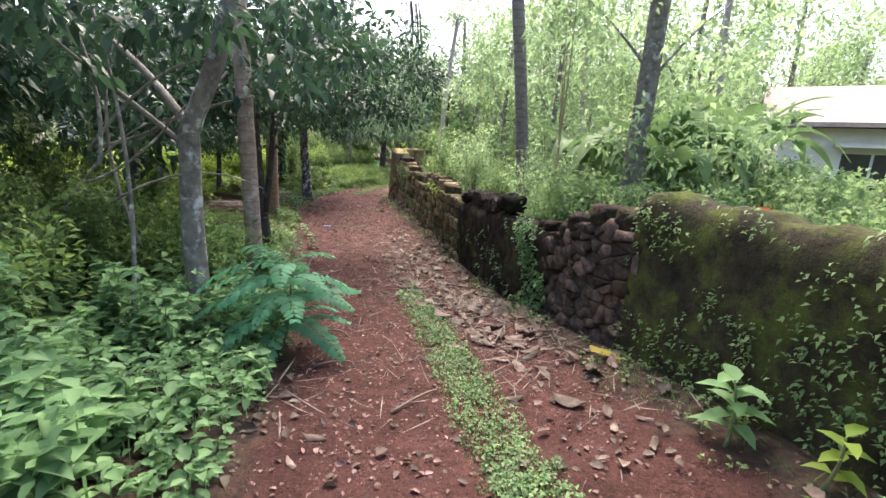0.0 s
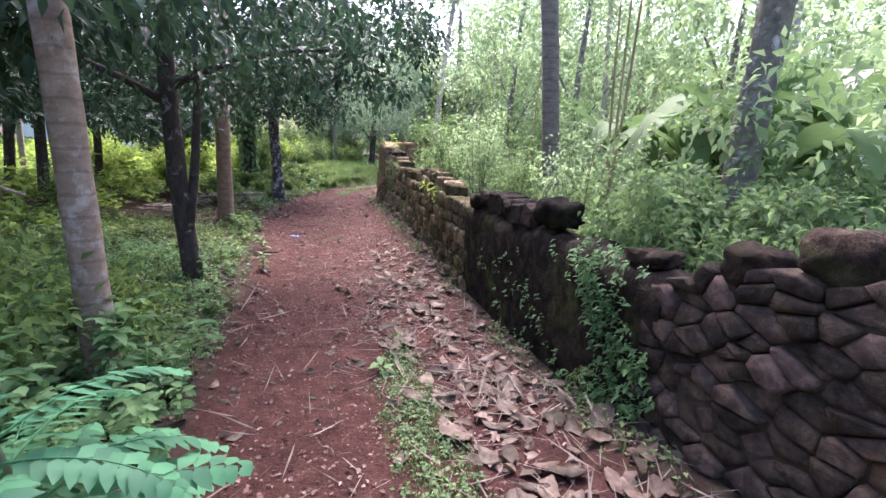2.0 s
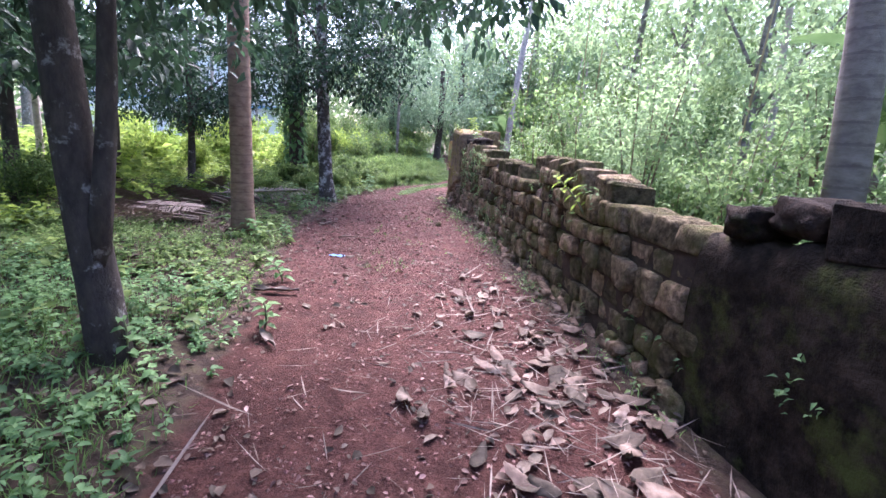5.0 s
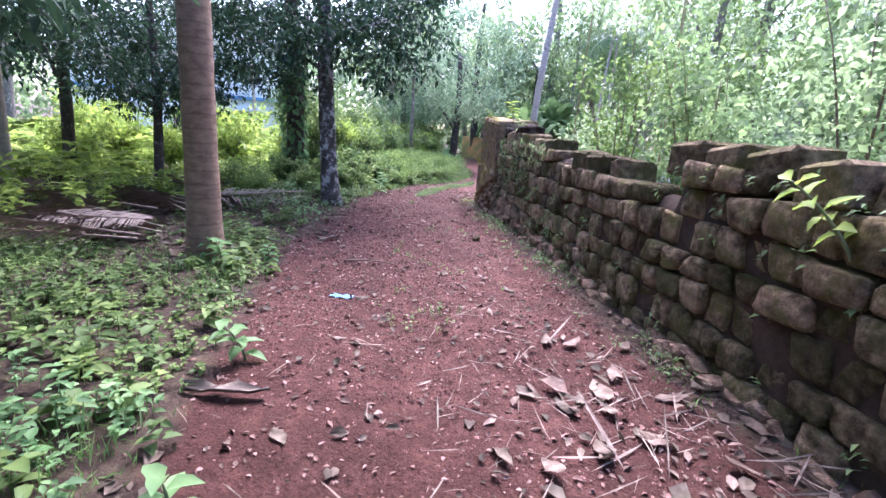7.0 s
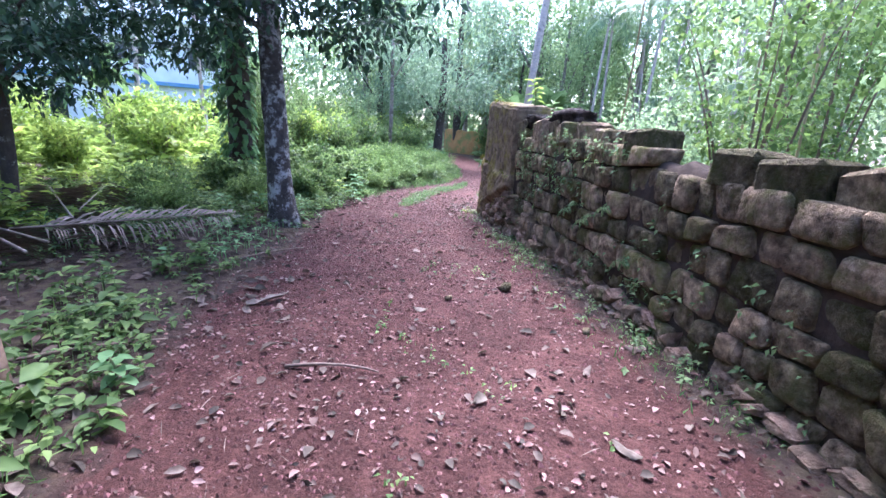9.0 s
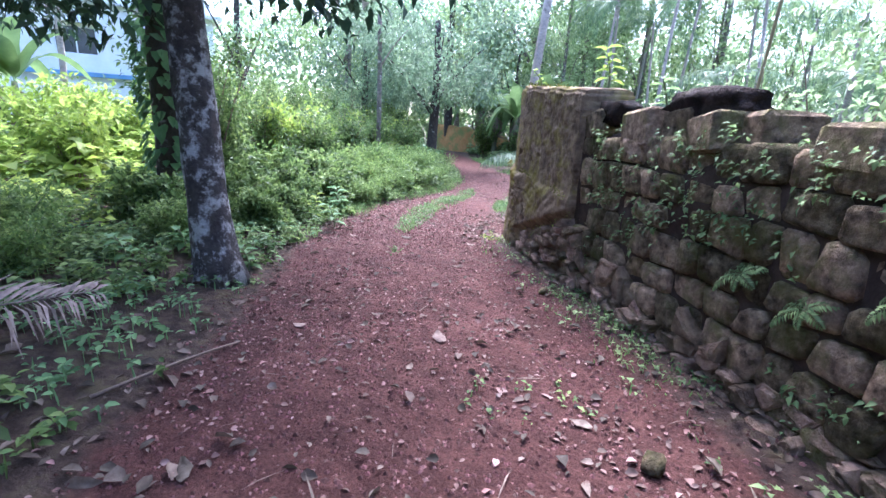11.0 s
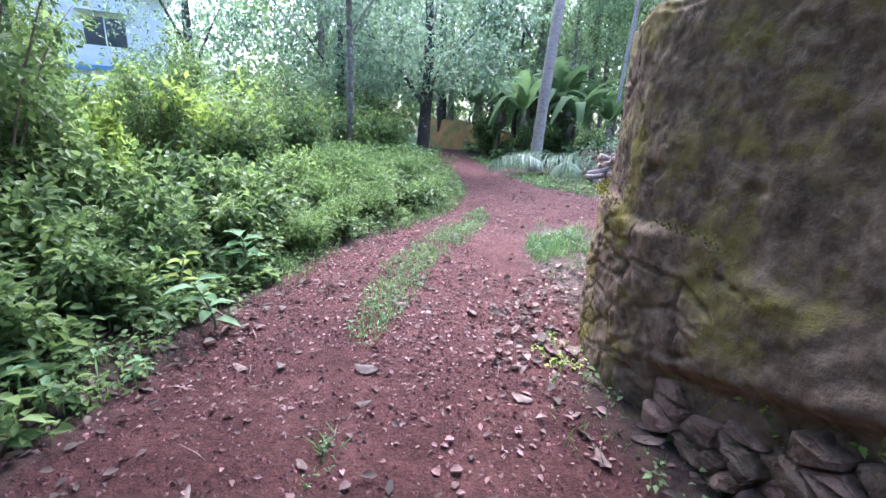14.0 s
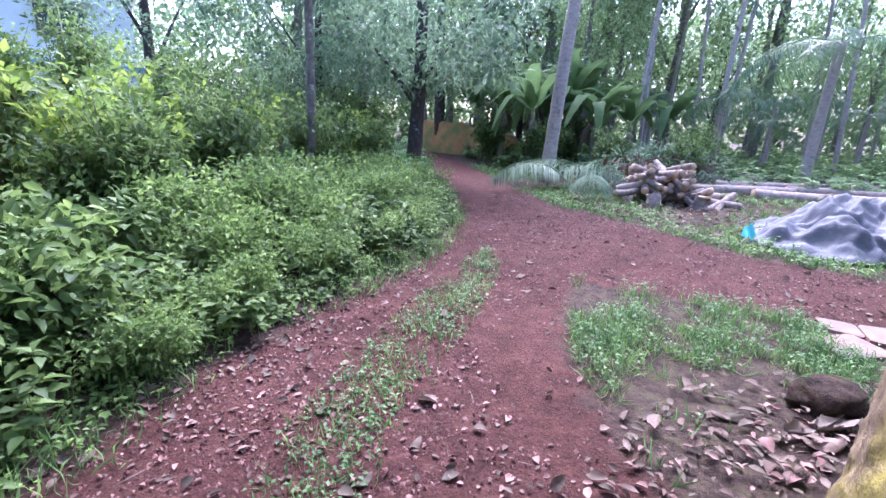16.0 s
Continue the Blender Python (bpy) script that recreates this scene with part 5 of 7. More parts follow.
scatter(S_FINE, [(-3.0, 4.9, 1.3), (-3.6, 3.4, 1.4), (-2.9, 6.3, 1.1), (-4.2, 5.8, 1.6), (-4.4, 3.0, 1.5), (-5.4, 5.2, 1.8), (-5.2, 22.6, 0.6), (-5.0, 23.3, 0.7), (-5.3, 24.0, 0.95), (-4.75, 24.4, 0.7), (-4.3, 25.3, 0.65), (-5.0, 25.2, 1.0), (-4.1, 26.1, 0.65), (-4.7, 26.2, 1.0), (-4.0, 27.0, 0.65), (-4.6, 27.3, 1.0), (-3.95, 28.0, 0.65), (-4.6, 28.5, 1.0), (-4.1, 29.2, 0.8), (-5.4, 26.8, 1.2), (-5.6, 25.4, 1.25), (-6.0, 24.4, 1.2), (-4.3, 30.4, 0.9), (-5.1, 29.4, 1.1), (-4.6, 31.4, 0.9), (-6.4, 18.6, 0.7), (-6.9, 17.3, 0.7), (-7.6, 18.0, 0.9)], "weeds on the bank")
scatter(S_TALL, [(-7.6, 21.4, 0.95), (-8.4, 22.9, 0.8), (-8.1, 24.6, 0.7), (-9.0, 26.8, 0.8), (-8.4, 28.8, 0.8), (-4.6, 5.4, 0.7), (-3.5, 4.2, 0.5), (-5.6, 4.2, 0.8)], "tall bushes")
scatter(S_LIME_SUN, [(-8.8, 23.2, 1.0), (-10.0, 21.5, 1.1), (-9.6, 25.0, 1.2), (-11.5, 22.8, 1.2), (-12, 19.5, 1.0), (-13.5, 20.5, 1.2), (-11, 17.5, 0.8), (-14, 16, 1.0), (-7.6, 25.2, 1.2), (-15.5, 23, 1.2), (-12.5, 26, 1.3), (-9.8, 18.9, 0.8), (-15, 12.5, 1.0), (-12, 10.5, 0.9), (-7.4, 28.5, 1.1), (-6.2, 30.5, 1.0)], "sunlit bushes")
scatter(S_MID, [(-6.8, 24.6, 0.85), (-7.8, 22.0, 0.9), (-6.6, 26.4, 0.9), (-5.9, 28.4, 0.9), (-7.2, 27.4, 1.0), (-5.4, 31.0, 0.8), (-8.6, 30.0, 1.3), (-6.8, 33.0, 1.2), (-9, 33.5, 1.4), (-6.5, 36.5, 1.2), (-7.6, 3.6, 1.1), (-6.6, 1.6, 1.0), (-8.5, 6.5, 1.2), (-6.8, 8.2, 0.7), (1.4, 35.2, 0.9), (-0.4, 36.8, 1.0), (3.2, 34.0, 0.9), (0.6, 38.5, 1.2), (-2.2, 40, 1.2), (4.5, 36, 1.0), (-8.2, 12.6, 0.6)], "bushes")
scatter(S_PALE, [(0.7, 12.2, 0.9), (0.2, 13.8, 0.95), (-0.3, 15.4, 0.9), (0.9, 14.6, 1.0), (1.7, 8.4, 0.75), (1.3, 11.1, 0.8), (1.2, 16.8, 1.0), (-0.4, 17.4, 0.9), (2.8, 12.4, 1.0), (2.6, 15.9, 1.1), (3.8, 9.4, 0.9), (0.2, 19.4, 0.9), (2.0, 18.8, 1.0), (4.4, 12.6, 1.1), (3.5, 21, 1.1), (5.6, 16, 1.1), (-7.9, 31.5, 1.0), (-9.8, 28.2, 1.0)], "saplings")
scatter(S_BIG, [(2.1, 6.5, 0.75), (2.5, 7.1, 0.85), (2.3, 5.9, 0.55), (1.75, 6.6, 0.5), (1.7, 7.9, 0.55), (1.4, 8.9, 0.55), (2.2, 9.4, 0.7), (1.2, 10.2, 0.5), (2.5, 4.9, 0.55), (3.3, 6.0, 0.7), (3.2, 3.6, 0.55), (1.9, 7.4, 0.6), (2.6, 8.6, 0.7), (2.4, 10.9, 0.7), (3.9, 7.6, 0.8), (4.4, 4.6, 0.7), (1.5, 13.0, 0.7), (3.4, 1.9, 0.5), (5.3, 6.4, 0.8), (5.2, 9.5, 0.9), (0.6, 17.9, 0.6), (6.5, 8.0, 0.9), (4.0, 10.8, 0.9)], "garden bushes")

# ---- the far wood, closing the view ----


def far_wood(name, label, seed, spots, mat, n, size):
    r = np.random.default_rng(seed)
    k = r.integers(0, len(spots), n)
    s = np.array(spots)[k]
    a = r.uniform(0, 1, n)
    x = s[:, 0] + (s[:, 2] - s[:, 0]) * a + r.normal(0, 1.6, n)
    y = s[:, 1] + (s[:, 3] - s[:, 1]) * a + r.normal(0, 1.6, n)
    h = s[:, 4] * (0.75 + 0.35 * lump(np.stack([x * 0.5, y * 0.5], -1), seed))
    z = ground_z(x, y) + h * r.random(n) ** 0.8
    ax = rand_dirs(n, -0.3)
    L = size * r.uniform(0.5, 1.3, n)
    return tagged(part(name, Geo().add(*leaves(np.stack([x, y, z], -1), ax, rand_dirs(n, 1.0, 0.6), L, L * 0.5, 0.15)), mat), label, "far woods", kind="stuff")


far_wood("far_woods", "green woods closing the view ahead, haze put in the leaf colour", 3, [(-40, 52, -5, 64, 12.5), (-8, 60, 22, 60, 13), (20, 58, 44, 40, 13.5)], LEAF_HAZE_PALE, 34000, 0.7)
far_wood("far_woods", "woods behind the garden house and the grove", 4, [(44, 42, 46, 5, 10), (44, 5, 20, -25, 10), (20, -25, -25, -25, 10)], LEAF_MID, 12000, 0.9)
far_wood("far_woods", "green woods beyond the sunlit clearing", 5, [(-42, 54, -44, 5, 11), (-44, 5, -25, -25, 11), (-32, 26, -26, 8, 5)], LEAF_HAZE_PALE, 16000, 0.8)
herb_patch(3, (-32, -9, 5, 52, lambda x, y: 1.0 * (x < left_edge(y) - 3)), LEAF_LIME_SUN, 0.36, 1.0, "undergrowth", "undergrowth of the clearing, sunlight put in its leaf colour", seed=24, layers=3, fine=False)
herb_patch(3, (-3, 40, 36, 58, lambda x, y: 1.0 * (x > right_edge(y) + 0.7)), LEAF_MID, 0.38, 0.9, "undergrowth", "undergrowth of the palm grove", seed=25, layers=3, fine=False)
herb_patch(2.6, (5, 34, 0, 36, lambda x, y: 1.0 * (x > wall_x(y) + 3) * ((y < 23) | (y > 33))), LEAF_HAZE_PALE, 0.31, 0.8, "undergrowth", "garden undergrowth behind the wall", seed=26, layers=3, fine=False)
herb_patch(8, (-10, -4.2, 29, 47, lambda x, y: 1.0 * (x < left_edge(y) - 0.2)), LEAF_HERB, 0.2, 0.8, "undergrowth", "tall weeds where the track bends away", seed=27, layers=3, fine=False)

# ---- houses ----


def box_geo(x0, x1, y0, y1, z0, z1):
    v = np.array([(x, y, z) for z in (z0, z1) for y in (y0, y1) for x in (x0, x1)], float)
    f = np.array([[0, 2, 3, 1], [4, 5, 7, 6], [0, 1, 5, 4], [2, 6, 7, 3], [0, 4, 6, 2], [1, 3, 7, 5]])
    return v, f


def wall_with_holes(width, height, holes, thick=0.25):
    """A wall along x from 0 to width, its face at y = 0, pierced by holes (x0, x1, z0, z1)."""
    xs = sorted({0, width, *[h[0] for h in holes], *[h[1] for h in holes]})
    zs = sorted({0, height, *[h[2] for h in holes], *[h[3] for h in holes]})
    g = Geo()
    for a, b in zip(xs, xs[1:]):
        for c, d in zip(zs, zs[1:]):
            if not any(h[0] <= a and b <= h[1] and h[2] <= c and d <= h[3] for h in holes):
                g.add(*box_geo(a, b, 0, thick, c, d))
    v, back = np.unique(np.round(np.concatenate(g.v), 4), axis=0, return_inverse=True)
    return Geo().add(v, back.reshape(-1)[np.concatenate(g.f)])


def house(name, label, width, depth, height, mat, windows, roof_mat, pitched, bands=()):
    root = tagged(new(name), label, "house")
    w = part("wall", wall_with_holes(width, height, windows), mat, root, smooth=False)
    side = wall_with_holes(depth, height, [(depth * 0.35, depth * 0.55, 1.0, 2.2)])
    for x in (0.25, width):
        s = part("wall", side.mesh("wall", mat, False), None, root)
        s.matrix_local = Matrix.Translation((x, 0.25, 0)) @ Matrix.Rotation(radians(90), 4, "Z")
    b = part("wall", wall_with_holes(width, height, []), mat, root, smooth=False)
    b.matrix_local = Matrix.Translation((0, depth + 0.25, 0))
    for x0, x1, z0, z1 in windows:
        win = part("window", Geo().add(*box_geo(x0, x1, 0.14, 0.17, z0, z1)), DARK_GLASS, root, smooth=False)
        fr = Geo()
        for a in (x0, (x0 + x1) / 2 - 0.03, x1 - 0.06):
            fr.add(*box_geo(a, a + 0.06, 0.08, 0.136, z0, z1))
        for c in (z0, z1 - 0.06):
            fr.add(*box_geo(x0, x1, 0.07, 0.134, c, c + 0.06))
        part("window_frame", fr, WHITE_WALL, win, smooth=False)
        part("sunshade", Geo().add(*box_geo(x0 - 0.2, x1 + 0.2, -0.5, 0.02, z1 + 0.12, z1 + 0.2)), mat, root, smooth=False)
    for z, m in bands:
        part("band", Geo().add(*box_geo(-0.3, width + 0.3, -0.35, 0.2, z, z + 0.22)), m, root, smooth=False)
    if pitched:
        g = Geo()
        m = depth / 2 + 0.25
        v = np.array([(-0.6, -0.7, height), (width + 0.6, -0.7, height), (width + 0.6, m, height + 1.5), (-0.6, m, height + 1.5), (width + 0.6, depth + 1, height), (-0.6, depth + 1, height)])
        v = np.concatenate([v, v + [0, 0, 0.14]])
        g.add(v, [[0, 3, 2, 1], [3, 5, 4, 2], [6, 7, 8, 9], [9, 8, 10, 11], [0, 1, 7, 6], [1, 2, 8, 7], [2, 4, 10, 8], [4, 5, 11, 10], [5, 3, 9, 11], [3, 0, 6, 9]])
        part("roof", g, roof_mat, root, "clay roof", smooth=False)
    else:
        part("roof", Geo().add(*box_geo(-0.5, width + 0.5, -0.6, depth + 0.8, height, height + 0.2)), roof_mat, root, smooth=False)
        part("parapet", Geo().add(*box_geo(0, width, 0, 0.2, height + 0.2, height + 0.9)), mat, root, smooth=False)
    return root


h1 = house("house", "single-storey cream house with a clay roof behind the garden", 9, 6, 2.9, CREAM_WALL, [(1.6, 3.2, 1.0, 2.2), (5.4, 7.0, 1.0, 2.2)], ROOF_TILE, True)
h1.matrix_basis = Matrix.Translation((10.9, 15.4, float(ground_z(10, 15)) + 0.3)) @ Matrix.Rotation(radians(-32), 4, "Z")
h2 = house("house", "white two-storey house with flat roof beyond the clearing", 13, 8, 7.0, WHITE_WALL, [(1.5, 3.3, 1.0, 2.4), (5.5, 7.3, 1.0, 2.4), (9.5, 11.3, 1.0, 2.4), (1.5, 3.3, 4.4, 5.8), (5.5, 7.3, 4.4, 5.8), (9.5, 11.3, 4.4, 5.8)], WHITE_WALL, False, ((3.3, BLUE_PAINT),))
h2.matrix_basis = Matrix.Translation((-29.0, 34.5, -1.0)) @ Matrix.Rotation(radians(38), 4, "Z")

# bushes before the garden house
for x, y, s in ((7.6, 11.2, 0.95), (8.8, 12.0, 0.9), (10.6, 11.6, 0.8), (6.4, 10.0, 0.9), (12.4, 10.4, 0.8), (8.0, 14.4, 1.2), (9.6, 13.4, 1.0), (7.0, 12.6, 1.1)):
    copy_at(S_BIG[0], x, y, -0.05, x * 2.1, s)

# ---- ochre bank wall at the bend ----
bank = Geo()
ba = np.linspace(0, 1, 30)
bx = np.interp(ba, [0, 0.6, 1], [-5.6, -2.9, -0.6])
by = np.interp(ba, [0, 0.6, 1], [47.5, 44.6, 40.0])
bt = np.interp(ba, [0, 0.5, 0.9, 1], [0.72, 0.60, 0.1, -0.5]) + 0.05 * np.sin(ba * 31)
prof = np.stack([np.stack([bx, by, 0 * bx - 1.3], -1), np.stack([bx + 0.02, by + 0.05, bt - 0.1], -1), np.stack([bx + 0.08, by + 0.1, bt], -1), np.stack([bx + 0.3, by + 0.35, bt], -1), np.stack([bx + 0.35, by + 0.4, 0 * bx - 1.3], -1)], 0)
pi_, pj_ = np.meshgrid(np.arange(4), np.arange(29), indexing="ij")
bank.add(prof.reshape(-1, 3), np.stack([pi_ * 30 + pj_, pi_ * 30 + pj_ + 1, (pi_ + 1) * 30 + pj_ + 1, (pi_ + 1) * 30 + pj_], -1).reshape(-1, 4))
tagged(part("wall_bend", bank, ORANGE), "low ochre earth wall at the bend of the track", "wall", kind="structure")

# ---- banana plants ----


def banana_leaf_mesh(length, width, bend, seed):
    r = np.random.default_rng(seed)
    t = np.linspace(0, 1, 13)
    rib = np.stack([length * (0.55 * t + 0.25 * t * t), 0 * t, length * (0.85 * t - bend * t * t * t)], -1)
    w = width * np.sin(np.pi * np.clip(0.06 + 0.93 * t, 0, 1)) ** 0.55 * (t > 0.1) * r.uniform(0.82, 1.0, 13) + 0.015
    lift = 0.22 * w
    rows = [rib + np.stack([0 * t, s * w, lift * abs(s)], -1) for s in (-0.5, -0.25, 0.0, 0.25, 0.5)]
    V = np.stack(rows, 1)
    i, j = np.meshgrid(np.arange(12), np.arange(4), indexing="ij")
    f = np.stack([i * 5 + j, (i + 1) * 5 + j, (i + 1) * 5 + j + 1, i * 5 + j + 1], -1).reshape(-1, 4)
    return Geo().add(V.reshape(-1, 3), f).mesh("leaf", LEAF_BANANA)


B_LEAVES = [banana_leaf_mesh(1.9, 0.42, b, 80 + i) for i, b in enumerate((0.35, 0.75, 1.1))]


def banana(label, height):
    root = tagged(new("banana_plant"), label, "banana plant", "banana plants")
    part("stem", Geo().add(*tube(curve_path((0, 0, 0), (0.05, 0, height), (0.05, 0, 0), 10), np.linspace(0.13, 0.06, 10), 10)), STEM, root)
    r = random.Random(int(height * 100))
    for k in range(9):
        ob = new("leaf", B_LEAVES[k % 3])
        ob.parent = root
        ob.matrix_local = Matrix.Translation((0.04, 0, height - 0.05)) @ Euler((r.uniform(-0.2, 0.2), r.uniform(-0.15, 0.2), k * 2.3)).to_matrix().to_4x4() @ Matrix.Scale(r.uniform(0.8, 1.15), 4)
    for k in range(3):
        ob = new("dead_leaf", B_LEAVES[2].copy())
        ob.data.materials[0] = DRY_FROND
        ob.parent = root
        ob.matrix_local = Matrix.Translation((0, 0, height - 0.1)) @ Euler((0.3, 1.9, k * 2.1 + 1)).to_matrix().to_4x4() @ Matrix.Scale(0.7, 4)
        tagged(ob, "withered brown leaf")
    return root


ban = banana("banana plant with broad torn leaves", 1.9)
place(ban, 5.4, 11.4, s=1.15)
for x, y, s in ((3.7, 9.9, 1.0), (4.1, 8.4, 0.9), (4.7, 10.6, 1.15), (3.3, 11.6, 0.95), (6.8, 10.6, 1.1), (7.8, 12.6, 1.2), (4.4, 14.0, 0.9), (-1.7, 39.6, 1.35), (-0.4, 40.0, 1.45), (0.9, 39.7, 1.4), (1.8, 40.6, 1.4), (-1.4, 43, 1.3), (0.4, 42.0, 1.35), (1.8, 43.2, 1.3), (-2.6, 45.5, 1.4), (3.2, 42.5, 1.2), (0.9, 44.5, 1.5), (-0.8, 37.4, 1.15), (1.4, 37.6, 1.1), (0.4, 38.6, 1.2), (2.9, 38.0, 1.0), (4.6, 38.8, 1.1), (-13.8, 24.5, 1.0)):
    copy_at(ban, x, y, rz=rt.uniform(0, 6.28), s=s)

# thin canes and stems behind the wall
cane = tagged(new("cane"), "thin bare upright cane behind the wall", "cane", "canes behind the wall")
part("stem", Geo().add(*tube(curve_path((0, 0, 0), (0.25, 0.1, 5.2), (0.08, 0, 0), 16), np.linspace(0.021, 0.010, 16) * (1 + 0.12 * (np.arange(16) % 4 == 0)), 7)), CANE, cane)
part("foliage", crown_leaves(Geo(), blob_centres((0.3, 0.1, 4.6), (0.7, 0.7, 0.9), 14, 44), 12, 0.3, 0.2, 0.3), LEAF_HAZE_PALE, cane)
place(cane, 1.75, 8.1)
for x, y, s, a in ((1.95, 8.3, 0.9, 1), (2.3, 9.0, 1.05, 2), (1.6, 12.2, 0.8, 5), (0.4, 15.9, 0.8, 1), (-0.6, 18.6, 0.9, 5), (0.9, 18.2, 1.1, 0)):
    copy_at(cane, x, y, rz=a, s=s)

# ---- log piles and the clearing ----


def log_thing(length, radius, label, group="felled logs", seed=0):
    r = np.random.default_rng(seed)
    root = tagged(new("log"), label, "log", group)
    n = 9
    path = curve_path((-length / 2, 0, 0), (length / 2, 0, 0), (0, r.uniform(-0.06, 0.06), r.uniform(-0.03, 0.03)), n)
    part("bark", Geo().add(*tube(path, radius * r.uniform(0.92, 1.06, n), 12, 0.05, False)), LOG_BARK, root)
    for k, s in ((0, -1), (n - 1, 1)):
        part("cut_end", Geo().add(*tube(np.array([path[k] - [s * 0.03, 0, 0], path[k] + [s * 0.006, 0, 0]]), [radius * 0.96, radius * 0.96], 12)), LOG_END, root, "pale sawn end")
    return root


LOGS = [log_thing(1.1, 0.08, "short pale log in a rough pile", seed=1), log_thing(0.9, 0.07, "short bark-covered log in a rough pile", seed=2), log_thing(1.4, 0.075, "crooked log in a rough pile", seed=3)]
LONG = log_thing(4.2, 0.15, "long felled trunk lying in the clearing", seed=4)
STUB = log_thing(0.32, 0.15, "sawn round of trunk standing on the ground", seed=5)
rl = random.Random(9)


def lay(ob, x, y, z, yaw, pitch=0.0, first=False):
    m = Matrix.Translation((x, y, float(ground_z(x, y)) + z)) @ Euler((rl.uniform(0, 6), pitch, yaw), "XYZ").to_matrix().to_4x4()
    if first:
        ob.matrix_basis = m
        return ob
    return copy_thing(ob, m)


for k in range(60):
    lay_r = 1 - k / 72
    x = 1.35 + rl.uniform(-1.25, 1.25) * lay_r + (0 if k > 14 else 0.1)
    y = 31.0 + rl.uniform(-0.8, 0.8) * lay_r
    z = 0.07 + 0.115 * (k // 10) + rl.uniform(0, 0.03)
    lay(LOGS[k % 3], x, y, z, rl.uniform(-0.9, 1.9), rl.uniform(-0.35, 0.35), k < 3)
lay(STUB, 0.75, 30.0, 0.13, 0.4, radians(90), True)
lay(STUB, 1.75, 29.9, 0.13, 1.4, radians(90))
lay(STUB, 5.6, 31.6, 0.13, 1.4, 0.2)
lay(STUB, 7.6, 33.6, 0.14, 0.4, radians(90))
for k, (x, y, a) in enumerate(((3.4, 32.5, 0.05), (6.2, 31.8, -0.1), (5.2, 33.2, 0.12), (7.8, 32.8, -0.2), (6.4, 34.6, 0.1), (9.2, 34.6, 0.05), (8.4, 36.4, -0.1), (4.6, 35.6, 0.2), (10.4, 32.2, 0.0), (11.0, 35.4, 0.2))):
    lay(LONG, x, y, 0.13, a, 0, k == 0)
for k in range(14):
    lay(LOGS[k % 3], rl.uniform(4, 10), rl.uniform(33, 37), 0.1, rl.uniform(0, 6))

# brush heap beside the logs
part_heap = tagged(new("brush_heap"), "heap of cut branches with wilted leaves", "brush heap")
hc = blob_centres((2.6, 34.0, -0.55), (1.9, 1.2, 0.75), 60, 77)
for k in range(16):
    a = rl.uniform(0, 6.28)
    c = np.array([2.6 + rl.uniform(-1.2, 1.2), 34 + rl.uniform(-0.7, 0.7), -0.7 + rl.uniform(0, 0.4)])
    part("branch", Geo().add(*tube(curve_path(c - [np.cos(a) * 0.9, np.sin(a) * 0.9, 0.1], c + [np.cos(a) * 0.9, np.sin(a) * 0.9, 0.25], (0, 0, 0.1), 6), np.linspace(0.03, 0.012, 6), 5)), TWIG, part_heap)
part("wilted_foliage", crown_leaves(Geo(), hc[hc[:, 2] > -0.95], 30, 0.35, 0.16, 0.3), LEAF_GREY, part_heap, "wilted grey-green leaves")


def tarp_heap():
    """A sheet thrown over angular lumps, drawn tight into ridges between them and gathered at the hem."""
    n, m = 120, 84
    u, v = np.meshgrid(np.linspace(0, 1, n), np.linspace(0, 1, m), indexing="ij")
    x = 0.86 + 3.3 * u + 1.35 * v + 0.05 * np.sin(11 * v)
    y = np.interp(u, [0, 0.1, 0.24, 0.6, 1], [27.0, 26.45, 26.0, 25.85, 25.7]) + 1.9 * v + 0.04 * np.sin(19 * u)
    edge = np.minimum(np.minimum(u * 3.3, (1 - u) * 3.3), np.minimum(v, 1 - v) * 1.9)
    body = np.clip(edge / 0.32, 0, 1) ** 0.6
    h = np.full(u.shape, 0.10)
    for cx_, cy_, top, slope in ((1.5, 27.1, 0.44, 0.8), (1.95, 26.6, 0.52, 0.8), (2.35, 27.2, 0.74, 0.7), (2.75, 26.5, 0.60, 0.8), (3.25, 27.0, 0.86, 0.65), (3.9, 26.8, 0.78, 0.7)):
        d = np.hypot(x - cx_, (y - cy_) * 1.1) + 0.10 * lump(np.stack([x * 2.6, y * 2.6], -1), cx_)
        h = np.maximum(h, top - slope * d)
    def ridge(fx, fy, seed):
        return np.clip(1 - 2.6 * np.abs(lump(np.stack([x * fx + 0.5 * y, y * fy - 0.4 * x], -1), seed)), 0, 1)

    crease = 0.13 * ridge(1.7, 1.5, 14) + 0.09 * ridge(3.3, 2.4, 6) + 0.04 * ridge(6.5, 5.0, 9)
    z = ground_z(x, y) + 0.012 + body * (h + crease - 0.05) + 0.03 * np.abs(np.sin(29 * u + 17 * v)) * (body < 0.7)
    i, j = np.meshgrid(np.arange(n - 1), np.arange(m - 1), indexing="ij")
    f = np.stack([i * m + j, (i + 1) * m + j, (i + 1) * m + j + 1, i * m + j + 1], -1).reshape(-1, 4)
    return Geo().add(np.stack([x, y, z], -1).reshape(-1, 3), f)


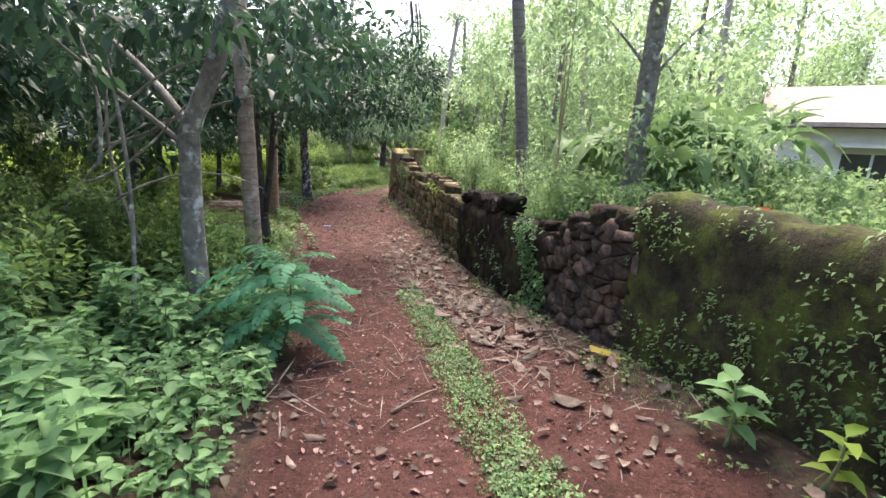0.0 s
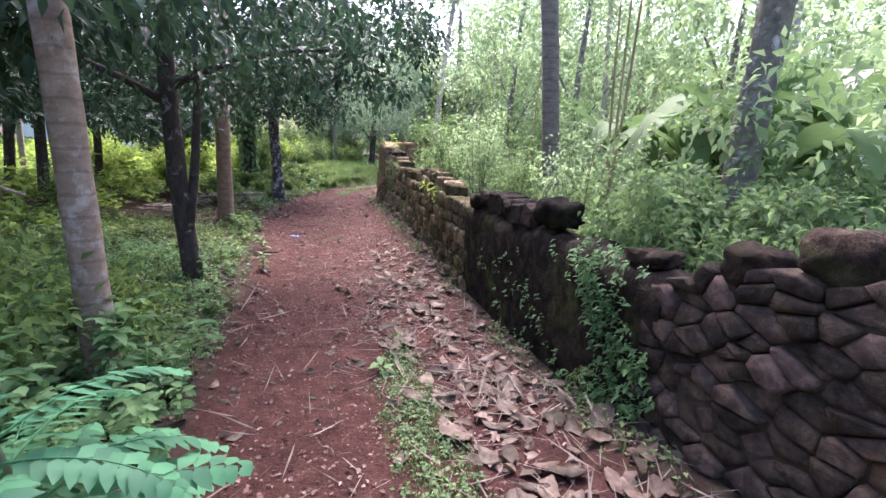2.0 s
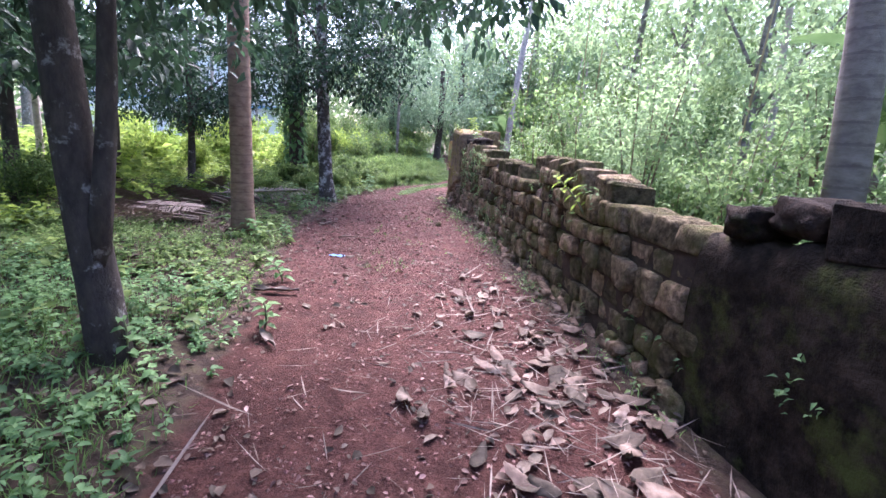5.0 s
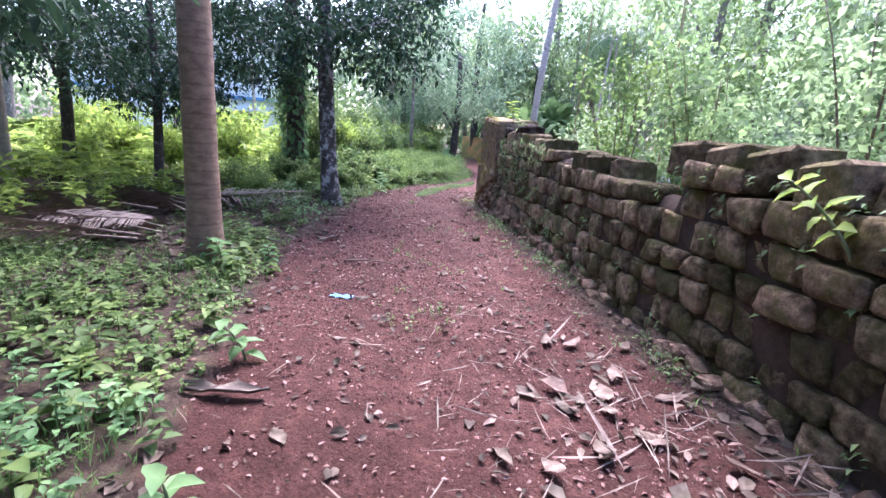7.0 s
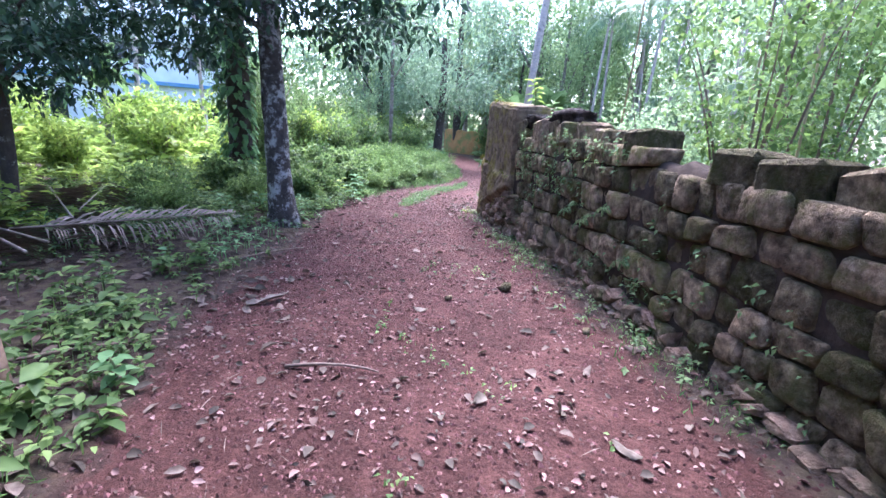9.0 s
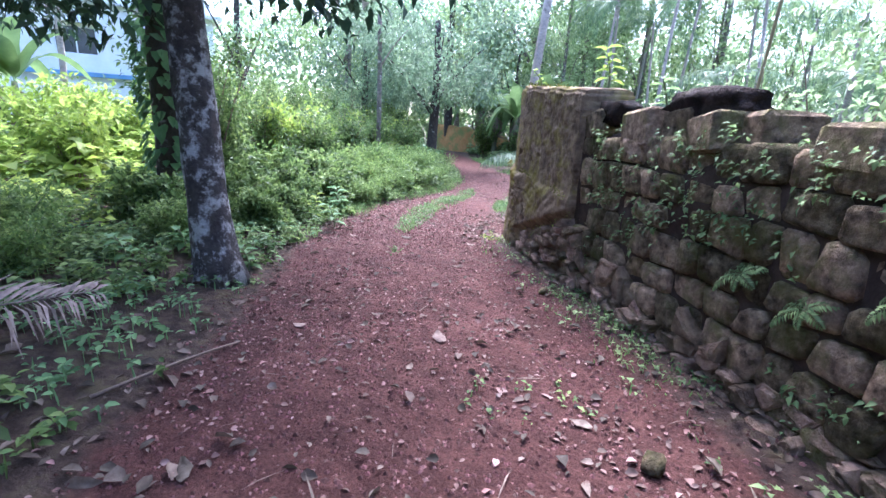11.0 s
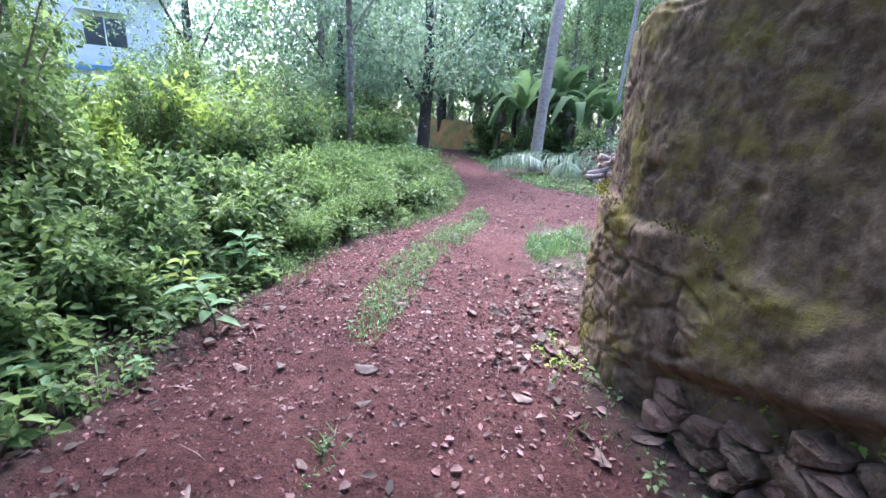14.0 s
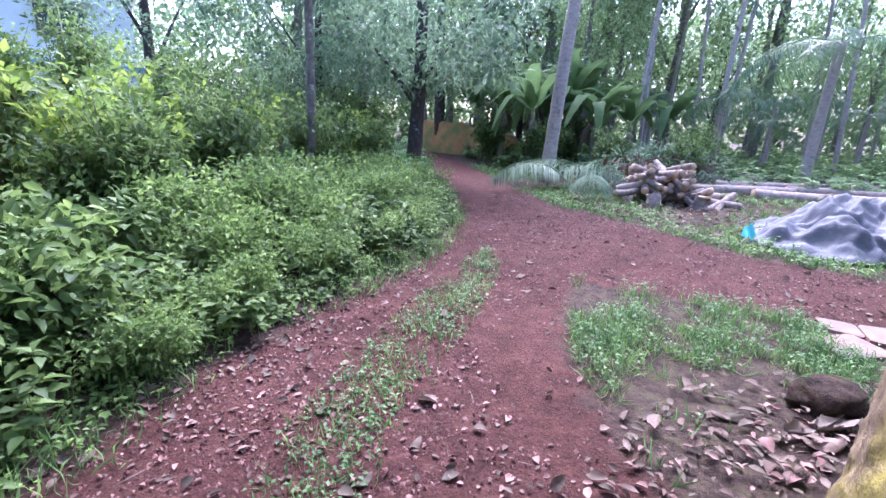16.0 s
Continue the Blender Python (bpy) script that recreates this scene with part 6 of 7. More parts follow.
heap = tagged(new("tarpaulin"), "grey crumpled tarpaulin spread over a heap", "tarpaulin")
part("sheet", tarp_heap(), TARP, heap)
corner = Geo()
cu, cv_ = np.meshgrid(np.linspace(0, 1, 6), np.linspace(0, 1, 4), indexing="ij")
cx, cy = 0.84 + 0.16 * cu, 26.86 + 0.14 * cv_
cz = ground_z(cx, cy) + 0.10 + 0.20 * np.sin(cu * 2.6) * cv_ + 0.05 * np.sin(cu * 9)
ci, cj = np.meshgrid(np.arange(5), np.arange(3), indexing="ij")
corner.add(np.stack([cx, cy, cz], -1).reshape(-1, 3), np.stack([ci * 4 + cj, (ci + 1) * 4 + cj, (ci + 1) * 4 + cj + 1, ci * 4 + cj + 1], -1).reshape(-1, 4))
part("corner", corner, TARP_BLUE, heap, "teal turned-up corner")

half_sunk = new("stone", BROWN_ROUNDS[1])
half_sunk.matrix_basis = Matrix.Translation((-1.2, 22.68, float(ground_z(-1.2, 22.68)) + 0.05)) @ Matrix.Rotation(0.4, 4, "Z") @ Matrix.Diagonal((0.36, 0.26, 0.20, 1))
tagged(half_sunk, "dark rounded stone half sunk in dry leaves", "stone")

# flat stone slabs at the edge of the side track
slab_mesh = stone_mesh("paving_slab", SLAB, 0.8, 140, False)
for k, (x, y, a, b, t) in enumerate(((-0.35, 23.55, 0.5, 0.36, 0.2), (0.2, 23.75, 0.5, 0.4, -0.3), (0.1, 23.3, 0.46, 0.34, 0.9), (0.72, 23.45, 0.5, 0.42, 0.1), (0.66, 23.0, 0.44, 0.4, 0.5), (-0.1, 23.95, 0.36, 0.26, 1.2), (1.2, 23.2, 0.5, 0.42, 0.6))):
    ob = tagged(new("paving_slab", slab_mesh), "flat pale stone slab sunk in the earth", "stone slab", "slabs by the side track")
    ob.matrix_basis = Matrix.Translation((x, y, float(ground_z(x, y)) - 0.01)) @ Matrix.Rotation(t, 4, "Z") @ Matrix.Diagonal((a, b, 0.09, 1))

# ---- dry leaves, twigs and grit ----


def dry_leaf_mesh(seed, curl, length=1.0, width=0.52, dome=1):
    """A withered leaf of unit length, curled across and along."""
    r = np.random.default_rng(seed)
    t = np.linspace(0, 1, 6)
    w = width * np.sin(np.pi * np.clip(0.05 + 0.9 * t, 0, 1)) ** 0.8 * r.uniform(0.8, 1.15, 6)
    a = curl * r.uniform(0.7, 1.3)
    rows = []
    ragged = {s: r.uniform(0.65, 1.25, 6) for s in (-1, -0.5, 0, 0.5, 1)}
    for s in (-1, -0.5, 0, 0.5, 1):
        ang = a * s * ragged[s]
        rows.append(np.stack([length * (t - 0.5), 0.5 * w * np.sin(ang) / max(abs(a), 0.05), dome * 0.5 * w * (1 - np.cos(ang)) / max(abs(a), 0.05) + 0.07 * (dome < 0) + 0.09 * r.uniform(0.2, 1) * (2 * t - 1) ** 2 * length + r.normal(0, 0.03, 6)], -1))
    V = np.stack(rows, 1)
    i, j = np.meshgrid(np.arange(5), np.arange(4), indexing="ij")
    f = np.stack([i * 5 + j, (i + 1) * 5 + j, (i + 1) * 5 + j + 1, i * 5 + j + 1], -1).reshape(-1, 4)
    return V.reshape(-1, 3), f


DRY = [Geo().add(*dry_leaf_mesh(200 + i, c, dome=1 if i % 4 == 0 else -1)).mesh("dry_leaf", DRY_LEAF, True) for i, c in enumerate((0.35, 0.7, 0.9, 1.0, 0.5, 0.8, 0.6, 0.25))]
rd = random.Random(31)


def drop_leaf(x, y, size, mesh=None, lift=0.01, label="curled dry brown leaf on the earth track", tip=0.1):
    ob = tagged(new("dry_leaf", mesh or rd.choice(DRY)), label, "dry leaf", "dry leaves on the track")
    ob.matrix_basis = Matrix.Translation((x, y, float(ground_z(x, y)) + lift)) @ Euler((rd.uniform(-tip, tip) + (math.pi if rd.random() < 0.05 else 0), rd.uniform(-tip, tip), rd.uniform(0, 6.28))).to_matrix().to_4x4() @ Matrix.Scale(size, 4)
    return ob


def heap_test(x, y):
    """How thick the drift of leaves lies along the wall."""
    d = wall_x(y) - x
    along = np.interp(y, [2.5, 4.0, 5.2, 7, 9.5, 11, 12.5], [0.15, 0.5, 1, 1, 0.8, 0.35, 0.2])
    return along * np.clip(1.25 - np.abs(d - 0.75) / np.interp(y, [3, 5, 7, 9, 12], [0.7, 0.75, 0.95, 1.0, 0.9]), 0, 1) * (d > 0.08)


placed = 0
while placed < 210:
    x, y = rd.uniform(-2.4, 2.0), rd.uniform(2.6, 12.2)
    if rd.random() < float(heap_test(x, y)) ** 1.5:
        drop_leaf(x, y, rd.choice((0.12, 0.15, 0.18, 0.22, 0.27)) * rd.uniform(0.85, 1.15), lift=rd.uniform(0.01, 0.045), tip=0.3, label="large curled dry leaf in the drift by the wall")
        placed += 1
for k in range(90):
    y = rd.uniform(1.5, 25.5)
    x = rd.uniform(float(left_edge(y)) - 0.4, float(right_edge(y)) - 0.1)
    drop_leaf(x, y, rd.uniform(0.08, 0.17))
drop_leaf(1.0, 3.05, 0.26, DRY[1], 0.03, "pale curled dry leaf on the track")
yl = drop_leaf(1.5, 3.75, 0.30, DRY[4].copy(), 0.05, "fresh yellow fallen leaf at the wall foot")
yl.data.materials[0] = LEAF_YELLOW


def litter(name, label, n, region, test, size, seed, mat=DRY_LEAF, aspect=(0.4, 0.8), lift=0.012, category="leaf litter"):
    r = np.random.default_rng(seed)
    x0, x1, y0, y1 = region
    x, y = r.uniform(x0, x1, n), r.uniform(y0, y1, n)
    keep = r.random(n) < test(x, y)
    x, y = x[keep], y[keep]
    n = len(x)
    p = np.stack([x, y, ground_z(x, y) + lift * r.uniform(0.3, 2.0, n)], -1)
    a = r.uniform(0, 6.28, n)
    ax = np.stack([np.cos(a), np.sin(a), r.normal(0, 0.18, n)], -1)
    nm = r.normal(0, 0.35, (n, 3)) + [0, 0, 1]
    L = size * r.uniform(0.35, 1.3, n) * np.where(r.random(n) < 0.15, 1.6, 1)
    return tagged(part(name, Geo().add(*leaves(p, ax, nm, L, L * r.uniform(*aspect, n), r.uniform(-0.2, 0.2), True, 0.14)), mat), label, category, kind="stuff")


def on_track(x, y):
    return np.clip(track_mask(x, y), 0, 1) * (x < wall_x(y) - 0.05) * (1 - strip(x, y) * 0.6)


litter("leaf_litter", "drift of dry brown leaves along the wall", 4600, (-2.4, 2.2, 2.0, 13), lambda x, y: heap_test(x, y) * patchy(x, y, 19, 2.0, -0.2), 0.10, 41, lift=0.02)
litter("leaf_litter", "scattered dry leaves on the earth track", 8500, (-6.2, 2.4, 0.8, 27), lambda x, y: on_track(x, y) * 0.7 * patchy(x, y, 14, 0.8, -0.35), 0.065, 42)
litter("leaf_litter", "broken leaf crumbs on the earth track", 46000, (-6.2, 2.4, 0.8, 29), lambda x, y: on_track(x, y) * (0.35 + 0.65 * patchy(x, y, 22, 1.3, -0.1)), 0.034, 43, CRUMB, lift=0.006)
litter("leaf_litter", "brown leaf litter under the trees", 17000, (-9.5, -1.0, 1, 25), lambda x, y: np.clip((left_edge(y) - x) / 0.6 + 0.6, 0, 1) * patchy(x, y, 15, 0.7, -0.3), 0.085, 44)
litter("leaf_litter", "dry leaves along the foot of the wall", 3500, (-3, 2.8, 1, 21), lambda x, y: foot_of_wall(x, y) * 0.8, 0.075, 45, lift=0.03)
litter("leaf_litter", "brown leaf litter at the corner of the tracks", 2600, (-3.2, 1.2, 20.3, 24), lambda x, y: np.clip(1.3 - np.abs(np.hypot(x + 0.70, y - 20.36) - 2.15) / 0.35, 0, 1) * (y > 20.3), 0.06, 46, CRUMB, lift=0.025)
litter("twig_litter", "thin straw-coloured stalks among the leaves", 4400, (-2.6, 2.0, 2.5, 13), lambda x, y: np.clip(heap_test(x, y) + 0.15 * on_track(x, y), 0, 1), 0.28, 47, DRY_FROND, (0.02, 0.045), 0.03, "twigs")
litter("twig_litter", "thin twigs scattered on the track", 2200, (-6, 2, 1, 27), lambda x, y: np.clip(on_track(x, y), 0, 1) * 0.6, 0.18, 48, TWIG, (0.02, 0.05), 0.015, "twigs")


def side_track(x, y):
    return (track_mask(x, y) > 0.4) * (np.hypot(x + 0.70, y - 20.36) > 1.9) * ((y > 20.5) | (x < wall_x(y) - 0.1))


litter("leaf_litter", "dry leaves and chips trodden into the meeting tracks", 5500, (-5.6, 4.5, 19.5, 31), lambda x, y: side_track(x, y) * (0.25 + 0.5 * (x > -2.2)) * patchy(x, y, 25, 0.9, -0.3), 0.05, 71, lift=0.008)
litter("leaf_litter", "brown crumbs trodden into the meeting tracks", 22000, (-5.6, 4.5, 19.5, 31), lambda x, y: side_track(x, y) * patchy(x, y, 26, 1.1, -0.3), 0.030, 72, CRUMB, lift=0.006)
litter("leaf_litter", "broken leaves heaped before the curved wall end", 1700, (-3.2, 0.6, 20.3, 23), lambda x, y: np.clip(1.2 - np.abs(np.hypot(x + 0.70, y - 20.36) - 2.3) / 0.45, 0, 1), 0.062, 73, lift=0.03)


def grit(n, region, test, size, seed, label, mat=None):
    """Small angular stones bedded in the earth."""
    r = np.random.default_rng(seed)
    x0, x1, y0, y1 = region
    x, y = r.uniform(x0, x1, n), r.uniform(y0, y1, n)
    keep = r.random(n) < test(x, y)
    x, y = x[keep], y[keep]
    n = len(x)
    s = size * r.uniform(0.4, 1.4, n)[:, None, None]
    base = np.array([(1, 0, 0), (0, 1, 0), (-1, 0, 0), (0, -1, 0), (0, 0, 0.8), (0, 0, -0.8)])[None] * r.uniform(0.5, 1.1, (n, 6, 1))
    a = r.uniform(0, 6.28, n)
    ca, sa = np.cos(a)[:, None], np.sin(a)[:, None]
    rot = np.stack([base[..., 0] * ca - base[..., 1] * sa, base[..., 0] * sa + base[..., 1] * ca, base[..., 2]], -1)
    v = (np.stack([x, y, ground_z(x, y)], -1)[:, None] + rot * s).reshape(-1, 3)
    tri = np.array([[0, 1, 4], [1, 2, 4], [2, 3, 4], [3, 0, 4], [1, 0, 5], [2, 1, 5], [3, 2, 5], [0, 3, 5]])
    f = (np.arange(n)[:, None, None] * 6 + tri[None]).reshape(-1, 3)
    return tagged(part("gravel", Geo().add(v, f), mat or GRIT, smooth=False), label, "gravel", kind="stuff")


HUSK = material("red_husk", ((0.10, 0.05, 0.04), (0.22, 0.11, 0.085)), scale=9, rough=0.85, bump=0, per_island=0.4)
CLOD = material("laterite_clod", ((0.045, 0.020, 0.017), (0.10, 0.048, 0.042), (0.17, 0.088, 0.078)), scale=3, rough=0.95, bump=0, per_island=0.4, gloss=0.1)
GRIT = material("laterite_grit", ((0.10, 0.05, 0.04), (0.17, 0.088, 0.073), (0.25, 0.155, 0.13)), scale=3, rough=0.9, bump=0, per_island=0.4)
grit(34000, (-6, 2.5, 0.8, 27), lambda x, y: on_track(x, y) * (0.3 + 0.7 * patchy(x, y, 23, 1.1, -0.1)), 0.014, 51, "reddish laterite grit on the track")
grit(42000, (-6.5, 0.5, 11, 24), lambda x, y: on_track(x, y) * (0.35 + 0.65 * patchy(x, y, 24, 1.0, -0.2)), 0.0165, 53, "dark red crumbs of laterite on the track", CLOD)
grit(9000, (-5.6, 3.0, 20, 29), lambda x, y: (track_mask(x, y) > 0.5) * 0.7, 0.015, 52, "coarse reddish gravel where the tracks meet")

husk_mesh = stone_mesh("coconut_husk", LATERITE, 0.3, 150)
for x, y, s in ((-2.2, 15.75, 0.115), (-2.35, 18.1, 0.08), (-2.75, 15.3, 0.07), (-1.6, 14.8, 0.06)):
    ob = tagged(new("coconut_husk", husk_mesh), "small dark husk lying on the track", "husk", "husks on the track")
    ob.matrix_basis = Matrix.Translation((x, y, float(ground_z(x, y)) + s * 0.35)) @ Euler((0.3, 0.4, x)).to_matrix().to_4x4() @ Matrix.Diagonal((s, s * 0.9, s * 0.6, 1))
wr = Geo()
wu, wv = np.meshgrid(np.linspace(0, 1, 7), np.linspace(0, 1, 4), indexing="ij")
wx, wy = -3.44 + 0.22 * wu, 12.66 + 0.09 * wv
wi, wj = np.meshgrid(np.arange(6), np.arange(3), indexing="ij")
wr.add(np.stack([wx, wy, ground_z(wx, wy) + 0.012 + 0.012 * np.sin(wu * 14 + wv * 5)], -1).reshape(-1, 3), np.stack([wi * 4 + wj, (wi + 1) * 4 + wj, (wi + 1) * 4 + wj + 1, wi * 4 + wj + 1], -1).reshape(-1, 4))
tagged(part("wrapper", wr, BLUE_PLASTIC), "crumpled blue plastic wrapper on the track", "litter")

def leafy_plant(name, label, height, n, size, mat, seed, aspect=0.5):
    """An upright young plant with whorls of broad leaves on one stem."""
    r = np.random.default_rng(seed)
    root = tagged(new(name), label, "plant")
    path = curve_path((0, 0, 0), (r.normal(0, 0.08), r.normal(0, 0.08), height), (0.03, 0, 0), 8)
    part("stem", Geo().add(*tube(path, np.linspace(0.012, 0.005, 8), 6)), STEM, root)
    t = np.linspace(0.25, 1.0, n)
    p = np.stack([np.interp(t, np.linspace(0, 1, 8), path[:, q]) for q in range(3)], -1)
    a = np.arange(n) * 2.4
    for k in range(n):
        ax = np.array([[np.cos(a[k]), np.sin(a[k]), 0.5 * t[k] - 0.1]])
        part("leaf", Geo().add(*leaves(p[k:k + 1], ax, np.array([[0, 0, 1.0]]), np.array([size * r.uniform(0.75, 1.15)]), np.array([size * aspect]), 0.25, True)), mat, root)
    return root


# large withered leaves that lie singly
for x, y, sz, lab in ((-1.1, 11.45, 0.36, "large torn dry leaf on the track"), (-0.95, 11.7, 0.30, "large torn dry leaf on the track"), (-1.35, 11.2, 0.30, "dark curled dry leaf on the track"), (-0.1, 11.65, 0.34, "large folded dry leaf at the wall foot"), (-0.25, 11.2, 0.3, "dark dry leaf at the wall foot"), (-0.6, 12.0, 0.16, "small pale fallen leaf on the track"),
                      (-1.15, 22.7, 0.34, "large dark curled leaf on the turf edge"), (-1.9, 22.5, 0.28, "grey dry leaf on the turf edge"), (-1.5, 22.3, 0.3, "pale curled dry leaf on the turf edge"), (-4.35, 15.5, 0.2, "crumpled pale leaf on the track"), (-4.6, 15.2, 0.24, "crumpled pale leaf on the track"), (-3.1, 15.25, 0.12, "round pale leaf on the track"), (-3.3, 21.1, 0.2, "pale folded leaf on the track"), (-3.9, 21.2, 0.18, "pale dry leaf on the track")):
    drop_leaf(x, y, sz * 0.72, None, 0.02, lab, 0.2)
# clumps of broad weeds along the verge
for x, y, h_, sz, sd in ((-4.75, 12.9, 0.3, 0.15, 31), (-5.0, 13.0, 0.25, 0.16, 32), (-4.55, 13.5, 0.22, 0.13, 33), (-6.05, 18.3, 0.3, 0.16, 34), (-5.35, 18.2, 0.25, 0.13, 35), (-6.3, 17.8, 0.3, 0.17, 36), (-3.55, 9.0, 0.35, 0.12, 37), (-3.9, 9.0, 0.3, 0.12, 38), (-3.0, 9.9, 0.3, 0.13, 39), (-3.5, 11.3, 0.3, 0.15, 40), (-5.7, 21.0, 0.4, 0.18, 41), (-5.4, 21.6, 0.45, 0.2, 42)):
    place(leafy_plant("weed", "broad-leaved weed on the edge of the verge", h_, 11, sz, LEAF_HERB, sd, 0.62), x, y, -0.02)

# ---- fallen palm fronds ----
DEAD_FROND = frond_mesh(2.6, 0.75, DRY_FROND, 64, 0.0, "fallen_frond", 0.034, 0.0)
for k, (x, y, a, s) in enumerate(((-5.6, 13.15, 3.0, 0.8), (-5.7, 12.95, 3.2, 0.8), (-5.75, 13.35, 2.85, 0.8), (-5.6, 12.8, 3.4, 0.7), (-7.3, 13.2, 0.1, 0.5), (-6.0, 15.1, 2.4, 0.5), (-6.2, 14.4, 2.6, 0.7), (-6.3, 14.7, 2.75, 0.85), (-6.4, 15.0, 2.9, 0.8), (-6.9, 15.8, 2.5, 0.8), (-6.6, 14.3, 3.1, 0.8), (-7.2, 16.2, 2.2, 0.7), (-7.0, 15.2, 0.7, 0.7))):
    ob = tagged(new("fallen_frond", DEAD_FROND), "withered grey-brown palm frond lying under the palm", "palm frond", "fallen fronds")
    ob.matrix_basis = Matrix.Translation((x, y, float(ground_z(x, y)) + 0.20)) @ Euler((0.15, radians(22), a)).to_matrix().to_4x4() @ Matrix.Scale(s, 4)
GREY_FROND = frond_mesh(2.2, 0.8, LEAF_GREY, 34, 0.6, "fallen_frond", 0.035, 0.6)
for x, y, a, s in ((-0.3, 31.9, 0.2, 1.2), (0.2, 32.3, 2.6, 1.2), (-0.6, 32.4, 3.6, 1.1), (-0.4, 31.3, 4.6, 0.9), (0.4, 31.6, 1.2, 1.1), (-0.9, 32.8, 5.4, 1.2), (-0.7, 31.8, 2.2, 1.0), (0.0, 33.0, 0.8, 1.2)):
    ob = tagged(new("fallen_frond", GREY_FROND), "silvery wilted palm frond heaped beside the logs", "palm frond", "fronds by the logs")
    ob.matrix_basis = Matrix.Translation((x, y, float(ground_z(x, y)) + 0.3)) @ Euler((0.1, -0.25, a)).to_matrix().to_4x4() @ Matrix.Scale(s, 4)
sheath = Geo().add(*dry_leaf_mesh(301, 1.9, 1.0, 0.3))
for x, y, a, s in ((-3.35, 10.85, 0.15, 0.5), (-4.3, 14.9, 1.0, 0.4), (-2.85, 9.7, 2.4, 0.35), (-1.42, 22.42, 0.25, 0.5), (-1.30, 22.52, 0.6, 0.42)):
    ob = part("palm_sheath", sheath.mesh("palm_sheath", DRY_FROND), None)
    tagged(ob, "rolled pale palm sheath lying on the verge", "palm sheath", "palm sheaths")
    ob.matrix_basis = Matrix.Translation((x, y, float(ground_z(x, y)) + 0.03)) @ Matrix.Rotation(a, 4, "Z") @ Matrix.Scale(s, 4)


def stick(p0, p1, r, label, bend=(0, 0, 0.04)):
    return tagged(part("stick", Geo().add(*tube(curve_path(p0, p1, bend, 7), np.linspace(r, r * 0.5, 7), 6, 0.1)), TWIG), label, "stick", "sticks on the ground")


for x, y, a, L in ((-4.9, 16.3, 1.1, 0.9), (-5.6, 20.9, -0.4, 1.2), (-0.15, 3.0, 0.9, 0.5), (-0.9, 3.6, 0.3, 0.35), (-3.4, 13.9, 0.1, 0.6), (-4.9, 13.7, 0.9, 0.9), (-1.1, 4.5, 2.6, 0.3)):
    q = np.array([[x - np.cos(a) * L / 2, y - np.sin(a) * L / 2], [x + np.cos(a) * L / 2, y + np.sin(a) * L / 2]])
    stick((*q[0], float(ground_z(*q[0])) + 0.015), (*q[1], float(ground_z(*q[1])) + 0.02), 0.012, "bare brown stick on the earth", (0.03, 0.03, 0.02))

# ---- plants on and along the wall ----


def wall_plants(n, y0, y1, zmin, zmax, size, mat, seed, name, label, clump=6, test=None, hang=0.5):
    """Leafy tufts rooted in the face of the wall."""
    r = np.random.default_rng(seed)
    y = r.uniform(y0, y1, n)
    z = track_z(y) + r.uniform(zmin, zmax, n)
    ok = z < wall_top(y) + 0.08
    if test is not None:
        ok &= r.random(n) < test(y, z)
    y, z = np.repeat(y[ok], clump), np.repeat(z[ok], clump)
    m = len(y)
    p = wall_point(y, z, 0.02)
    p[:, 2] = z
    p = p + r.normal(0, 0.03, p.shape) * [0.4, 1, 1]
    ax = np.stack([-np.abs(r.normal(0.8, 0.4, m)), r.normal(0, 0.6, m), r.normal(-hang * 0.5, 0.5, m)], -1)
    L = size * r.uniform(0.5, 1.4, m)
    return tagged(part(name, Geo().add(*leaves(p, ax, r.normal(0, 0.3, (m, 3)) + [-0.5, 0, 1], L, L * 0.5, 0.2, False)), mat), label, "wall plants", kind="stuff")


wall_plants(900, -1, 3.9, 0.1, 1.6, 0.04, LEAF_MID, 61, "wall_weeds", "small weeds and moss tufts on the mossy plaster", 5, lambda y, z: patchy(y, z * 2, 3, 1.6, -0.1))
wall_plants(800, 5.3, 6.6, 0.0, 1.45, 0.055, LEAF_HERB, 62, "wall_weeds", "green creeper hanging down the blackened plaster", 6, lambda y, z: np.clip(1 - np.abs(y - 5.85 - 0.25 * np.sin(z * 5)) / 0.5, 0, 1) ** 1.3)
wall_plants(240, 6.3, 9.4, 0.1, 1.3, 0.05, LEAF_HERB, 63, "wall_weeds", "sparse weeds on the blackened plaster", 4, lambda y, z: patchy(y, z * 2, 6, 1.2, 0.35))
wall_plants(260, 9.5, 15, 0.1, 1.6, 0.05, LEAF_MID, 64, "wall_weeds", "tiny plants in the joints of the blocks", 4, lambda y, z: patchy(y, z * 2, 7, 1.2, 0.2))
wall_plants(520, 15, 18.4, 0.2, 1.6, 0.042, LEAF_MID, 65, "wall_weeds", "creeping weeds over the block wall", 5, lambda y, z: patchy(y, z * 2, 8, 1.2, 0.0))
wall_plants(120, 18.5, 20.2, 0.35, 0.9, 0.035, LEAF_LIME_SUN, 66, "wall_weeds", "mossy tufts on the plastered wall end", 4)

# moss and grass tufts at the plastered wall end
herb_patch(420, (-3.1, -2.3, 19.2, 20.7, lambda x, y: np.clip(1 - np.abs(wall_x(y) - 0.22 - x) / 0.2, 0, 1) * (lump(np.stack([x, y], -1) * 2.2, 30) > -0.1)), LEAF_LIME_SUN, 0.035, 0.07, "turf", "bright moss tufts at the foot of the wall end", seed=28, layers=1, fine=False, category="turf")
FERN = frond_mesh(0.42, 0.12, LEAF_MID, 15, 0.6, "frond", 0.026, 0.1)


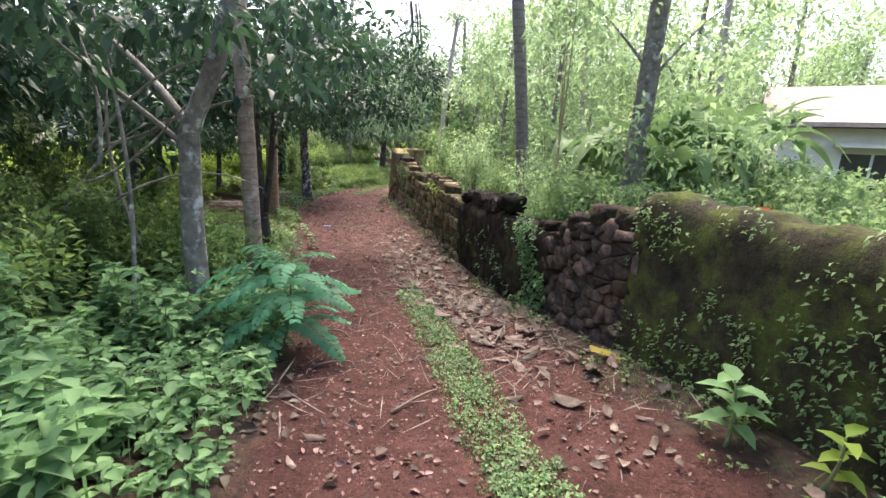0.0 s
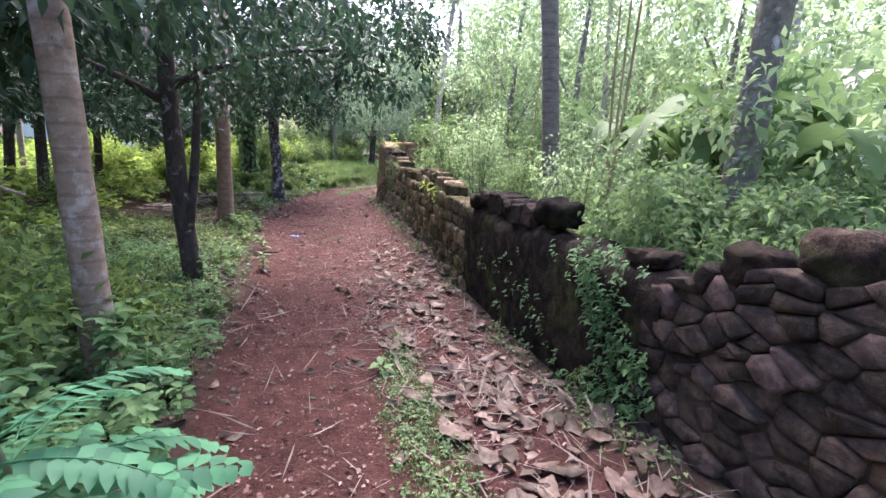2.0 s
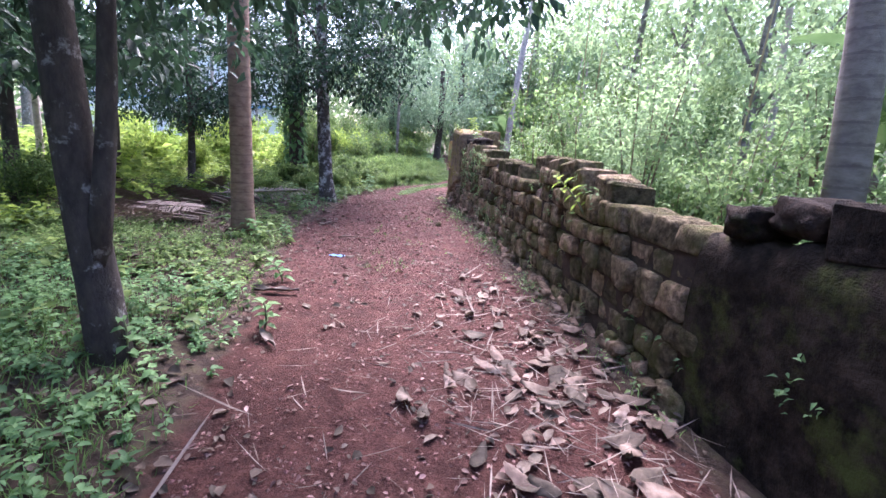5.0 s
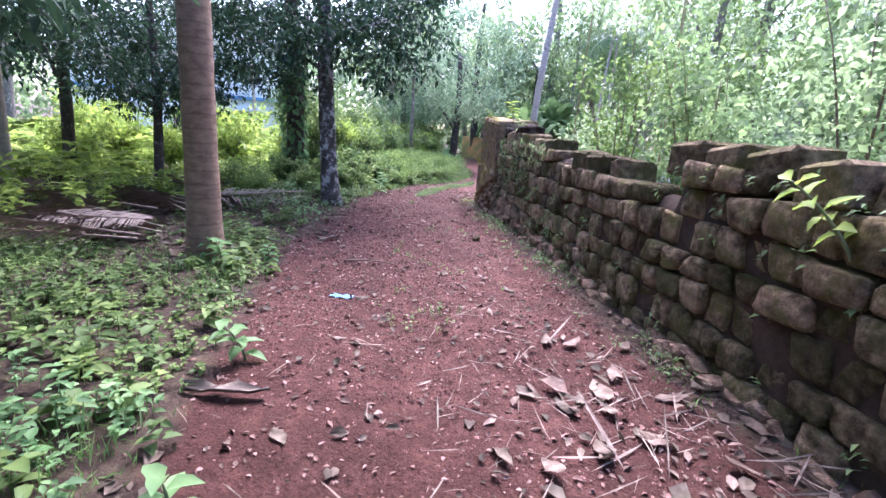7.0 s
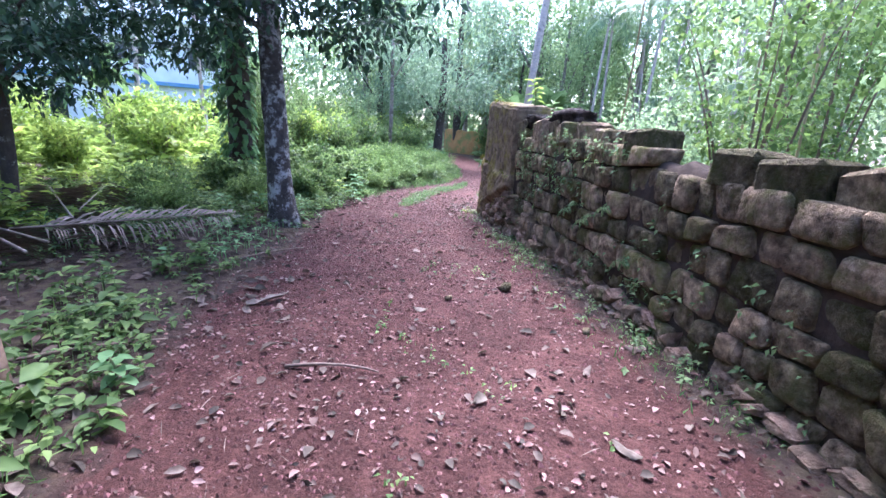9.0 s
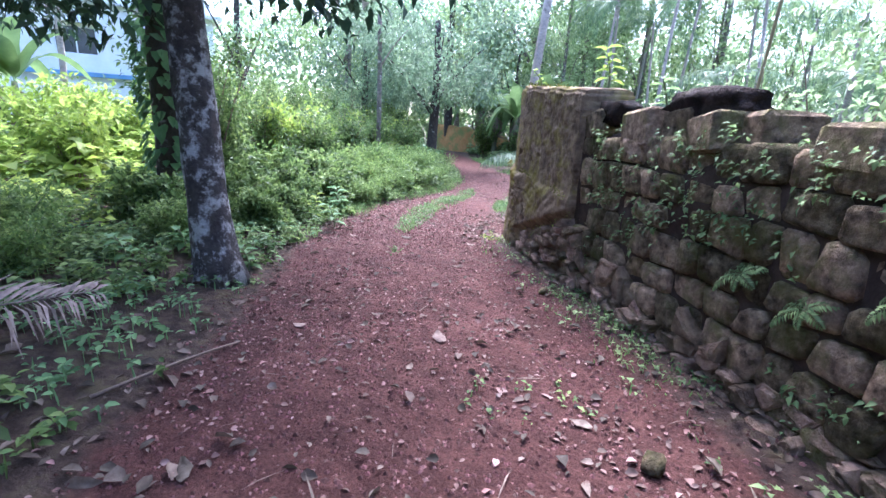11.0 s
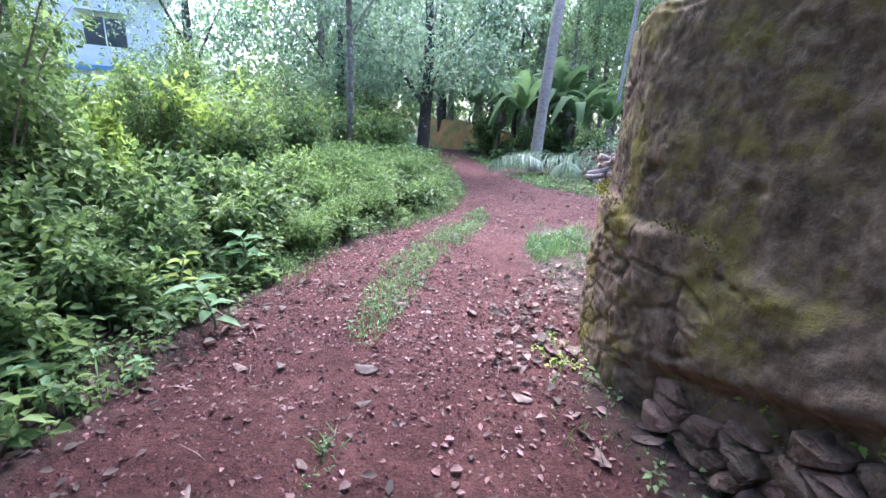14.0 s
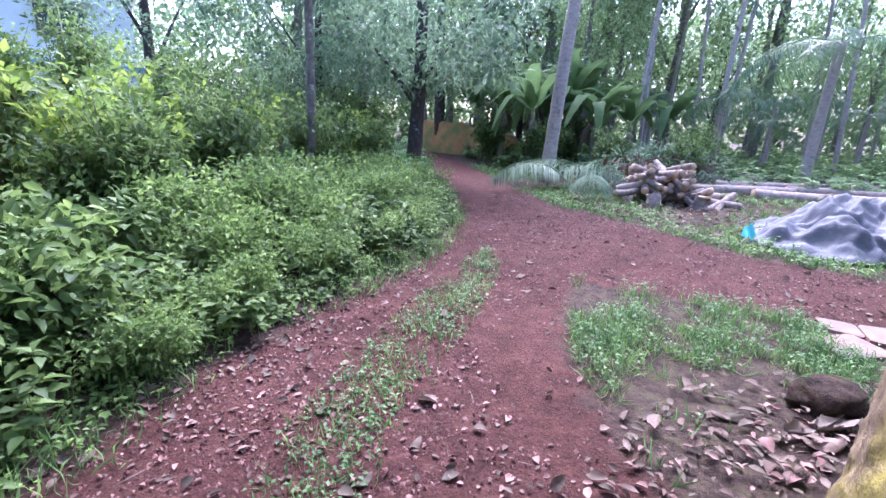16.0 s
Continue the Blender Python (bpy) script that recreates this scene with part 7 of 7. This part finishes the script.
def fern(label, n=7):
    root = tagged(new("fern"), label, "fern", "ferns on the wall")
    for k in range(n):
        ob = new("frond", FERN)
        ob.parent = root
        ob.matrix_local = Euler((0, -0.2 + 0.1 * (k % 3), k * 6.28 / n)).to_matrix().to_4x4() @ Matrix.Scale(0.7 + 0.12 * (k % 4), 4)
    return root


f0 = fern("green fern growing out of the wall")
for k, (y, z) in enumerate(((15.7, -0.05), (16.1, -0.25), (15.3, -0.45), (16.5, -0.2), (6.1, -0.55))):
    p = wall_point(np.array(y), z, 0.03)
    m = Matrix.Translation([float(a) for a in p]) @ Euler((0, radians(-50), 0)).to_matrix().to_4x4() @ Matrix.Scale(0.42, 4)
    if k == 0:
        f0.matrix_basis = m
    else:
        keep_ = tuple(f0.scale)
        f0.scale = (1, 1, 1)
        copy_thing(f0, m)
        f0.scale = keep_


place(leafy_plant("young_plant", "bright broad-leaved young plant at the wall foot", 0.42, 13, 0.22, LEAF_HERB, 1), 1.72, 2.35, -0.02)
place(leafy_plant("young_plant", "small broad-leaved seedling at the wall foot", 0.35, 9, 0.16, LEAF_LIME_SUN, 2), 1.95, 1.95, -0.02)
place(leafy_plant("young_plant", "small green seedling beside the mossy wall", 0.3, 8, 0.13, LEAF_HERB, 3), 1.78, 1.7, -0.02)
place(leafy_plant("young_plant", "low green seedling among the dry leaves", 0.12, 8, 0.14, LEAF_HERB, 4), -0.55, 6.45, -0.02)
place(leafy_plant("young_plant", "broad-leaved seedling at the edge of the track", 0.4, 9, 0.2, LEAF_HERB, 5), -5.15, 20.6, -0.02)
place(leafy_plant("young_plant", "bright seedling on the edge of the bank", 0.4, 9, 0.16, LEAF_LIME_SUN, 6), -5.6, 20.75, -0.02)
wp = leafy_plant("young_plant", "bright green shoot growing from the wall", 0.5, 12, 0.15, LEAF_LIME_SUN, 7)
wp.matrix_basis = Matrix.Translation([float(a) for a in wall_point(np.array(11.05), 0.12, 0.0)]) @ Euler((radians(-8), radians(-40), 0)).to_matrix().to_4x4()
ep = leafy_plant("young_plant", "yellow-green seedling on the wall end", 0.18, 9, 0.09, LEAF_LIME_SUN, 8)
ep.matrix_basis = Matrix.Translation([float(a) for a in wall_point(np.array(19.95), 1.1, -0.1)])
ep2 = leafy_plant("young_plant", "pale green seedling on top of the wall end", 0.4, 14, 0.16, LEAF_LIME_SUN, 9)
ep2.matrix_basis = Matrix.Translation([float(a) for a in wall_point(np.array(18.75), 0.98, -0.3)])
ep3 = leafy_plant("young_plant", "green seedling between the wall stones", 0.4, 12, 0.14, LEAF_MID, 10)
ep3.matrix_basis = Matrix.Translation([float(a) for a in wall_point(np.array(17.75), 0.6, -0.25)])

# feathery sapling that leans over the track
FEATHER = frond_mesh(0.72, 0.12, LEAF_FERNY, 13, 0.5, "compound_leaf", 0.062, 0.08, True)
feather = tagged(new("sapling"), "bluish-green sapling with feathery compound leaves", "sapling")
part("stem", Geo().add(*tube(curve_path((0, 0, 0), (0.12, -0.1, 0.80), (0.05, 0, 0), 8), np.linspace(0.014, 0.006, 8), 6)), STEM, feather)
rf = random.Random(4)
for k in range(26):
    ob = new("compound_leaf", FEATHER)
    ob.parent = feather
    zz = 0.2 + 0.58 * k / 25
    ob.matrix_local = Matrix.Translation((0.12 * zz / 0.72, -0.1 * zz / 0.72, zz)) @ Euler((rf.uniform(-0.3, 0.3), rf.uniform(-0.35, 0.25), k * 2.4)).to_matrix().to_4x4() @ Matrix.Scale(rf.uniform(0.7, 1.05), 4)
place(feather, -1.5, 3.95, -0.03, s=1.15)

# bare climbers and creepers in the left thicket
for p0, p1, b, r_ in (((-2.6, 3.5, -0.3), (-2.9, 3.9, 2.5), (0.15, 0, 0), 0.014), ((-2.7, 3.6, 0.9), (-1.85, 4.6, 0.95), (0, 0, 0.2), 0.008), ((-3.4, 4.4, 1.3), (-2.3, 4.9, 2.1), (0, 0, -0.15), 0.016), ((-2.9, 4.2, 0.4), (-3.2, 4.6, 2.4), (-0.2, 0, 0), 0.012), ((-3.6, 5.0, 1.2), (-2.2, 5.3, 1.9), (0, 0, 0.1), 0.02), ((-2.9, 3.7, 1.3), (-2.1, 4.1, 2.1), (0, 0, 0.15), 0.012), ((-3.2, 4.0, 1.0), (-2.2, 3.9, 1.7), (0, 0, -0.1), 0.010), ((-3.6, 4.2, 0.7), (-2.6, 4.4, 1.6), (0, 0, 0.2), 0.010), ((-2.75, 3.6, 1.2), (-3.1, 3.9, 2.4), (0.1, 0, 0), 0.013)):
    tagged(part("creeper", Geo().add(*tube(curve_path(p0, p1, b, 10), np.linspace(r_ * 1.3, r_ * 0.8, 10), 6, 0.1)), BARK_PALE), "thin bare creeper stem in the thicket", "creeper", "creepers")
# withered strands that hang over the track
hang = tagged(new("hanging_frond"), "withered dark strands hanging from a palm", "palm frond")
for k in range(14):
    a, b = rf.uniform(-0.2, 0.2), rf.uniform(-0.2, 0.2)
    part("strand", Geo().add(*tube(curve_path((-1.3 + a, 15 + b, 5.6), (-1.25 + a * 1.6, 15 + b, rf.uniform(3.3, 4.2)), (0.05, 0, 0), 6), np.linspace(0.02, 0.008, 6), 5)), BARK_DARK, hang)

litter("wood_chips", "pale chips and dry leaves over the clearing", 9000, (-1, 13, 27, 40), lambda x, y: (track_mask(x, y) < 0.5) * (x > right_edge(y) + 0.6) * patchy(x, y, 21, 0.6, -0.3), 0.12, 49, DRY_LEAF, (0.2, 0.6), 0.04, "wood chips")
# red-brown heap of palm husks beside the logs
hp_ = tagged(new("husk_heap"), "reddish heap of palm husks beside the logs", "husk heap")
part("husks", Geo().add(*leaves(np.array([0.9, 32.2, -0.9]) + rand_dirs(260) * rng.random((260, 1)) ** 0.4 * [0.75, 0.5, 0.8], rand_dirs(260, 0.3), rand_dirs(260, 1.0), rng.uniform(0.15, 0.4, 260), rng.uniform(0.05, 0.12, 260), 0.1)), HUSK, hp_)

# red flowers in the garden
for x, y, z in ((3.4, 5.3, 0.55), (3.6, 5.1, 0.9), (3.7, 5.5, 0.45), (3.9, 5.2, 0.5), (3.5, 4.9, 0.3)):
    fl = tagged(new("flower"), "small red blossom in the garden", "flower", "red flowers")
    part("stalk", Geo().add(*tube(np.array([(x, y, float(ground_z(x, y))), (x, y, z)]), [0.006, 0.005], 5)), STEM, fl)
    d = rand_dirs(14)
    part("petals", Geo().add(*leaves(np.tile([x, y, z], (14, 1)), d, rand_dirs(14), np.full(14, 0.09), np.full(14, 0.06), 0.1)), FLOWER_RED, fl)
